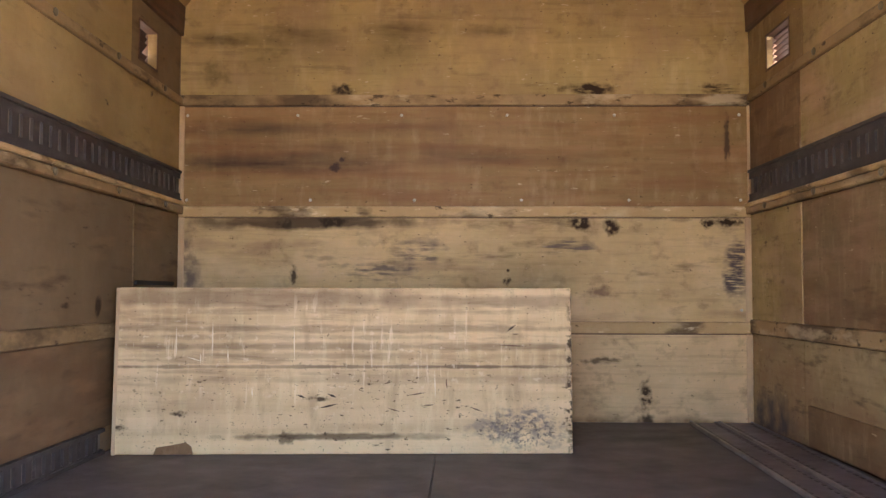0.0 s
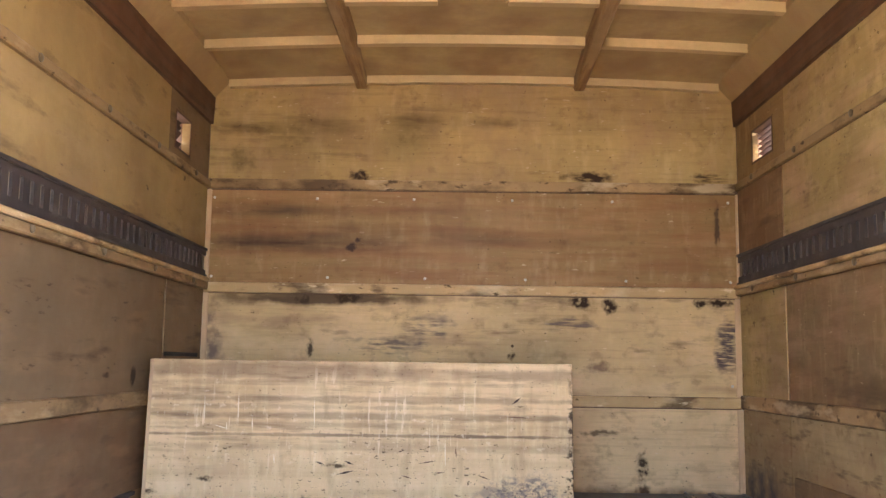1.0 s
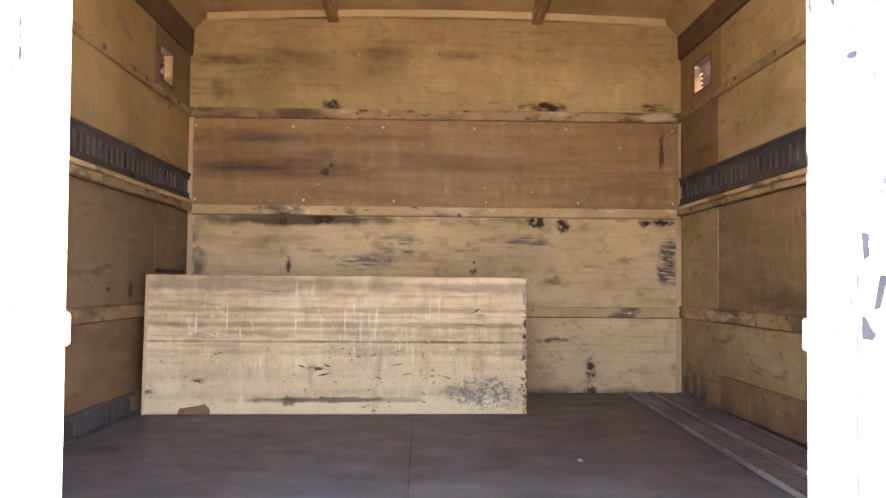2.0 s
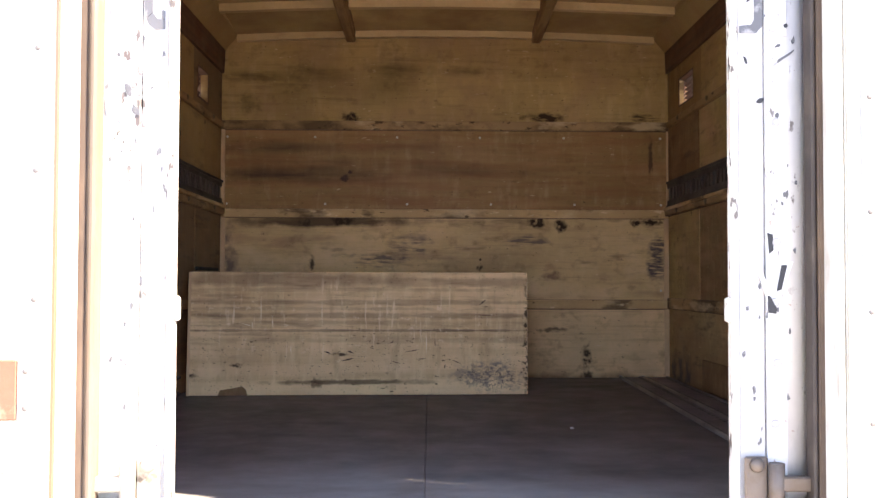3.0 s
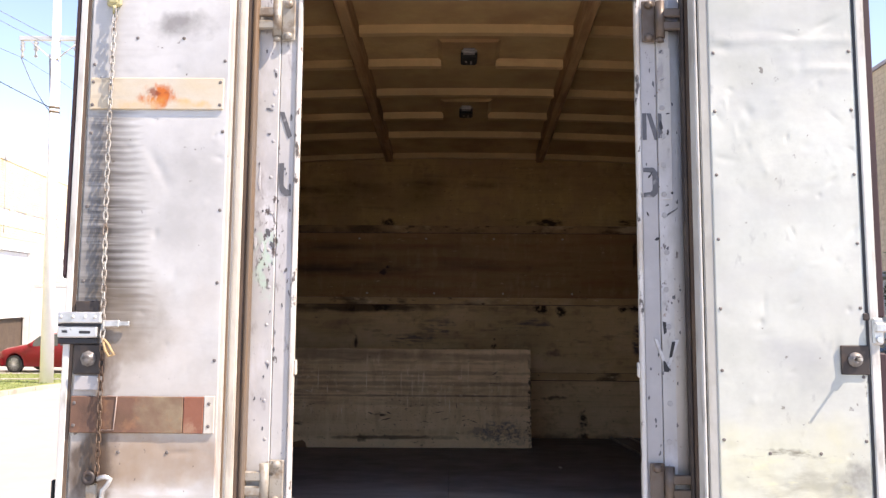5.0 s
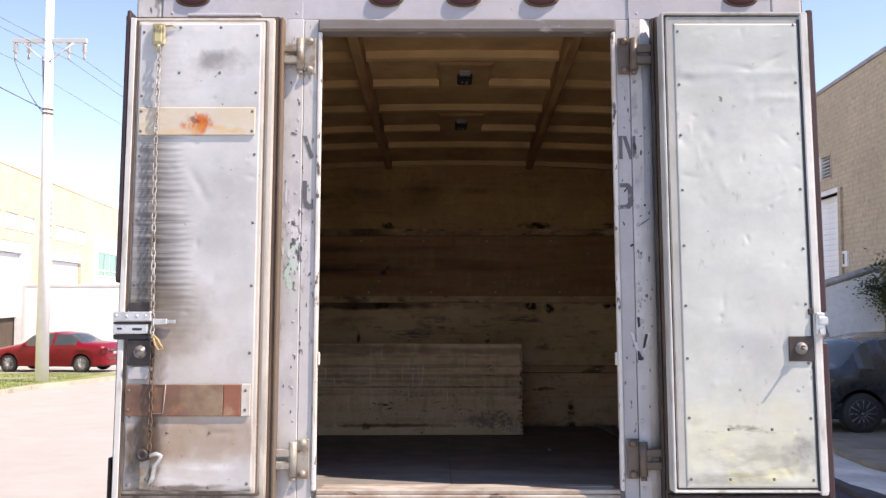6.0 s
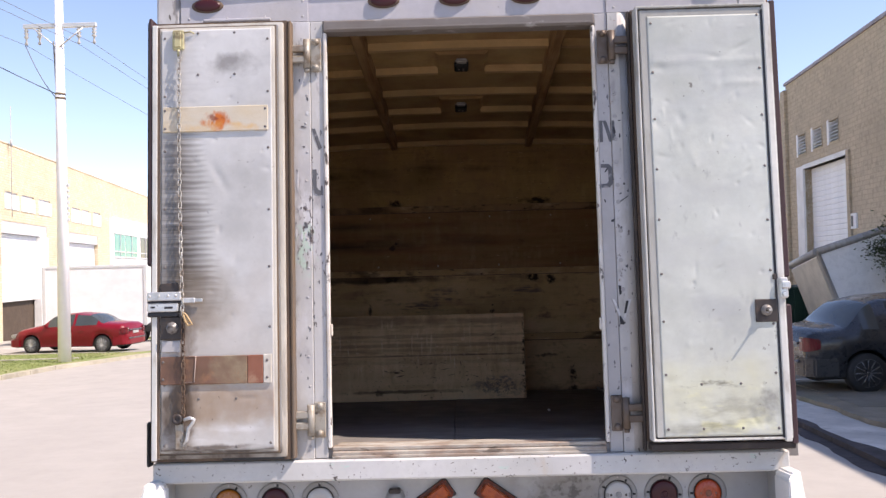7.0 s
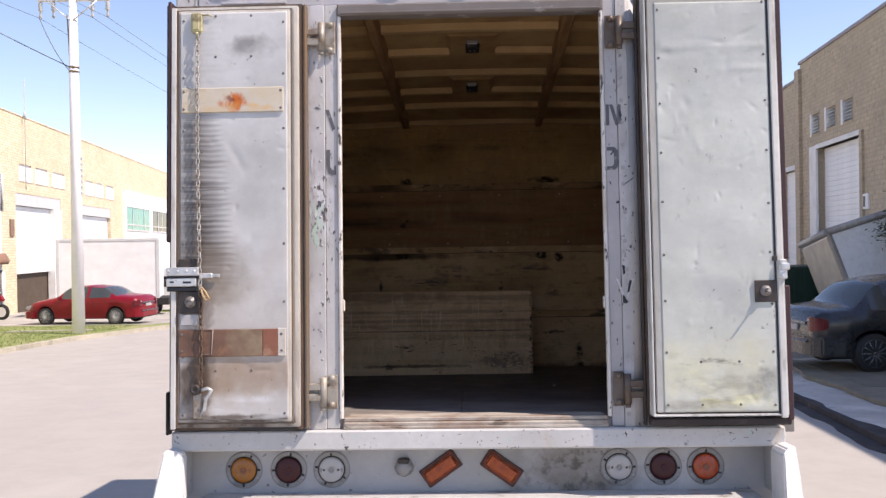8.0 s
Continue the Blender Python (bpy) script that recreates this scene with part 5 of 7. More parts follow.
for x, a in ((-0.122, -35), (0.089, 35)):
    ref = thing("reflector", "tilted orange oblong reflector on lamp panel", "reflector", TRUCK @ Matrix.Translation((x, 0.0695, -0.182)) @ pose(0, 0, 0, 0, a, 0), "reflectors in the rear panel")
    bm = bmesh.new()
    soft_box(bm, (-0.07, -0.006, -0.035), (0.07, 0.0, 0.035), 0.003)
    part("base", bm, dark_plate, ref)
    bm = bmesh.new()
    soft_box(bm, (-0.067, -0.020, -0.032), (0.067, -0.0055, 0.032), 0.007, seg=2)
    part("rim", bm, reflector_rim, ref, "dark red-brown lens rim")
    bm = bmesh.new()
    soft_box(bm, (-0.058, -0.030, -0.024), (0.058, -0.015, 0.024), 0.009, seg=3)
    lens = part("lens", bm, reflector_orange, ref)
    bm = bmesh.new()
    for k in range(6):
        soft_box(bm, (-0.047, -0.0306, -0.017 + k * 0.0062), (0.047, -0.0298, -0.014 + k * 0.0062), 0.0004)
    part("ridge", bm, reflector_orange, lens)

# painted letter remains on the jambs
def strokes(shapes, y0, y1):
    bm = bmesh.new()
    for outline in shapes:
        t = bmesh.new()
        prism(t, outline, 1, y0, y1)
        merge(bm, t)
    part("lettering", bm, letter_paint, truck, "faded grey paint strokes of old lettering")


strokes([[(-0.5055, 1.066), (-0.493, 1.066), (-0.471, 1.0), (-0.481, 0.993)]], -0.0013, 0.0005)
strokes([[(-0.503, 0.926), (-0.490, 0.926), (-0.490, 0.866), (-0.500, 0.856), (-0.503, 0.862)], [(-0.500, 0.8555), (-0.490, 0.8655), (-0.482, 0.855), (-0.470, 0.853), (-0.470, 0.838), (-0.486, 0.838), (-0.496, 0.845)], [(-0.476, 0.868), (-0.470, 0.868), (-0.470, 0.8535), (-0.476, 0.8545)]], -0.0013, 0.0005)
strokes([[(0.467, 1.066), (0.478, 1.066), (0.478, 0.993), (0.467, 0.993)], [(0.4785, 1.066), (0.490, 1.066), (0.5055, 1.015), (0.5055, 0.993), (0.499, 0.993)]], -0.0013, 0.0005)
strokes([[(0.5075, 1.064), (0.517, 1.064), (0.517, 0.998), (0.5075, 0.996)]], -0.0076, -0.0066)
strokes([[(0.467, 0.918), (0.494, 0.918), (0.505, 0.905), (0.505, 0.85), (0.494, 0.838), (0.467, 0.838), (0.467, 0.850), (0.486, 0.852), (0.491, 0.860), (0.491, 0.895), (0.486, 0.905), (0.467, 0.906)]], -0.0013, 0.0005)
bm = bmesh.new()
prism(bm, [(0.487, 0.466), (0.496, 0.462), (0.512, 0.415), (0.509, 0.398)], 1, -0.0058, -0.0008)
prism(bm, [(0.540, 0.462), (0.551, 0.464), (0.527, 0.397), (0.519, 0.392)], 1, -0.0054, -0.0038)
part("scratch", bm, scratch_white, truck, "bare white scraped V mark")
bm = bmesh.new()
prism(bm, [(0.532, 0.458), (0.541, 0.458), (0.531, 0.418), (0.524, 0.416)], 1, -0.0062, -0.0038)
prism(bm, [(0.508, 0.409), (0.513, 0.407), (0.524, 0.387), (0.522, 0.379), (0.51, 0.381)], 1, -0.0062, -0.0038)
prism(bm, [(0.509, 0.51), (0.518, 0.508), (0.519, 0.482), (0.512, 0.476)], 1, -0.0052, -0.0038)
part("mark", bm, black_mark, truck, "dark paint mark")
# flakes and smears at their places: x, z, half width, half height
rs = random.Random(33)


def flakes(spots, material, words):
    bm = bmesh.new()
    for x, z, w, h, tilt in spots:
        y = -0.0014 if abs(x) < 0.506 else -0.0078 if x > 0 and 0.832 < z < 1.245 else -0.0052
        c, d = math.cos(radians(tilt)), math.sin(radians(tilt))
        outline = []
        for i in range(9):
            a = i * 2 * math.pi / 9
            r = rs.uniform(0.55, 1.15)
            u, v = w * r * math.cos(a), h * r * math.sin(a)
            outline.append((x + u * c - v * d, z + u * d + v * c))
        prism(bm, outline, 1, y, y + 0.0018)
    tagged(part("paint_chip", bm, material, truck, words), kind="stuff")


flakes([(0.515, 1.03, 0.005, 0.015, 10), (0.533, 1.012, 0.003, 0.009, 0), (0.534, 1.064, 0.006, 0.002, 5), (0.485, 0.897, 0.003, 0.012, -30), (0.477, 0.793, 0.003, 0.010, 20), (0.499, 0.727, 0.005, 0.009, -50), (0.541, 0.849, 0.005, 0.004, 0)], black_mark, "black paint smears")
flakes([(0.538, 0.797, 0.003, 0.026, -55), (0.528, 0.816, 0.006, 0.003, 20), (0.521, 1.158, 0.010, 0.0012, 25), (0.518, 1.235, 0.003, 0.009, -40)], letter_paint, "grey scrape marks")
flakes([(-0.531, 1.072, 0.010, 0.004, -20), (-0.527, 0.737, 0.007, 0.013, 15), (-0.515, 0.706, 0.006, 0.011, 30), (-0.555, 0.922, 0.002, 0.006, 0), (-0.560, 0.746, 0.002, 0.005, 0), (-0.531, 1.004, 0.005, 0.005, 30), (-0.490, 0.742, 0.004, 0.002, 20)], letter_paint, "dark flaked paint spots")
flakes([(-0.560, 0.71, 0.005, 0.020, 0), (-0.541, 0.70, 0.006, 0.016, 5), (-0.553, 0.885, 0.004, 0.030, 0), (-0.517, 1.12, 0.006, 0.008, 0)], scratch_white, "newer white paint dabs")
rs = random.Random(21)
for s in (-1, 1):
    bm = bmesh.new()
    for k in range(34):
        x, z, r = s * rs.uniform(0.468, 0.56), rs.uniform(0.05, 1.28), rs.uniform(0.0012, 0.0035)
        y = -0.0012 if abs(x) < 0.506 else -0.0048
        a0 = rs.uniform(0, 6.28)
        outline = [(x + r * rs.uniform(0.5, 1.3) * math.cos(a0 + i), z + r * rs.uniform(0.5, 3.4) * math.sin(a0 + i)) for i in (0, 1.1, 2.2, 3.3, 4.3, 5.3)]
        prism(bm, outline, 1, y, y + 0.0016)
    tagged(part("paint_chip", bm, letter_paint, truck, "dark spots of flaked paint"), kind="stuff")


# ---- doors, folded back against the rear wall ----
def dented_sheet(x0, x1, z0, z1, y, dents, seed, nx=84, nz=270, ribs=None):
    """A riveted metal sheet with dents pressed into it."""
    r = random.Random(seed)
    pits = [(r.uniform(x0, x1), r.uniform(z0, z1), r.choice((0.004, 0.006, 0.008, 0.013)), r.choice((-0.0022, -0.0013, -0.0008, 0.0009)), r.uniform(0, 3.14), r.choice((1.0, 1.6, 2.6, 4.0))) for _ in range(dents)]
    bm = bmesh.new()
    rows = []
    for j in range(nz + 1):
        row = []
        for i in range(nx + 1):
            x, z = x0 + (x1 - x0) * i / nx, z0 + (z1 - z0) * j / nz
            d = 0.0012 * noise.noise((x * 4, 3 + seed, z * 4)) + 0.0002 * noise.noise((x * 17, seed, z * 17))
            for px, pz, pr, ph, pa, pl in pits:
                if abs(x - px) + abs(z - pz) > 12 * pr:
                    continue
                u, v = (x - px) * math.cos(pa) + (z - pz) * math.sin(pa), (z - pz) * math.cos(pa) - (x - px) * math.sin(pa)
                q = (u / pl) ** 2 / (pr * pr) + v * v / (pr * pr)
                if q < 6:
                    d += ph * math.exp(-q)
            if ribs:
                d += 0.0015 * math.exp(-((z - 1.235) / 0.014) ** 2) + 0.0015 * math.exp(-((z - 1.16) / 0.012) ** 2) * max(0, min(1, (x - 0.8) / 0.08))
            if ribs and z < ribs:
                d += (0.0016 * noise.noise((x * 22, 9, z * 34)) + 0.0010 * max(0, noise.noise((x * 50, 4, z * 80)))) * min(1, (ribs - z) / 0.12)
            edge = min(1, min(i, nx - i, j, nz - j) / 4)
            row.append(bm.verts.new((x, y - d * edge, z)))
        rows.append(row)
    for a, b in zip(rows, rows[1:]):
        for i in range(nx):
            bm.faces.new((a[i], a[i + 1], b[i + 1], b[i])).smooth = True
    # turned-back edges give the sheet its thickness
    rim = [rows[0][i] for i in range(nx + 1)] + [rows[j][nx] for j in range(1, nz + 1)] + [rows[nz][i] for i in range(nx - 1, -1, -1)] + [rows[j][0] for j in range(nz - 1, 0, -1)]
    low = [bm.verts.new((v.co.x, y + 0.012, v.co.z)) for v in rim]
    for k in range(len(rim)):
        j = (k + 1) % len(rim)
        bm.faces.new((rim[j], rim[k], low[k], low[j]))
    bmesh.ops.recalc_face_normals(bm, faces=bm.faces[:])
    return bm


def truck_door(s, name, words, sheet, seed):
    """One rear door swung right back; its stepped inner face looks out."""
    door = thing(name, words, "door", kind="structure")
    o, i = (-1.036 if s < 0 else 1.030), s * 0.575
    a, b = min(o, i), max(o, i)
    foot = -0.03 if s < 0 else 0.0
    bm = bmesh.new()
    soft_box(bm, (a, -0.034, foot), (b, -0.008, 1.43), 0.004)
    part("leaf", bm, grey_moulding, door, "outer door skin edge")
    if s < 0:
        rings = (("seal", 0.022, 0.0, -0.046, -0.0345, brown_seal), ("moulding", 0.020, 0.012, -0.066, -0.0465, cream_moulding), ("moulding", 0.016, 0.026, -0.084, -0.0665, grey_moulding), ("moulding", 0.018, 0.034, -0.097, -0.0845, cream_moulding))
    else:
        rings = (("seal", 0.022, 0.0, -0.046, -0.0345, brown_seal), ("moulding", 0.008, 0.007, -0.104, -0.0465, white_trim), ("moulding", 0.005, 0.015, -0.088, -0.0465, brown_seal), ("moulding", 0.028, 0.020, -0.0985, -0.0845, pale_grey_moulding))
    for nm, w, g, y0, y1, m in rings:
        bm = bmesh.new()
        ring_frame(bm, a + g, b - g, foot + g, 1.43 - g, w, y0, y1)
        bmesh.ops.bevel(bm, geom=[e for e in bm.edges if e.is_manifold and e.calc_face_angle(0) > 0.5], offset=0.003, segments=2, affect="EDGES", clamp_overlap=True)
        part(nm, bm, m, door, {"seal": "perished brown rubber seal"}.get(nm, "cream wooden step moulding" if m is cream_moulding else "white step moulding" if m is white_trim else "dark brown step moulding" if m is brown_seal else "grey step moulding"))
    bm = bmesh.new()
    box(bm, (a + 0.03, -0.092, foot + 0.03), (b - 0.03, -0.0345, 1.40))
    part("core", bm, wood_seal, door)
    px0, px1 = a + (0.052 if s < 0 else 0.045), b - (0.045 if s < 0 else 0.038)
    panel = part("sheet", dented_sheet(px0, px1, 0.012 if s < 0 else 0.022, 1.387, -0.1, 80 if s > 0 else 40, seed, ribs=0.2 if s > 0 else None), sheet, door, "dented riveted metal lining sheet")
    r = random.Random(seed)
    for xx in (px0 + 0.012, px1 - 0.012):
        for k in range(9 if s > 0 else 8):
            rivet(rivet_dark, xx, -0.1005, (0.045 if s > 0 else 0.03) + k * (0.166 if s > 0 else 0.19) + r.uniform(-0.01, 0.01), panel)
    for z in ((0.045, 0.185) if s > 0 else (0.022, 0.175, 1.375, 1.235)):
        for k in (1, 2):
            rivet(rivet_dark, px0 + (px1 - px0) * k / 3, -0.1005, z, panel)
    # edge seal on the free side
    f = o + s * 0.001
    bm = bmesh.new()
    for z0, z1 in (((-0.045, 0.10), (0.61, 1.435)) if s < 0 else ((-0.008, 0.432), (0.52, 1.432))):
        soft_box(bm, (f - (0.0095 if s > 0 else 0), -0.05 if s < 0 else -0.0985, z0), (f + s * 0.0105, -0.006, z1), 0.004)
    part("edge_seal", bm, black_rubber if s < 0 else maroon_seal, door, "black rubber edge seal" if s < 0 else "maroon rubber edge seal")
    return door


door_left = truck_door(-1, "door_1", "open grey truck door with chain and rust stains", door_sheet_left, 11)
door_right = truck_door(1, "door_2", "open dented pale grey truck door", door_sheet_right, 17)
bm = bmesh.new()
soft_box(bm, (-0.574, -0.05, -0.028), (-0.562, -0.012, 1.428), 0.004)
part("hinge_lath", bm, wood_seal, door_left, "split brown wooden lath")
# dark strip added for the shade between jamb and door
bm = bmesh.new()
soft_box(bm, (0.566, -0.044, -0.028), (0.574, -0.012, 1.428), 0.003)
part("hinge_seal", bm, dark_seal_shade, door_right, "dark strip standing for shade in the hinge gap")
bm = bmesh.new()
soft_box(bm, (0.58, -0.09, -0.024), (1.036, -0.03, -0.0005), 0.004)
part("bottom_seal", bm, dark_seal_shade, door_right, "dark rubber strip under the door")
bm = bmesh.new()
soft_box(bm, (0.9985, -0.1055, 0.0), (1.0200, -0.0905, 1.418), 0.003)
part("edge_trim", bm, white_trim, door_right, "white edge trim")
bm = bmesh.new()
box(bm, (0.9915, -0.1012, 0.012), (0.9983, -0.0986, 1.40))
part("edge_groove", bm, black_mark, door_right, "black groove beside the sheet")
bm = bmesh.new()
soft_box(bm, (-1.0135, -0.1035, -0.018), (-0.9965, -0.0975, 1.405), 0.002)
part("edge_trim", bm, white_trim, door_left, "white edge trim")
bm = bmesh.new()
box(bm, (-0.9963, -0.1012, -0.01), (-0.9885, -0.0975, 1.395))
part("edge_groove", bm, brown_seal, door_left, "dark groove beside the sheet")
bm = bmesh.new()
soft_box(bm, (-1.0262, -0.1015, 0.61), (-1.0137, -0.0475, 1.43), 0.004)
part("edge_strip", bm, maroon_seal, door_left, "maroon rubber strip")


def hinge(s, z, parent):
    hinge_paint = dull_hinge if s > 0 else cream_hinge
    x = s * 0.515
    t = bmesh.new()
    soft_box(t, (s * 0.468, -0.011, z - 0.058), (s * 0.506, -0.0045, z + 0.058), 0.003)
    h = part("hinge", t, hinge_paint, parent, "heavy painted strap hinge")
    bm = bmesh.new()
    cyl(bm, (x, -0.022, z - 0.05), (x, -0.022, z + 0.05), 0.0125)
    cyl(bm, (x, -0.022, z - 0.062), (x, -0.022, z - 0.05), 0.009)
    part("knuckle", bm, hinge_paint, h)
    bm = bmesh.new()
    for dz in (-0.018, 0.018):
        soft_box(bm, (x, -0.031, z + dz - 0.012), (s * 0.59, -0.0155, z + dz + 0.012), 0.003)
    part("strap", bm, hinge_paint, h)
    for dz in (-0.045, 0.045):
        bm = bmesh.new()
        dome(bm, (s * 0.487, -0.011, z + dz), (0, -1, 0), 0.0125, 0.011, 12)
        part("bolt", bm, hinge_paint, h)


for z in (1.318, 0.092):
    hinge(-1, z, door_left)
    hinge(1, z, door_right)

# left door fittings
oily_ring = surface("oily_grey_ring", (0.24, 0.225, 0.215), 0.45, 0.25, layers=(((0.06, 0.045, 0.035), 0.8, 40, ALL, 0.45, 0.6, None),))
D1 = door_left
bm = bmesh.new()
soft_box(bm, (-0.978, -0.1065, 1.043), (-0.631, -0.1012, 1.127), 0.002)
p = part("upper_plate", bm, white_plate, D1, "cream plate with orange rust blotch")
for x in (-0.97, -0.64):
    for z in (1.055, 1.115):
        rivet(rivet_dark, x, -0.1066, z, p)
bm = bmesh.new()
soft_box(bm, (-0.985, -0.107, 0.222), (-0.704, -0.1012, 0.312), 0.002)
p = part("lower_plate", bm, rusty_plate, D1, "rusted brown plate")
bm = bmesh.new()
soft_box(bm, (-0.7035, -0.1072, 0.222), (-0.653, -0.1012, 0.312), 0.002)
part("red_end", bm, red_rust, D1, "peeling red plate end")
bm = bmesh.new()
soft_box(bm, (-0.6525, -0.107, 0.222), (-0.626, -0.1012, 0.314), 0.002)
part("white_end", bm, cream_moulding, D1, "chipped white plate end")
for z in (0.24, 0.295):
    rivet(rivet_dark, -0.64, -0.1075, z, p)
    rivet(rivet_dark, -0.975, -0.1075, z, p)
wire_pink = surface("tarnished_wire", (0.55, 0.42, 0.36), 0.5, 0.3)
bm = bmesh.new()
tube(bm, [(-0.893, -0.1085, 0.313), (-0.869, -0.1085, 0.312), (-0.874, -0.1085, 0.23), (-0.905, -0.1085, 0.229)], 0.0014, 6)
part("wire", bm, wire_pink, D1, "pale bent wire")
# chain from the top bracket down
bm, low = bmesh.new(), bmesh.new()
k, z = 0, 1.30
while z > 0.10:
    x = -0.9215 + 0.003 * math.sin(z * 5) + 0.012 * (1.3 - z) / 1.2
    t = bmesh.new()
    pts = []
    for q in range(12):
        u = 2 * math.pi * q / 12
        pts.append(Vector((0.0052 * math.cos(u), 0, (0.0065 * math.sin(u) + (0.0055 if math.sin(u) > 0.01 else -0.0055 if math.sin(u) < -0.01 else 0)))))
    for u, v in zip(pts, pts[1:] + pts[:1]):
        cyl(t, u, v, 0.0020, n=5, caps=False)
    merge(bm if z > 0.44 else low, t, 0, Matrix.Translation((x, -0.1135, z)) @ pose(0, 0, 0, 0, 6 * math.sin(k * 1.7), 40 if k % 2 else -45))
    z -= 0.0185
    k += 1
chain = part("chain", bm, chain_steel, D1, "long weathered steel chain")
part("chain_end", low, surface("rusted_chain_steel", (0.20, 0.135, 0.095), 0.6, 0.3, layers=(((0.07, 0.04, 0.028), 0.8, 40, ALL, 0.42, 0.58, None), ((0.45, 0.40, 0.34), 0.6, 60, ALL, 0.6, 0.68, None))), chain, "rusted lower length of chain")
bm = bmesh.new()
soft_box(bm, (-0.945, -0.112, 1.318), (-0.906, -0.1012, 1.385), 0.004)
soft_box(bm, (-0.938, -0.116, 1.325), (-0.915, -0.111, 1.378), 0.003)
tube(bm, [(-0.906, -0.108, 1.376), (-0.886, -0.107, 1.379), (-0.874, -0.104, 1.374)], 0.0025, 6)
cyl(bm, (-0.924, -0.112, 1.318), (-0.923, -0.108, 1.295), 0.005)
part("top_bracket", bm, surface("yellowed_bracket_paint", (0.50, 0.46, 0.26), 0.5, layers=((GRIME, 0.7, 30, ALL, 0.5, 0.65, None),)), D1, "yellowed chain bracket")
# latch at the free edge
bm = bmesh.new()
soft_box(bm, (-1.024, -0.121, 0.492), (-0.914, -0.1008, 0.52), 0.003)
soft_box(bm, (-1.024, -0.118, 0.456), (-0.924, -0.1008, 0.484), 0.003)
for x in (-1.015, -0.985, -0.955, -0.93):
    dome(bm, (x, -0.121, 0.507), (0, -1, 0), 0.005, 0.003, 8)
latch = part("latch", bm, galvanised, D1, "bright galvanised latch case")
bm = bmesh.new()
soft_box(bm, (-1.025, -0.113, 0.4845), (-0.916, -0.1009, 0.4915), 0.001)
# black bar below the case stands for the shadow it throws
soft_box(bm, (-1.025, -0.112, 0.440), (-0.925, -0.1009, 0.4555), 0.003)
soft_box(bm, (-1.012, -0.1185, 0.468), (-0.998, -0.1175, 0.474), 0.0004)
soft_box(bm, (-0.968, -0.1185, 0.466), (-0.94, -0.1175, 0.473), 0.0004)
part("latch_slot", bm, black_mark, latch, "dark slots of the latch and painted shadow below it")
bm = bmesh.new()
soft_box(bm, (-0.915, -0.115, 0.482), (-0.87, -0.106, 0.5), 0.003)
soft_box(bm, (-0.88, -0.113, 0.485), (-0.846, -0.107, 0.497), 0.002)
part("bolt_bar", bm, galvanised, latch)
bm = bmesh.new()
soft_box(bm, (-0.985, -0.106, 0.522), (-0.925, -0.1012, 0.548), 0.002)
part("backing", bm, dark_plate, D1)
bm = bmesh.new()
soft_box(bm, (-0.985, -0.1075, 0.366), (-0.905, -0.1012, 0.44), 0.003)
pl = part("lock_plate", bm, dark_plate, D1, "dark oily lock plate")
bm = bmesh.new()
lathe(bm, (-0.945, -0.1075, 0.404), (0, -1, 0), [(0, 0.02), (0.004, 0.02), (0.005, 0.013), (0.014, 0.012), (0.015, 0.004)], 8)
part("nut", bm, oily_ring, pl)
bm = bmesh.new()
tube(bm, [(-0.905, -0.118, 0.452), (-0.893, -0.12, 0.44), (-0.884, -0.12, 0.424), (-0.878, -0.118, 0.415), (-0.89, -0.12, 0.41), (-0.9, -0.12, 0.425), (-0.905, -0.12, 0.445)], 0.0035, 6)
tube(bm, [(-0.91, -0.116, 0.455), (-0.9, -0.119, 0.432), (-0.89, -0.118, 0.42)], 0.003, 6)
part("rope_end", bm, surface("frayed_tan_rope", (0.50, 0.34, 0.18), 0.8), D1, "frayed tan rope knot")
bm = bmesh.new()
soft_box(bm, (-0.98, -0.106, 0.326), (-0.92, -0.1012, 0.362), 0.002)
part("tape", bm, grey_paint, D1, "silver tape patch")
bm = bmesh.new()
soft_box(bm, (-0.935, -0.112, 0.018), (-0.908, -0.1012, 0.10), 0.003)
foot = part("bottom_bracket", bm, cream_hinge, D1, "dirty cream keeper bracket")
bm = bmesh.new()
tube(bm, [(-0.905, -0.116, 0.112), (-0.885, -0.118, 0.118), (-0.872, -0.118, 0.112), (-0.878, -0.117, 0.1), (-0.89, -0.117, 0.085), (-0.895, -0.116, 0.05), (-0.905, -0.116, 0.03)], 0.0062, 8)
part("snap_hook", bm, galvanised, D1, "pale snap hook")
bm = bmesh.new()
lathe(bm, (-0.927, -0.1012, 0.114), (0, -1, 0), [(0, 0.018), (0.016, 0.018), (0.02, 0.015), (0.02, 0.008), (0.017, 0.007)], 16)
part("pin_boss", bm, dark_plate, foot, "rusty dark pin boss")
bm = bmesh.new()
soft_box(bm, (-0.80, -0.05, -0.028), (-0.60, -0.0465, -0.014), 0.001)
part("tar_strip", bm, black_mark, D1, "black tar strip")

# right door fittings
D2 = door_right
bm = bmesh.new()
soft_box(bm, (0.924, -0.107, 0.378), (0.994, -0.1012, 0.45), 0.002)
pl = part("lock_plate", bm, dark_plate, D2, "dark square lock plate")
bm = bmesh.new()
lathe(bm, (0.958, -0.107, 0.415), (0, -1, 0), [(0, 0.018), (0.005, 0.018), (0.006, 0.012), (0.014, 0.011), (0.014, 0.007), (0.008, 0.006)], 16)
part("lock_ring", bm, oily_ring, pl)
bm = bmesh.new()
cyl(bm, (0.958, -0.11, 0.415), (0.958, -0.145, 0.415), 0.0035, n=8)
part("spindle", bm, chain_steel, pl)
bm = bmesh.new()
soft_box(bm, (1.003, -0.114, 0.452), (1.030, -0.07, 0.518), 0.004)
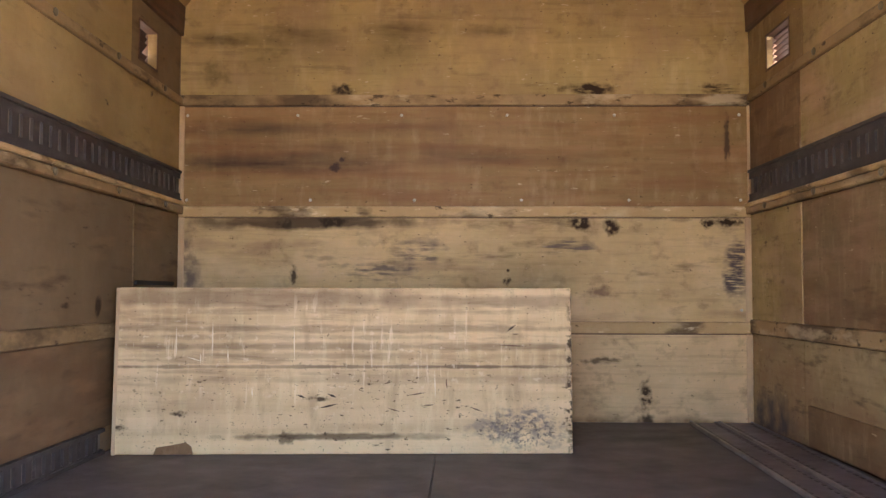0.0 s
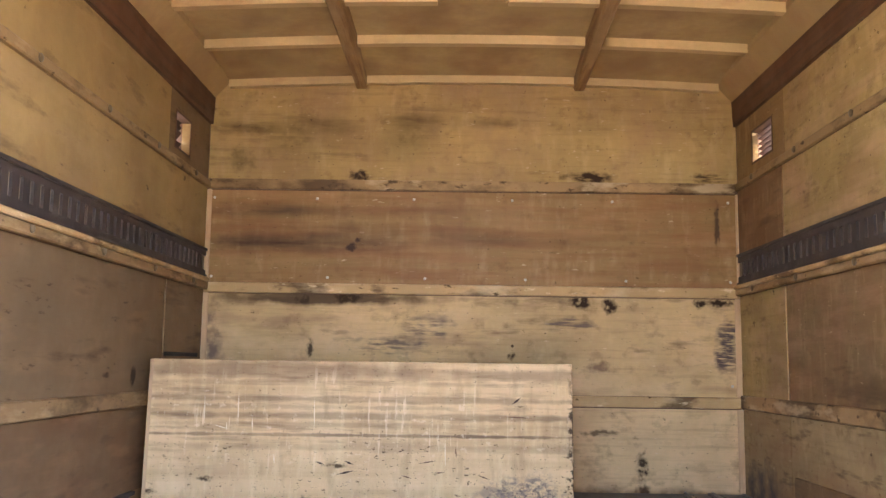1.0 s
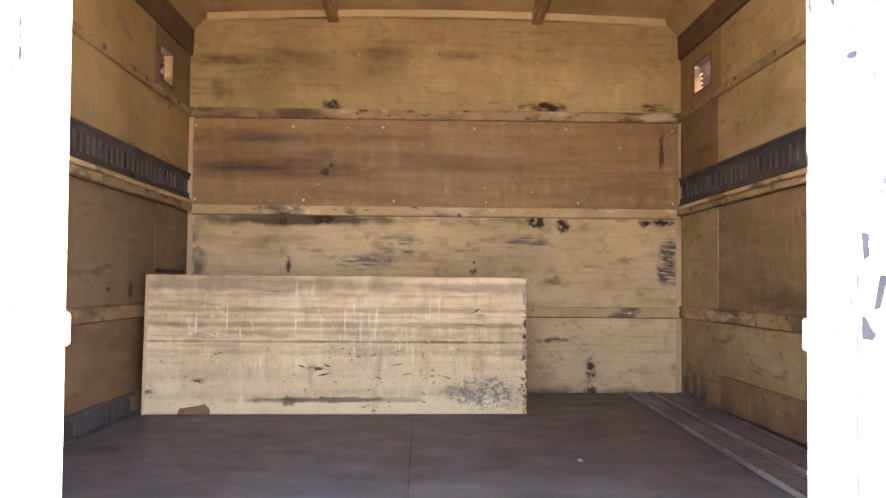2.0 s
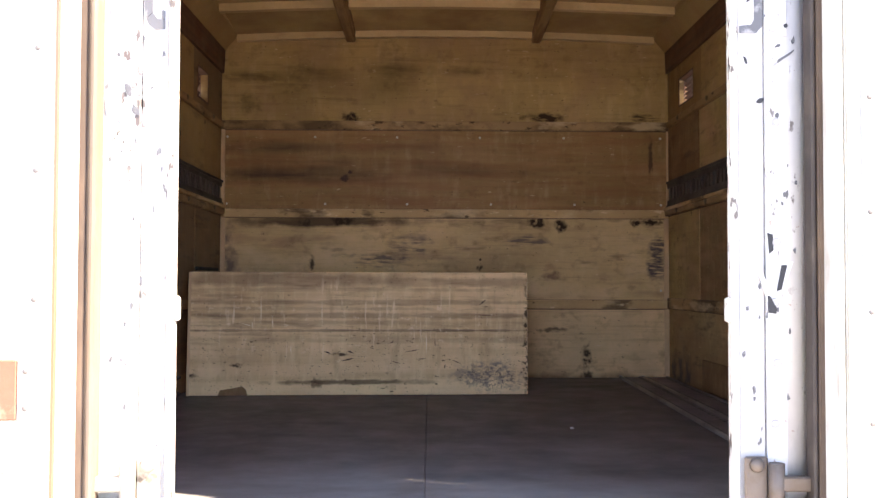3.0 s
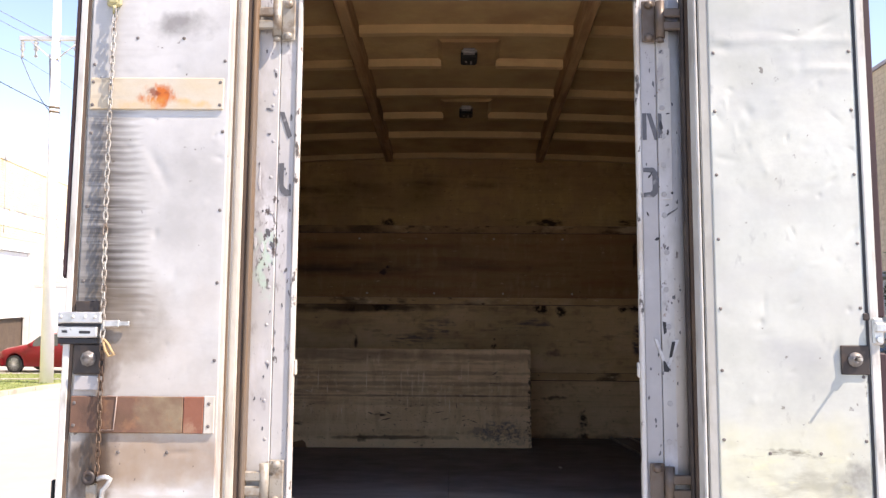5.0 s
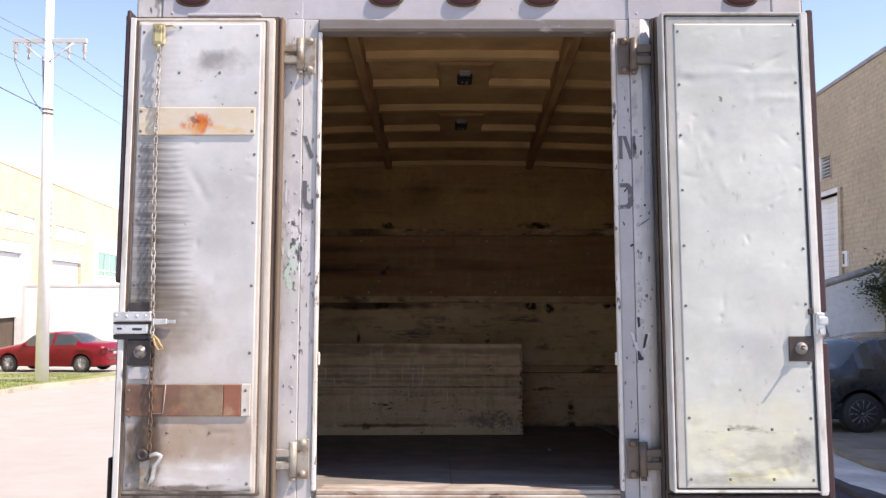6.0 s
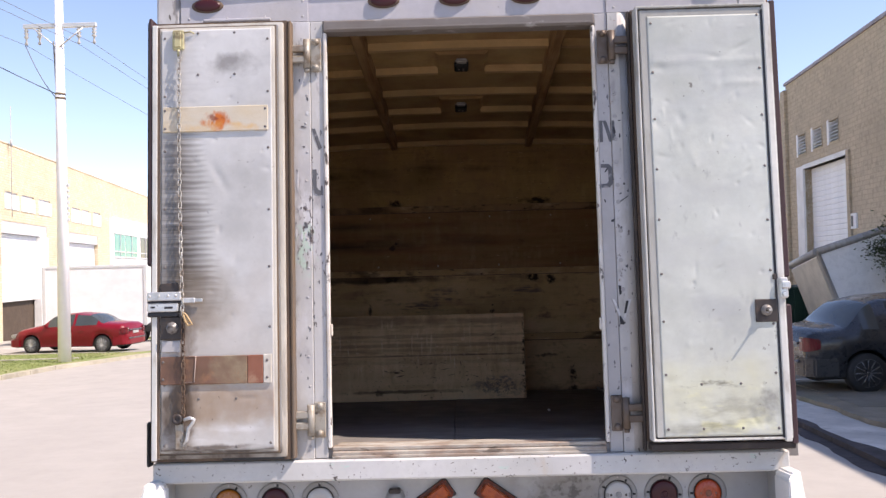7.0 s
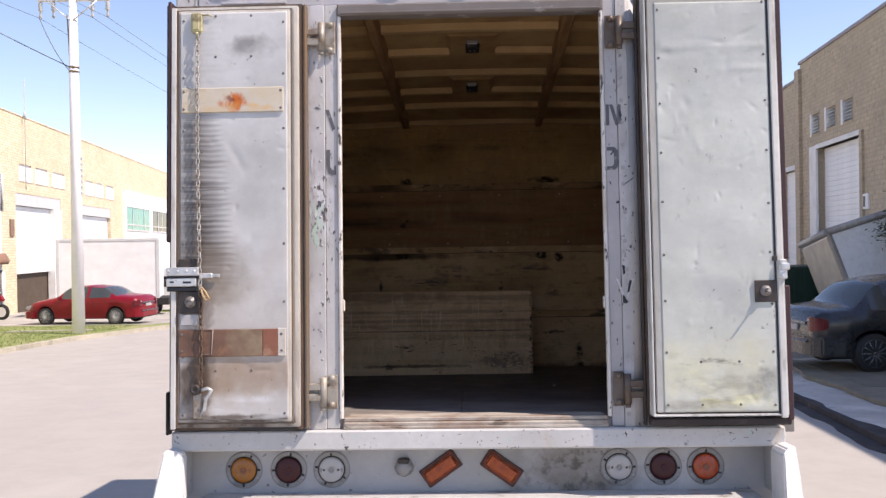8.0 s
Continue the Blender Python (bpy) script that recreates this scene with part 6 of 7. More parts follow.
soft_box(bm, (1.006, -0.122, 0.482), (1.036, -0.1135, 0.506), 0.004)
cyl(bm, (1.016, -0.114, 0.464), (1.016, -0.121, 0.464), 0.007)
part("catch", bm, galvanised, D2, "bright metal catch")
# dark piece in place of the brown shadow above the catch
bm = bmesh.new()
soft_box(bm, (0.985, -0.104, 0.512), (1.012, -0.09, 0.53), 0.002)
part("tab", bm, dark_plate, D2)

# ---- chassis, wheels and cab ----
for s in (-1, 1):
    plain("chassis_rail", (s * 0.36, 0.11, -0.34), (s * 0.44, 5.0, -0.062), black_rubber, w=0.006)


def wheel(x, y, z, r=0.42, w=0.24):
    bm = bmesh.new()
    lathe(bm, (x - w / 2, y, z), (1, 0, 0), [(0, r * 0.6), (0.0, r * 0.9), (0.03, r), (w - 0.03, r), (w, r * 0.9), (w, r * 0.6)], 32)
    tyre = part("wheel", bm, black_rubber, truck, "black truck wheel")
    bm = bmesh.new()
    lathe(bm, (x - w / 2 - 0.004, y, z), (1, 0, 0), [(0, r * 0.58), (0.06, r * 0.5), (0.08, r * 0.2), (w - 0.08, r * 0.2), (w - 0.06, r * 0.5), (w + 0.008, r * 0.58)], 24)
    part("rim", bm, grey_paint, tyre)


for x in (-0.86, 0.86):
    wheel(x, 0.95, -0.695)
    wheel(x, 4.55, -0.565)
bm = bmesh.new()
cyl(bm, (-0.86, 0.95, -0.69), (0.86, 0.95, -0.69), 0.06)
part("axle", bm, black_rubber, truck)
bm = bmesh.new()
cyl(bm, (-0.86, 4.55, -0.56), (0.86, 4.55, -0.56), 0.05)
part("axle", bm, black_rubber, truck)
bm = bmesh.new()
soft_box(bm, (-1.031, 2.815, -0.06), (1.081, 3.55, 1.6), 0.03)
part("box_nose", bm, header_paint, truck, "plain white closed nose of the box")
for s in (-1, 1):
    y0, y1, z0, z1 = HOLES[s]
    bm = bmesh.new()
    for lo, hi, p, q in ((0.05 if s < 0 else 0.105, y0 - 0.08, -0.06, 1.55), (y1 + 0.08, 2.813, -0.06, 1.55), (y0 - 0.08, y1 + 0.08, -0.06, z0 - 0.03), (y0 - 0.08, y1 + 0.08, z1 + 0.05, 1.55)):
        box(bm, (s * (1.028 if s < 0 else 1.078), lo, p), (s * (1.031 if s < 0 else 1.081), hi, q))
    if s > 0:
        box(bm, (1.03, 0.1, -0.06), (1.081, 0.104, 1.55))
    part("side_skin", bm, white_paint, truck, "riveted white side sheet")
bm = bmesh.new()
prism(bm, [(3.6, -0.36), (3.6, 0.85), (3.7, 0.93), (4.35, 0.92), (4.8, 0.25), (5.45, 0.12), (5.55, 0.0), (5.55, -0.45), (5.0, -0.45), (4.98, -0.2), (4.8, -0.08), (4.3, -0.08), (4.1, -0.2), (4.06, -0.36)], 0, -0.93, 0.93)
bmesh.ops.bevel(bm, geom=bm.edges[:], offset=0.04, segments=2, affect="EDGES", clamp_overlap=True)
part("cab", bm, header_paint, truck, "plain white truck cab")

# ---- street ----
FLAT = Matrix()


def gz(y):
    return -FALL * y


def sheet(name, pts, lift, thick, m, label, category, kind="structure"):
    """A slab over the falling street with the plan outline pts."""
    bm = bmesh.new()
    top = [bm.verts.new((x, y, gz(y) + lift)) for x, y in pts]
    low = [bm.verts.new((x, y, gz(y) + lift - thick)) for x, y in pts]
    bm.faces.new(top)
    bm.faces.new(low[::-1])
    for i in range(len(pts)):
        j = (i + 1) % len(pts)
        bm.faces.new((top[j], top[i], low[i], low[j]))
    bmesh.ops.recalc_face_normals(bm, faces=bm.faces[:])
    return solid(name, bm, m, label, category, FLAT, kind=kind)


bm = bmesh.new()
cells = [[bm.verts.new((x, y, gz(y))) for x in (-400, -60, -12, 0, 8, 60, 400)] for y in (-400, -60, 0, 20, 60, 400)]
for a, b in zip(cells, cells[1:]):
    for i in range(6):
        bm.faces.new((a[i], a[i + 1], b[i + 1], b[i]))
solid("ground", bm, road_mat, "pale sun-bleached concrete road", "road", FLAT, kind="structure")
LK = [(-10.2, -60), (-10.35, 16), (-10.5, 20.5), (-9.7, 26), (-8.6, 32), (-7.5, 40)]
sheet("lawn_left", [(-70, -60)] + [(x - 0.16, y) for x, y in LK] + [(-70, 42)], 0.10, 0.3, lawn_mat, "sunlit mown lawn beside the road", "lawn")
for k, ((xa, ya), (xb, yb)) in enumerate(zip(LK, LK[1:])):
    n = max(1, int((yb - ya) / 1.5))
    for i in range(n):
        u, v = i / n, (i + 1) / n
        x0, y0, x1, y1 = xa + (xb - xa) * u, ya + (yb - ya) * u, xa + (xb - xa) * v, ya + (yb - ya) * v
        if y1 > 10:
            ob = sheet("kerb", [(x0, y0 + 0.012), (x1, y1 - 0.012), (x1 - 0.15, y1 - 0.012), (x0 - 0.15, y0 + 0.012)], 0.105, 0.3, kerb_mat, "pale concrete kerb stone edging the lawn", "kerb")
            ob["group"] = "kerb stones on the far side"
sheet("path_left", [(-13.6, 23.2), (-11.2, 23.5), (-11.2, 23.75), (-13.6, 23.45)], 0.125, 0.05, paving_mat, "narrow pale path across the lawn", "path")
sheet("drive_left", [(-60, 28.2), (-10.6, 26.3), (-9.0, 30.0), (-8.2, 34), (-60, 60)], 0.112, 0.02, paving_mat, "pale concrete yard before warehouses", "yard")


def right_x(a, y):
    return a + 0.08 * (y + 3.1)


def wavy(a, y, k):
    """An edge along the pavement that wanders a little."""
    return right_x(a + 0.06 * math.sin(1.1 * y + k) + 0.045 * math.sin(2.9 * y + 2 * k) + 0.02 * math.sin(7.3 * y + k), y)


verge_soil = surface("bare_verge_soil", (0.25, 0.215, 0.165), 0.9, layers=(((0.16, 0.155, 0.09), 0.7, 0.8, ALL, 0.45, 0.65, None), ((0.33, 0.285, 0.23), 0.5, 3, (1, 0.5, 1), 0.55, 0.7, None)), bump=((30, ALL, 0.6),))
steps = [-12 + 0.3 * i for i in range(110)]
sheet("lawn_right", [(right_x(3.8, -30), -30), (right_x(40, -30), -30), (right_x(40, 80), 80), (right_x(3.8, 80), 80)] + [(wavy(3.80, y, 0.6), y) for y in steps[::-1]], 0.12, 0.3, verge_soil, "worn soil verge beside the pavement", "verge")
# darker than the far yard's concrete: building shade is put into its colour
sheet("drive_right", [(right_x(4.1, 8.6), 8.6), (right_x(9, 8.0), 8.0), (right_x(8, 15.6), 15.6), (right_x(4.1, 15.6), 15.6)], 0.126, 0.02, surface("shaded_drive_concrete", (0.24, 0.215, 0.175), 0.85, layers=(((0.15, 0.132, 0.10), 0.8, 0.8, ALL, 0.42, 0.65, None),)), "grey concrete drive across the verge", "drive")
sheet("drive_edge", [(5.15, 11.95), (5.85, 12.1), (5.95, 12.35), (5.3, 12.2)], 0.132, 0.02, paving_mat, "pale patch on the drive", "drive")
for i in range(18):
    y0 = -11.0 + i * 2.4
    ob = sheet("paving_slab", [(right_x(3.16, y0 + 0.004), y0 + 0.004), (right_x(3.16, y0 + 2.396), y0 + 2.396), (right_x(3.98, y0 + 2.396), y0 + 2.396), (right_x(3.98, y0 + 0.004), y0 + 0.004)], 0.06, 0.3, shade_paving, "grey concrete pavement slab with dirty edge", "pavement")
    ob["group"] = "pavement slabs"
    ys = [y0 + 0.3 * k for k in range(9)]
    ob = sheet("kerb", [(right_x(3.09, y), y) for y in ys] + [(wavy(3.22, y, 2.0), y) for y in ys[::-1]], 0.064, 0.3, gutter_mat, "dark dirty kerb stone beside the pavement", "kerb")
    ob["group"] = "kerb stones on the near side"
    ob = sheet("gutter", [(wavy(2.97, y, 4.0), y) for y in ys] + [(right_x(3.088, y), y) for y in ys[::-1]], 0.006, 0.03, gutter_mat, "dark dirty gutter strip along the kerb", "gutter")
    ob["group"] = "gutter strips"

# grass along the lawn
rg = random.Random(4)
verts, faces = [], []
for _ in range(9000):
    y = rg.uniform(12, 27)
    x = -10.7 - abs(rg.gauss(0, 2.6))
    z = gz(y) + 0.1
    h, a, w = rg.uniform(0.02, 0.05), rg.uniform(0, 6.28), 0.01
    i = len(verts)
    verts += [(x - w * math.cos(a), y - w * math.sin(a), z), (x + w * math.cos(a), y + w * math.sin(a), z), (x + rg.uniform(-.03, .03), y + rg.uniform(-.03, .03), z + h)]
    faces.append((i, i + 1, i + 2))
me = bpy.data.meshes.new("grass")
me.from_pydata(verts, [], faces)
me.materials.append(grass_mat)
tagged(new("grass", me), "short green grass blades on lawn", "grass", kind="stuff")

# ---- warehouses ----
def brick_mat(name, a, b, mortar, scale):
    m = bpy.data.materials.new(name)
    m.use_nodes = True
    nt = m.node_tree
    bs = nt.nodes["Principled BSDF"]
    vec = nt.nodes.new("ShaderNodeTexCoord").outputs["Object"]
    mp = nt.nodes.new("ShaderNodeMapping")
    mp.inputs["Rotation"].default_value = (radians(90), 0, radians(90))
    swz = nt.nodes.new("ShaderNodeSeparateXYZ")
    cmb = nt.nodes.new("ShaderNodeCombineXYZ")
    link(nt, vec, swz.inputs[0])
    link(nt, swz.outputs[1], cmb.inputs[0])
    link(nt, swz.outputs[2], cmb.inputs[1])
    br = nt.nodes.new("ShaderNodeTexBrick")
    br.inputs["Color1"].default_value, br.inputs["Color2"].default_value, br.inputs["Mortar"].default_value = (*a, 1), (*b, 1), (*mortar, 1)
    br.inputs["Scale"].default_value, br.inputs["Mortar Size"].default_value = scale, 0.012
    br.inputs["Brick Width"].default_value, br.inputs["Row Height"].default_value = 0.34, 0.115
    br.offset_frequency, br.squash, br.squash_frequency = 2, 0.7, 3
    wav = nt.nodes.new("ShaderNodeVectorMath")
    wav.operation = "MULTIPLY_ADD"
    wob = nt.nodes.new("ShaderNodeTexNoise")
    wob.inputs["Scale"].default_value = 1.7
    link(nt, vec, wob.inputs["Vector"])
    link(nt, wob.outputs["Color"], wav.inputs[0])
    wav.inputs[1].default_value = (0.10, 0.035, 0)
    link(nt, cmb.outputs[0], wav.inputs[2])
    link(nt, wav.outputs[0], br.inputs["Vector"])
    col = node_mix(nt, node_range(nt, node_noise(nt, vec, 0.6, seed=2.0), 0.4, 0.7, 0, 0.5), br.outputs["Color"], tuple(c * 0.75 for c in a))
    col = node_mix(nt, node_range(nt, node_noise(nt, vec, 7, seed=4.0), 0.52, 0.66, 0, 0.75), col, tuple(c * 0.62 for c in b))
    link(nt, col, bs.inputs["Base Color"])
    bs.inputs["Roughness"].default_value = 0.9
    bn = nt.nodes.new("ShaderNodeBump")
    bn.inputs["Strength"].default_value, bn.inputs["Distance"].default_value = 0.5, 0.02
    link(nt, br.outputs["Fac"], bn.inputs["Height"])
    bn.invert = True
    link(nt, bn.outputs[0], bs.inputs["Normal"])
    return m


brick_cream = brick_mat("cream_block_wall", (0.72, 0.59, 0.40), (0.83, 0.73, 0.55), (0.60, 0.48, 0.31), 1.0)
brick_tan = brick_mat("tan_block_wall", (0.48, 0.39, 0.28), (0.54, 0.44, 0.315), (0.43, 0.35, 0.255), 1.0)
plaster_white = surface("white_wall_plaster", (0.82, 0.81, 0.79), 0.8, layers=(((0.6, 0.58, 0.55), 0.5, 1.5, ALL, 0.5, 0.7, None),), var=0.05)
roller_white = surface("white_roller_slats", (0.86, 0.86, 0.87), 0.5, var=0.05)
# this grey holds the shade under lintels, on door heads and vent tops
recess_shade_grey = surface("grey_of_recess_shade", (0.62, 0.61, 0.62), 0.5, var=0.05)
dark_inside = surface("dim_brown_interior", (0.10, 0.07, 0.05), 0.8)
teal_glass = surface("teal_window_glass", (0.07, 0.36, 0.31), 0.06, spec=0.7, var=0.1, bump=())
dark_glass = surface("dark_window_glass", (0.02, 0.022, 0.024), 0.05, spec=0.7, var=0.1, bump=())
alloy = surface("pale_alloy_frame", (0.66, 0.66, 0.66), 0.4, 0.3, var=0.05)
LEFT = Matrix.Translation((-15, -3.1, 0)) @ pose(0, 0, 0, 0, 0, 7.5)
RIGHT = Matrix.Translation((8, -3.1, 0)) @ pose(0, 0, 0, 0, 0, -4.6)


def facade(openings, s0, s1, z0, z1, depth, face=0.0, back=-1):
    """A wall in the plane x = face along y, with square openings cut right through."""
    ss = sorted({s0, s1, *[v for o in openings for v in o[:2]]})
    zs = sorted({z0, z1, *[v for o in openings for v in o[2:]]})
    bm = bmesh.new()
    for a, b in zip(ss, ss[1:]):
        for p, q in zip(zs, zs[1:]):
            c, d = (a + b) / 2, (p + q) / 2
            if not any(o[0] < c < o[1] and o[2] < d < o[3] for o in openings):
                box(bm, (face, a, p), (face + back * depth, b, q))
    bmesh.ops.remove_doubles(bm, verts=bm.verts[:], dist=0.0005)
    return bm


def bpart(name, a, b, m, parent, label=""):
    bm = bmesh.new()
    box(bm, a, b)
    return part(name, bm, m, parent, label)


def roller(parent, s0, s1, z0, z1, x, out, label):
    n = int((z1 - z0) / 0.14)
    h = (z1 - z0) / n
    door = bpart("roller_door", (x - out * 0.03, s0, z0), (x - out * 0.05, s1, z1), roller_white, parent, label)
    bm = bmesh.new()
    prism(bm, [(0, 0), (out * 0.014, 0.02), (out * 0.014, h - 0.03), (0, h), (-out * 0.029, h), (-out * 0.029, 0)], 1, s0, s1)
    me = bpy.data.meshes.new("slat")
    bm.to_mesh(me)
    bm.free()
    me.materials.append(roller_white)
    for i in range(n):
        same_part("slat", me, door, Matrix.Translation((x, 0, z0 + h * i)))
    return door


house = thing("warehouse", "sunlit cream block warehouse with white doors and windows", "warehouse", LEFT)
vents_l = [(41.3, 42.9, 5.0, 5.68), (43.5, 45.2, 5.0, 5.68), (46.0, 47.8, 5.0, 5.68), (51.7, 53.3, 4.92, 5.66), (53.8, 55.4, 4.92, 5.66), (56.3, 57.9, 4.92, 5.66)]
doors_l = [(40.75, 47.2, -3, 4.32), (51.1, 57.2, -3, 4.2)]
part("wall", facade(vents_l + doors_l, 10, 110, -5, 7.85, 0.4), brick_cream, house)
bpart("parapet_cap", (0.03, 10, 7.852), (-0.46, 110, 7.90), brick_cream, house)
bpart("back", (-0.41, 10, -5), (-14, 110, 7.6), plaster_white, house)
for i, (a, b, p, q) in enumerate(vents_l):
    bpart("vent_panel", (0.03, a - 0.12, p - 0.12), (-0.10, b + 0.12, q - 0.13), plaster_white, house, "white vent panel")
    # band for the thin shadow along the vent's top
    bpart("vent_slot", (-0.06, a, q - 0.13), (-0.3, b, q), recess_shade_grey, house)
for a, b, p, q in doors_l:
    bpart("door_head", (-0.02, a, q - 0.55), (-0.3, b, q - 0.001), recess_shade_grey, house, "door head box with recess shade in its grey")
roller(house, 40.9, 47.0, 0.62, 3.75, -0.2, 1, "half-open white roller door")
roller(house, 51.2, 57.1, -2.8, 3.63, -0.2, 1, "closed white roller door")
# flat sheet across the opening; darkness of the inside is its colour
bpart("interior", (-0.36, 40.8, -2.8), (-0.40, 47.1, 0.62), dark_inside, house)
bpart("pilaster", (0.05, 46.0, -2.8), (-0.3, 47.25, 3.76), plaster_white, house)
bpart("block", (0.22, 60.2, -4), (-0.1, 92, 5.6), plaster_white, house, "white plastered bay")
for i, (a, b) in enumerate(((60.6, 63.6), (63.75, 67.4), (68.6, 72.0), (72.2, 75.6))):
    w = bpart("window", (0.235, a, 3.0), (0.15, b, 4.5), teal_glass if i < 2 else dark_glass, house, "teal glazed window")
    for nm, p, q in (("frame", 2.9, 3.0), ("frame", 4.5, 4.6)):
        bpart(nm, (0.27, a - 0.1, p), (0.2, b + 0.1, q), alloy, w)
    bpart("mullion", (0.275, (a + b) / 2 - 0.05, 3.0), (0.236, (a + b) / 2 + 0.05, 4.5), alloy, w)
    bpart("mullion", (0.274, a, 3.28), (0.236, b, 3.36), alloy, w)
# white entry at the near end
bm = bmesh.new()
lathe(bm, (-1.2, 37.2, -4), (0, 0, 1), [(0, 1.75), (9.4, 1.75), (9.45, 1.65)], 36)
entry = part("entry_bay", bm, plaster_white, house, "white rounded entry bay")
bm = bmesh.new()
lathe(bm, (-1.2, 37.2, 3.4), (0, 0, 1), [(0, 1.78), (1.5, 1.78)], 36)
part("curved_window", bm, dark_glass, entry)
for k in range(8):
    a = radians(-60 + k * 20)
    bm = bmesh.new()
    cyl(bm, (-1.2 + 1.8 * math.cos(a), 37.2 + 1.8 * math.sin(a), 3.35), (-1.2 + 1.8 * math.cos(a), 37.2 + 1.8 * math.sin(a), 4.95), 0.05, n=6)
    part("window_bar", bm, alloy, entry)
for z0, z1 in ((-1.2, 0.9),):
    bm = bmesh.new()
    lathe(bm, (-1.2, 37.2, z0), (0, 0, 1), [(0, 1.77), (z1 - z0, 1.77)], 36)
    part("entry_glass", bm, dark_glass, entry, "glazed entry")
    for k in range(6):
        a = radians(-50 + k * 20)
        bm = bmesh.new()
        cyl(bm, (-1.2 + 1.8 * math.cos(a), 37.2 + 1.8 * math.sin(a), z0), (-1.2 + 1.8 * math.cos(a), 37.2 + 1.8 * math.sin(a), z1), 0.08, n=6)
        part("entry_post", bm, plaster_white, entry)
bm = bmesh.new()
lathe(bm, (-1.2, 37.2, 1.15), (0, 0, 1), [(0, 2.0), (0.15, 2.05), (0.45, 1.9)], 36)
part("canopy", bm, surface("brown_canopy_paint", (0.30, 0.17, 0.11), 0.6), entry, "brown door canopy")
bpart("plaque", (0.06, 39.95, 2.35), (0.0, 40.4, 3.1), surface("brown_plaque", (0.28, 0.17, 0.12), 0.6), house, "small brown plaque")
mast = thing("roof_mast", "thin pale antenna mast fixed on warehouse wall", "antenna", LEFT)
bm = bmesh.new()
cyl(bm, (0.15, 41.7, 4.5), (0.15, 41.7, 9.6), 0.018, n=6)
cyl(bm, (0.15, 41.7, 7.75), (0.15, 41.7, 8.05), 0.06, n=8)
part("rod", bm, grey_paint, mast)

shed = thing("warehouse", "shaded tan block warehouse with white roller door", "warehouse", RIGHT)
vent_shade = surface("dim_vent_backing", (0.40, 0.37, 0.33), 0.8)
vents_r = [(26.5, 27.45, 4.72, 5.38), (25.05, 26.05, 4.72, 5.38), (23.7, 24.65, 4.72, 5.38)]
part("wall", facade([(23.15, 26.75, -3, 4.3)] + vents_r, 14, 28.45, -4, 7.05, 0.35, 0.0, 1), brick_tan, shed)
# unseen near stretch, added to cast shade on pavement and car; height fitted
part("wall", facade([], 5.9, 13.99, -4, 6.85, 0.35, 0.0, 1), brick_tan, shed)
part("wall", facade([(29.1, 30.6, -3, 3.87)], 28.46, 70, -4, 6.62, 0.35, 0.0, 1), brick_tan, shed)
cap_grey = surface("weathered_cap_mortar", (0.36, 0.335, 0.36), 0.85, layers=(((0.24, 0.22, 0.23), 0.6, 2, ALL, 0.5, 0.68, None),))
bpart("parapet_cap", (-0.05, 14, 7.052), (0.4, 28.5, 7.14), cap_grey, shed)
bpart("parapet_cap", (-0.05, 28.76, 6.622), (0.4, 70, 6.70), cap_grey, shed)
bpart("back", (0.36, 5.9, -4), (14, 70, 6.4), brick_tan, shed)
bpart("pier", (-0.10, 28.3, -4), (0.1, 28.75, 6.9), brick_tan, shed)
for a, b, p, q in vents_r:
    v = bpart("vent_back", (0.3, a, p), (0.34, b, q), vent_shade, shed)
    for lo, hi, r, t, m in ((a, a + 0.05, p, q, brick_tan), (b - 0.16, b, p, q, plaster_white), (a + 0.05, b - 0.16, p, p + 0.05, brick_tan), (a + 0.05, b - 0.16, q - 0.05, q, brick_tan)):
        bpart("vent_frame", (-0.015, lo, r), (0.299, hi, t), m, v)
    for k in range(6):
        z = p + 0.1 + k * 0.09
        bm = bmesh.new()
        prism(bm, [(0.0, z), (0.01, z + 0.015), (0.12, z + 0.075), (0.12, z + 0.06)], 1, a + 0.05, b - 0.16)
        part("vent_slat", bm, roller_white, v)
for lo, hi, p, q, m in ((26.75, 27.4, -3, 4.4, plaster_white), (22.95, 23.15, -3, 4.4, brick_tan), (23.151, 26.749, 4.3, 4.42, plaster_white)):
    bpart("door_surround", (-0.06, lo, p), (0.2, hi, q), m, shed)
roller(shed, 23.15, 26.75, -2.5, 4.3, 0.2, -1, "closed white roller door")
roller(shed, 29.1, 30.6, -2.5, 3.87, 0.15, -1, "closed white side door")
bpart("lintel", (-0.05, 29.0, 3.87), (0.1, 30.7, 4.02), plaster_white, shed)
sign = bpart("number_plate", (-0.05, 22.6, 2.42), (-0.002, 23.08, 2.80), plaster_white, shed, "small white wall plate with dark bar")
bpart("bar", (-0.056, 22.78, 2.48), (-0.0505, 22.9, 2.74), black_mark, sign)


# ---- cars ----
def ramp_of(pts, x):
    for (xa, va), (xb, vb) in zip(pts, pts[1:]):
        if x <= xb:
            u = (x - xa) / (xb - xa)
            u = u * u * (3 - 2 * u) if abs(vb - va) > 0.2 else u
            return va + (vb - va) * u
    return pts[-1][1]


TOP = [(0, 0.62), (0.04, 0.93), (0.16, 1.02), (0.78, 1.06), (1.5, 1.36), (2.1, 1.41), (2.75, 1.36), (3.42, 1.0), (4.15, 0.86), (4.45, 0.76), (4.6, 0.55)]
TOP_SHORT = [(0, 0.62), (0.04, 0.93), (0.16, 1.0), (0.55, 1.04), (1.08, 1.41), (1.5, 1.49), (1.95, 1.51), (2.6, 1.44), (3.42, 1.0), (4.15, 0.86), (4.45, 0.76), (4.6, 0.55)]
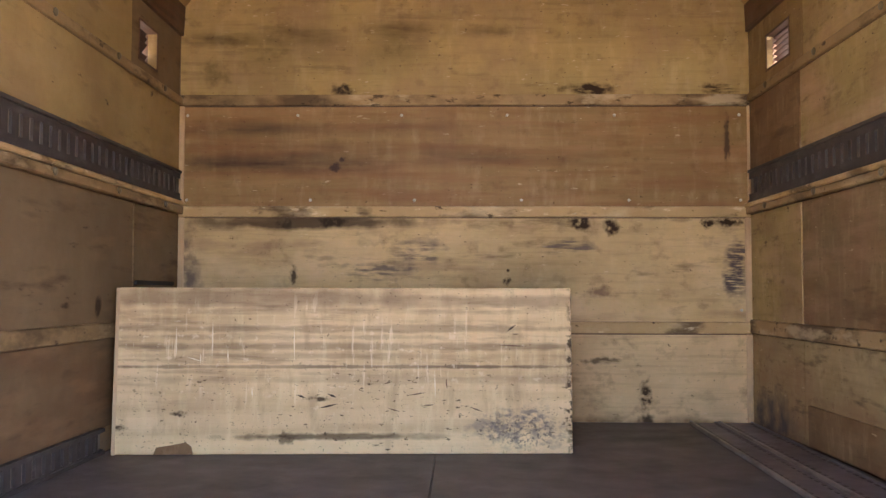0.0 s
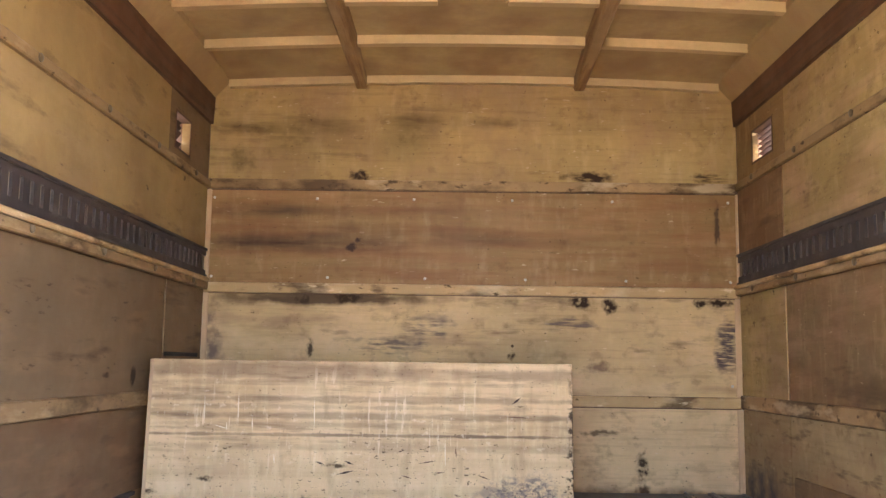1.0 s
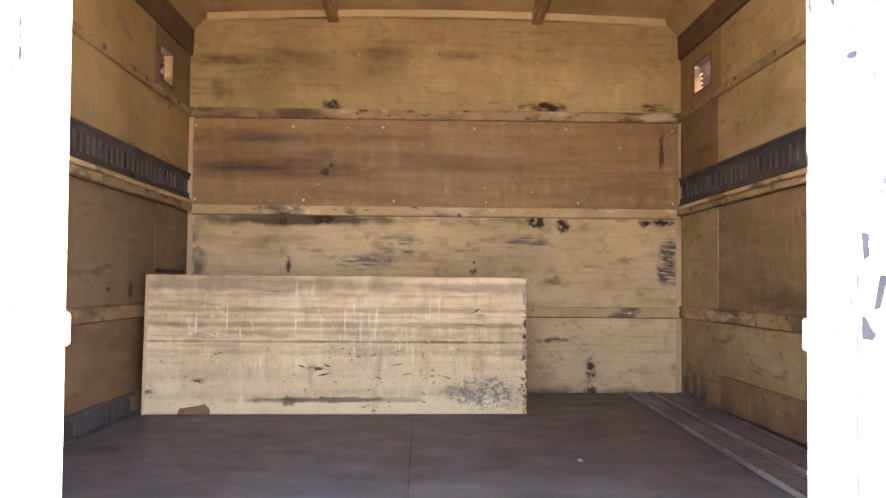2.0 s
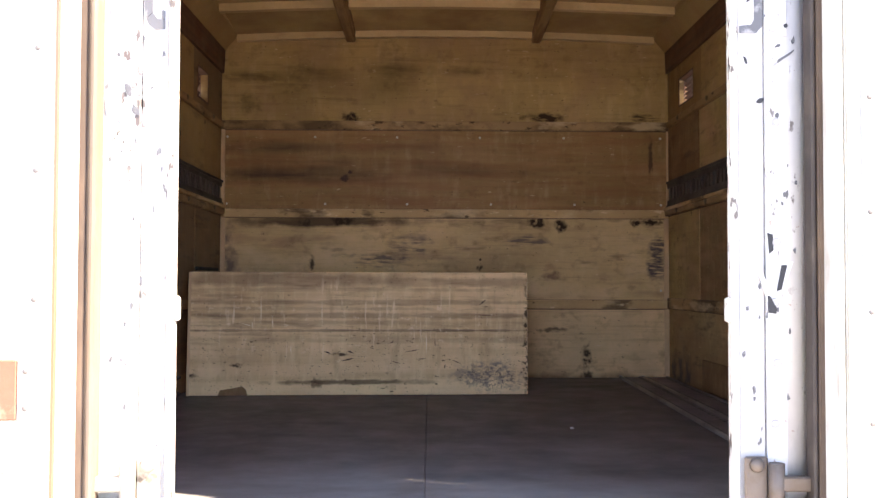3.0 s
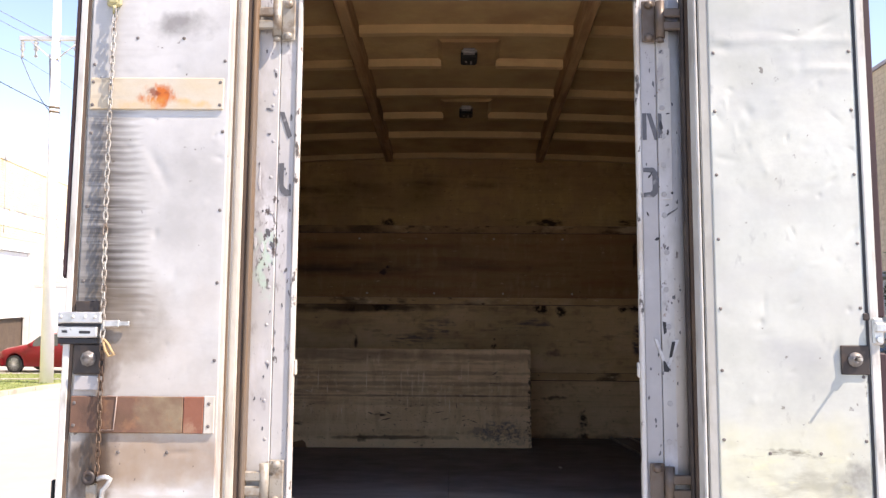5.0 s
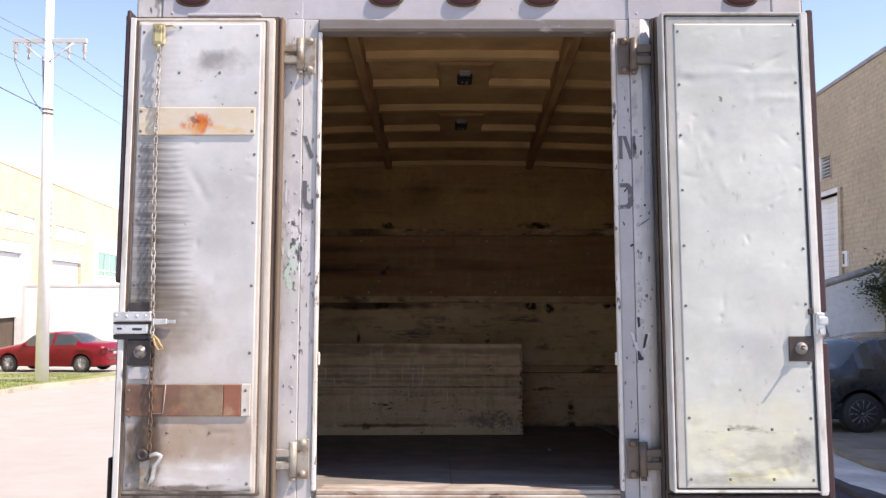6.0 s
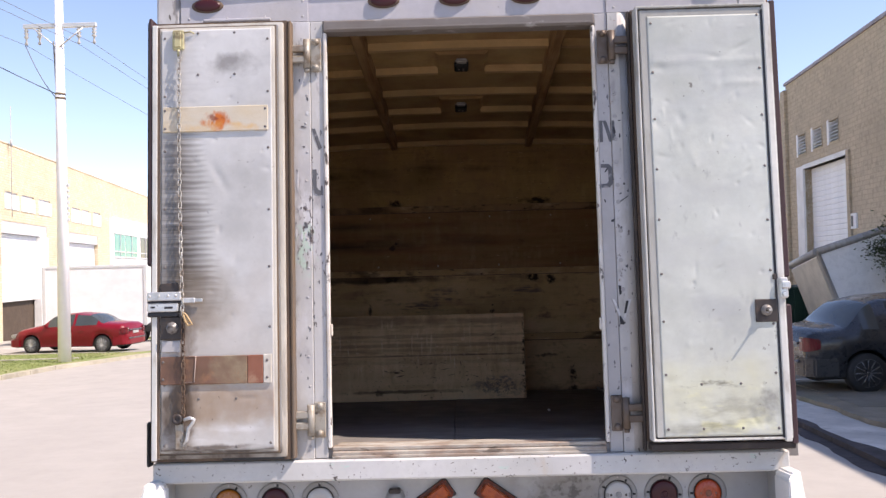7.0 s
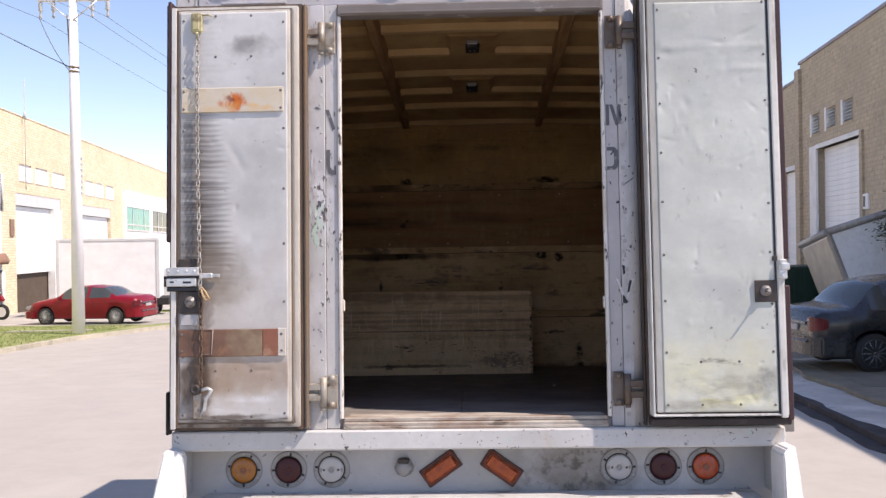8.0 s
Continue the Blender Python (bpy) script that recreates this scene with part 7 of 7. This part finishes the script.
BELT = [(0, 0.60), (0.05, 0.92), (0.9, 1.0), (2.4, 0.96), (3.4, 0.92), (4.2, 0.78), (4.6, 0.52)]
WIDE = [(0, 0.70), (0.2, 0.82), (0.8, 0.87), (3.4, 0.87), (4.2, 0.83), (4.6, 0.66)]
RUBBER = black_rubber
car_red_lens = surface("car_tail_light_red", (0.15, 0.006, 0.014), 0.15, var=0.15, coat=0.4, layers=(((0.08, 0.004, 0.008), 0.7, 7, ALL, 0.45, 0.6, None),), bump=())
rim_alloy = surface("dull_wheel_alloy", (0.17, 0.17, 0.175), 0.3, 0.6, var=0.15)
car_glass = surface("grey_car_glass", (0.062, 0.072, 0.076), 0.08, spec=0.55, var=0.1, bump=())


def sedan(paint, label, m, long=0.955, top=TOP, back=0.84, glazed=0.6, side=None, rims=None):
    """A saloon car; back is where its rear window begins."""
    car = thing("car", label, "car", m @ Matrix.Diagonal((long, 0.96, 0.92, 1)))
    n = 92
    xs = [4.6 * i / n for i in range(n + 1)]
    grid = []
    for x in xs:
        zt, zb, w = ramp_of(top, x), ramp_of(BELT, x), ramp_of(WIDE, x)
        zb = min(zb, zt - 0.02)
        low = 0.24 if 0.15 < x < 4.4 else 0.34
        for xw in (0.90, 3.72):
            if abs(x - xw) < 0.37:
                low = max(low, 0.30 + math.sqrt(0.37 ** 2 - (x - xw) ** 2))
        cab = max(0.0, min(1.0, (zt - zb) / 0.42))
        wt = w - 0.10 - 0.16 * cab
        sec = [(w * 0.93, low), (w * 0.99, max(low + 0.03, 0.48)), (w, max(low + 0.05, zb - 0.16)), (w * 0.965, zb), (wt, zt - 0.035), (wt - 0.12, zt), (0, zt + 0.02)]
        grid.append([(y, z) for y, z in sec])
    body, panes = bmesh.new(), {}

    def target(i, j, s):
        x = (xs[i] + xs[i + 1]) / 2
        tall = grid[i][4][1] - grid[i][3][1]
        if j == 3 and tall > 0.13:
            for nm, a, b in side or (("rear_side_window", back + 0.18, 1.95), ("front_side_window", 2.03, 3.05)):
                if a < x < b:
                    return nm, s
        if j >= 4 and (back < x < back + glazed or 2.82 < x < 3.38):
            return ("rear_window" if x < 2 else "windscreen"), 0
        return None
    for s in (-1, 1):
        for i in range(n):
            for j in range(6):
                q = [(xs[a], s * grid[a][b][0], grid[a][b][1]) for a, b in ((i, j), (i + 1, j), (i + 1, j + 1), (i, j + 1))]
                key = target(i, j, s)
                bm = body if key is None else panes.setdefault(key, bmesh.new())
                f = bm.faces.new([bm.verts.new(p) for p in (q if s < 0 else q[::-1])])
                f.smooth = True
        for i in (0, n):
            body.faces.new([body.verts.new((xs[i], s * y, z)) for y, z in grid[i]] + [body.verts.new((xs[i], 0, grid[i][0][1]))])
    for bm in [body, *panes.values()]:
        bmesh.ops.remove_doubles(bm, verts=bm.verts[:], dist=0.0008)
        bmesh.ops.recalc_face_normals(bm, faces=bm.faces[:])
    shell = part("body", body, paint, car)
    for (nm, s), bm in panes.items():
        part(nm, bm, car_glass, shell)
    bm = bmesh.new()
    soft_box(bm, (0.12, -0.78, 0.22), (4.42, 0.78, 0.5), 0.03)
    part("underbody", bm, RUBBER, car)
    for x in (0.90, 3.72):
        for s in (-1, 1):
            y = s * 0.76
            bm = bmesh.new()
            lathe(bm, (x, y - 0.1, 0.31), (0, 1, 0), [(0, 0.2), (0.0, 0.29), (0.03, 0.315), (0.17, 0.315), (0.2, 0.29), (0.2, 0.2)], 28)
            wheel_ob = part("wheel", bm, RUBBER, car)
            bm = bmesh.new()
            yo = y + s * 0.101
            lathe(bm, (x, yo, 0.31), (0, s, 0), [(-0.02, 0.228), (0.002, 0.222), (-0.012, 0.2), (-0.015, 0.05), (0.004, 0.045), (0.006, 0.01)], 24)
            for k in range(12):
                a = k * 2 * math.pi / 12
                cyl(bm, (x + 0.03 * math.cos(a), yo, 0.31 + 0.03 * math.sin(a)), (x + 0.205 * math.cos(a), yo, 0.31 + 0.205 * math.sin(a)), 0.011, n=6)
            part("rim", bm, rims or rim_alloy, wheel_ob)
    for s in (-1, 1):
        bm = bmesh.new()
        prism(bm, [(u, s * v) for u, v in ((-0.020, 0.54), (-0.018, 0.66), (0.03, 0.755), (0.10, 0.812), (0.19, 0.838), (0.19, 0.6), (0.06, 0.54))], 2, 0.66, 0.885)
        for v in bm.verts:
            k = max(0.0, min(1.0, (v.co.x - 0.03) / 0.16))
            v.co.z += k * (0.05 if v.co.z < 0.7 else -0.03)
        bmesh.ops.bevel(bm, geom=bm.edges[:], offset=0.014, segments=2, affect="EDGES", clamp_overlap=True)
        lamp = part("tail_light", bm, car_red_lens, car, "red wrap-around tail light")
        bm = bmesh.new()
        soft_box(bm, (-0.026, s * 0.56 if s > 0 else -0.62, 0.81), (0.0, s * 0.62 if s > 0 else -0.56, 0.855), 0.008)
        part("reversing_lens", bm, clear_lens, lamp, "clear reversing lens")
        bm = bmesh.new()
        soft_box(bm, (4.36, s * 0.46, 0.56), (4.6, s * 0.76, 0.69), 0.04, seg=2)
        part("headlight", bm, clear_lens, car)
        bm = bmesh.new()
        soft_box(bm, (3.0, s * 0.84, 0.92), (3.14, s * 1.0, 1.04), 0.03, seg=2)
        part("mirror", bm, paint, car)
        for x in (1.55, 2.5):
            bm = bmesh.new()
            soft_box(bm, (x, s * 0.855, 0.80), (x + 0.18, s * 0.885, 0.83), 0.01)
            part("door_handle", bm, paint, car)
    for nm, flip, z0, z1 in (("rear_bumper", 0.0, 0.27, 0.57), ("front_bumper", 4.62, 0.24, 0.50)):
        half = [(-0.06, 0.5), (-0.02, 0.70), (0.10, 0.80), (0.45, 0.872)]
        ring = half + [(u, -v) for u, v in half[::-1]]
        bm = bmesh.new()
        prism(bm, [((flip - u) if flip else u, v) for u, v in ring], 2, z0, z1)
        bmesh.ops.bevel(bm, geom=bm.edges[:], offset=0.025, segments=2, affect="EDGES", clamp_overlap=True)
        part(nm, bm, paint, car)
    bm = bmesh.new()
    soft_box(bm, (-0.018, -0.2, 0.64), (0.02, 0.2, 0.74), 0.006)
    part("number_plate", bm, grey_paint, car)
    # two strips added for reflections on boot lid and bumper top
    bm = bmesh.new()
    prism(bm, [(-0.03, 0.765), (-0.022, 0.80), (0.02, 0.80), (0.02, 0.765)], 1, -0.49, 0.49)
    part("boot_garnish", bm, rim_alloy, car, "bright strip for sky reflected in the boot lid")
    bm = bmesh.new()
    prism(bm, [(-0.075, 0.475), (-0.078, 0.50), (0.03, 0.585), (0.03, 0.56)], 1, -0.60, 0.60)
    part("bumper_ledge", bm, rim_alloy, car, "strip for light reflected off the bumper top")
    return car


red_paint = surface("faded_red_car_paint", (0.22, 0.007, 0.018), 0.35, coat=0.35, spec=0.2, var=0.06, bump=())
blue_paint = surface("near_black_car_paint", (0.022, 0.024, 0.029), 0.3, coat=0.5, var=0.06, bump=())
sedan(red_paint, "faded red saloon car parked on warehouse yard", Matrix.Translation((-10.85, 27.4, gz(27.4) + 0.112)) @ pose(0, 0, 0, 0, 0, 174), 0.875, rims=alloy)
sedan(blue_paint, "dark blue saloon car parked in building shade", Matrix.Translation((4.92, 10.95, gz(10.95) + 0.126)) @ pose(0, 0, 0, 0, 0, 5), top=TOP_SHORT, back=0.62, glazed=0.42, side=(("quarter_window", 0.84, 1.10), ("rear_side_window", 1.32, 1.98), ("front_side_window", 2.08, 3.05)))


def far_wheels(ob, spots, r):
    for x, y, z in spots:
        bm = bmesh.new()
        lathe(bm, (x, y - 0.11, z + r), (0, 1, 0), [(0, r * 0.6), (0, r * 0.94), (0.03, r), (0.19, r), (0.22, r * 0.94), (0.22, r * 0.6)], 24)
        part("wheel", bm, RUBBER, ob)


# white box lorry behind the red car
vanbox_paint = surface("dull_white_box_panels", (0.90, 0.90, 0.91), 0.5, layers=(((0.80, 0.80, 0.81), 0.5, 1.2, (1, 1, 2), 0.5, 0.75, None),), var=0.04)
g = gz(34) + 0.11
lorry_paint = surface("soiled_white_lorry_panel", (0.78, 0.78, 0.78), 0.5, layers=(((0.66, 0.66, 0.665), 0.6, 1.2, (1, 1, 2), 0.48, 0.72, None),), var=0.04)
lorry = thing("lorry", "white box lorry parked before the warehouse", "lorry", Matrix.Translation((-16.62, 32.9, g - 0.16)) @ pose(0, 0, 0, 0, 0, 14))
bm = bmesh.new()
soft_box(bm, (0.1, 0, 0.85), (4.05, 2.2, 3.28), 0.03)
boxp = part("box", bm, lorry_paint, lorry)
for x in (0.1, 3.93):
    bm = bmesh.new()
    soft_box(bm, (x, -0.03, 0.85), (x + 0.14, 0.05, 3.3), 0.02)
    part("post", bm, alloy, boxp)
bm = bmesh.new()
soft_box(bm, (0.1, -0.025, 3.2), (4.07, 0.05, 3.32), 0.02)
part("top_rail", bm, alloy, boxp)
bm = bmesh.new()
soft_box(bm, (0.0, 0.3, 0.55), (4.4, 1.9, 0.86), 0.03)
part("chassis", bm, RUBBER, lorry)
far_wheels(lorry, [(0.9, 0.2, 0), (3.6, 0.2, 0), (0.9, 2.0, 0), (3.6, 2.0, 0)], 0.4)

van = thing("van", "white panel van parked before the warehouse", "van", Matrix.Translation((-14.1, 37.6, gz(38) + 0.11)))
bm = bmesh.new()
prism(bm, [(4.85, 0.3), (4.85, 0.95), (4.35, 1.05), (3.8, 1.75), (3.45, 1.95), (0.12, 1.95), (0.0, 0.95), (0, 0.3)], 1, 0, 1.8)
bmesh.ops.bevel(bm, geom=bm.edges[:], offset=0.05, segments=2, affect="EDGES", clamp_overlap=True)
part("body", bm, vanbox_paint, van)
bm = bmesh.new()
prism(bm, [(0.22, 1.12), (0.30, 1.6), (0.75, 1.6), (0.75, 1.12)], 1, -0.012, 0.02)
part("window", bm, dark_glass, van)
bm = bmesh.new()
soft_box(bm, (3.9, -0.15, 1.05), (4.02, -0.02, 1.25), 0.03)
part("mirror", bm, grey_paint, van)
far_wheels(van, [(1.0, 0.14, 0), (4.0, 0.14, 0), (1.0, 1.65, 0), (4.0, 1.65, 0)], 0.31)

# motorcycle by the entry
bike = thing("motorcycle", "dark red motorcycle standing on the yard", "motorcycle", Matrix.Translation((-19.5, 31.4, gz(31.4) + 0.112)) @ pose(0, 0, 0, 0, 0, -6))
for x in (0.3, 1.65):
    bm = bmesh.new()
    t = bmesh.new()
    lathe(t, (x, -0.05, 0.3), (0, 1, 0), [(0, 0.2), (0, 0.27), (0.03, 0.3), (0.07, 0.3), (0.1, 0.27), (0.1, 0.2)], 24)
    merge(bm, t)
    w = part("wheel", bm, RUBBER, bike)
    bm = bmesh.new()
    lathe(bm, (x, -0.056, 0.3), (0, 1, 0), [(0, 0.19), (0.056, 0.04), (0.112, 0.19)], 16)
    part("rim", bm, alloy, w)
bm = bmesh.new()
prism(bm, [(0.15, 0.75), (0.5, 0.62), (0.75, 0.3), (1.15, 0.3), (1.35, 0.62), (1.75, 0.72), (1.6, 0.95), (1.25, 0.98), (0.95, 0.78), (0.5, 0.84)], 1, -0.13, 0.13)
bmesh.ops.bevel(bm, geom=bm.edges[:], offset=0.04, segments=2, affect="EDGES", clamp_overlap=True)
part("body", bm, red_paint, bike)
bm = bmesh.new()
soft_box(bm, (0.3, -0.14, 0.82), (0.95, 0.14, 0.92), 0.04, seg=2)
part("seat", bm, RUBBER, bike)
bm = bmesh.new()
tube(bm, [(1.65, 0.0, 0.3), (1.42, 0.0, 0.98)], 0.035)
tube(bm, [(1.36, -0.33, 1.03), (1.42, 0, 0.99), (1.36, 0.33, 1.03)], 0.02)
part("fork", bm, alloy, bike)
bm = bmesh.new()
tube(bm, [(1.0, -0.1, 0.35), (0.95, -0.3, 0.0)], 0.015)
part("stand", bm, alloy, bike)

# tilted white truck box and green bin behind the dark car
g = gz(18) + 0.12
wreck = thing("truck_box", "white truck box tilted beside the parked car", "truck box", Matrix.Translation((8.77, 17.2, g - 0.03)) @ pose(0, 0, 0, 0, -17.5, 0) @ pose(0, 0, 0, 0, 0, -3) @ pose(0, 0, 0, -9, 0, 0))
bm = bmesh.new()
soft_box(bm, (0.05, 0.05, 0.7), (3.4, 2.4, 2.5), 0.03)
shell = part("panelling", bm, surface("bright_box_sheet", (0.91, 0.92, 0.93), 0.3, var=0.04, coat=0.5, spec=0.6, layers=(((0.78, 0.79, 0.81), 0.5, 1.2, (1, 1, 2), 0.5, 0.75, None),)), wreck)
bm = bmesh.new()
soft_box(bm, (0.0, 0.03, 0.66), (0.11, 0.14, 2.5), 0.03)
part("corner_post", bm, grey_moulding, shell)
bm = bmesh.new()
cyl(bm, (0.03, 0.05, 2.5), (3.4, 0.05, 2.5), 0.085)
cyl(bm, (0.03, 0.05, 2.5), (0.05, 2.4, 2.5), 0.085)
part("top_rail", bm, grey_moulding, shell)
bm = bmesh.new()
soft_box(bm, (-0.004, 0.16, 0.75), (0.052, 2.3, 2.38), 0.01)
part("end_panel", bm, surface("beige_end_panel", (0.56, 0.52, 0.45), 0.6), shell, "beige end panel")
bm = bmesh.new()
soft_box(bm, (0.4, 0.3, -0.6), (3.2, 2.1, 0.71), 0.04)
part("chassis", bm, RUBBER, wreck)
binn = thing("container", "dark green steel container standing on the verge", "container", Matrix.Translation((7.6, 20.2, gz(20) + 0.12)))
bm = bmesh.new()
soft_box(bm, (0, 0, 0), (2.2, 1.8, 1.55), 0.03)
green_steel = surface("dark_green_steel", (0.015, 0.045, 0.03), 0.5)
part("body", bm, green_steel, binn)
for k in range(8):
    bpart("rib", (0.1 + k * 0.26, -0.03, 0.1), (0.2 + k * 0.26, -0.001, 1.45), green_steel, binn)

# ---- utility pole and wires ----
PX, PY = -10.95, 22.1
pole = thing("utility_pole", "tall pale concrete utility pole on the lawn", "pole", Matrix.Translation((PX, PY, gz(PY) + 0.1)))
concrete = surface("pale_pole_concrete", (0.93, 0.91, 0.94), 0.8, var=0.04, layers=(((0.84, 0.79, 0.80), 0.4, 2, (1, 1, 0.3), 0.45, 0.65, None),))
bm = bmesh.new()
cyl(bm, (0, 0, -0.3), (0, 0, 11.2), 0.178, 0.10, n=20)
part("shaft", bm, concrete, pole)
bm = bmesh.new()
soft_box(bm, (-1.0, -0.06, 9.30), (1.05, 0.06, 9.42), 0.01)
arm = part("crossarm", bm, alloy, pole, "pale galvanised crossarm")
bm = bmesh.new()
tube(bm, [(-0.7, -0.05, 9.29), (-0.05, -0.1, 8.75)], 0.02, 6)
tube(bm, [(0.7, -0.05, 9.29), (0.05, -0.1, 8.75)], 0.02, 6)
part("brace", bm, alloy, arm)
insul = surface("pale_insulator_glaze", (0.55, 0.53, 0.5), 0.25)
for x in (-0.92, -0.55, 0.55, 0.98):
    bm = bmesh.new()
    lathe(bm, (x, 0, 9.29), (0, 0, -1), [(0, 0.02), (0.05, 0.07), (0.09, 0.03), (0.14, 0.075), (0.18, 0.03), (0.23, 0.075), (0.28, 0.03), (0.36, 0.025), (0.42, 0.05), (0.46, 0.02)], 12)
    part("insulator", bm, insul, arm)
for k in range(7):
    bm = bmesh.new()
    soft_box(bm, (0.12, -0.035, 3.9 + k * 0.16), (0.20, 0.035, 3.98 + k * 0.16), 0.01)
    part("step_iron", bm, alloy, pole)
for z in (7.3, 7.42):
    bm = bmesh.new()
    lathe(bm, (0, 0, z), (0, 0, 1), [(0, 0.142), (0.05, 0.142)], 16)
    part("band", bm, steel_plain, pole)
wire_mat = surface("grey_cable", (0.16, 0.16, 0.17), 0.6)


def cable(a, b, sag, r=0.0065):
    a, b = Vector(a), Vector(b)
    pts = []
    for i in range(15):
        u = i / 14
        p = a.lerp(b, u)
        p.z -= sag * 4 * u * (1 - u)
        pts.append(p)
    bm = bmesh.new()
    tube(bm, pts, r, 5)
    solid("cable", bm, wire_mat, "thin grey overhead cable from the pole", "cable", FLAT, "overhead cables")


zt = gz(PY) + 8.93
for x in (-0.92, 0.55, 0.98):
    cable((PX + x, PY, zt), (PX + x + 4.5, PY + 55, zt - 1.2), 0.9)
    cable((PX + x, PY, zt), (PX + x - 1.5, PY - 45, zt + 1.0), 0.8)
cable((PX, PY, gz(PY) + 7.5), (PX - 9.0, PY + 1, gz(PY) + 12.5), 0.15, 0.014)
cable((PX - 0.95, PY, zt), (PX - 0.1, PY, zt - 1.5), 0.15, 0.012)
cable((PX - 0.1, PY, gz(PY) + 7.4), (PX - 0.12, PY - 0.1, gz(PY) + 9.0), 0.0, 0.02)
stake = thing("stake", "thin grey stake standing in the lawn", "stake", Matrix.Translation((-13.9, 22.6, gz(22.6) + 0.1)))
bm = bmesh.new()
cyl(bm, (0, 0, -0.1), (0.02, 0, 1.75), 0.02, n=6)
part("rod", bm, alloy, stake)


# ---- tree at the right-hand building ----
def tree(m, seed, label):
    r = random.Random(seed)
    ob = thing("tree", label, "tree", m)
    bm = bmesh.new()
    tube(bm, [(0, 0, -0.2), (0.03, 0.02, 0.7), (0.0, 0.05, 1.5)], 0.08, 8)
    limbs = []
    for k in range(9):
        a = k * 2.4 + r.uniform(-0.3, 0.3)
        tip = Vector((math.cos(a) * r.uniform(0.7, 1.3), math.sin(a) * r.uniform(0.7, 1.3), r.uniform(1.6, 2.75)))
        mid = Vector((tip.x * 0.45, tip.y * 0.45, 1.3 + (tip.z - 1.3) * 0.5))
        base = Vector((0.01, 0.03, r.uniform(1.0, 1.5)))
        cyl(bm, base, mid, 0.04, 0.025, n=6)
        cyl(bm, mid, tip, 0.025, 0.008, n=5)
        limbs += [tip, mid.lerp(tip, 0.5), mid]
    part("trunk", bm, surface("grey_brown_bark", (0.14, 0.10, 0.07), 0.9), ob)
    vs, fs = [], []
    for p in limbs:
        for _ in range(460):
            c = p + Vector((r.gauss(0, 0.19), r.gauss(0, 0.19), r.gauss(0, 0.16)))
            a = Vector((r.uniform(-1, 1), r.uniform(-1, 1), r.uniform(-0.5, 0.5))).normalized() * r.uniform(0.03, 0.055)
            b = a.cross(Vector((r.uniform(-1, 1), r.uniform(-1, 1), 1))).normalized() * 0.022
            i = len(vs)
            vs += [c - a, c + b, c + a, c - b]
            fs.append((i, i + 1, i + 2, i + 3))
    me = bpy.data.meshes.new("crown")
    me.from_pydata([tuple(v) for v in vs], [], fs)
    me.materials.append(surface("green_leaves", (0.085, 0.12, 0.045), 0.45, var=0.3))
    c = new("crown", me)
    c.parent = ob
    tagged(c, kind="stuff")


tree(Matrix.Translation((10.0, 16.2, gz(16) + 0.12)), 8, "small leafy green tree on the shaded verge")
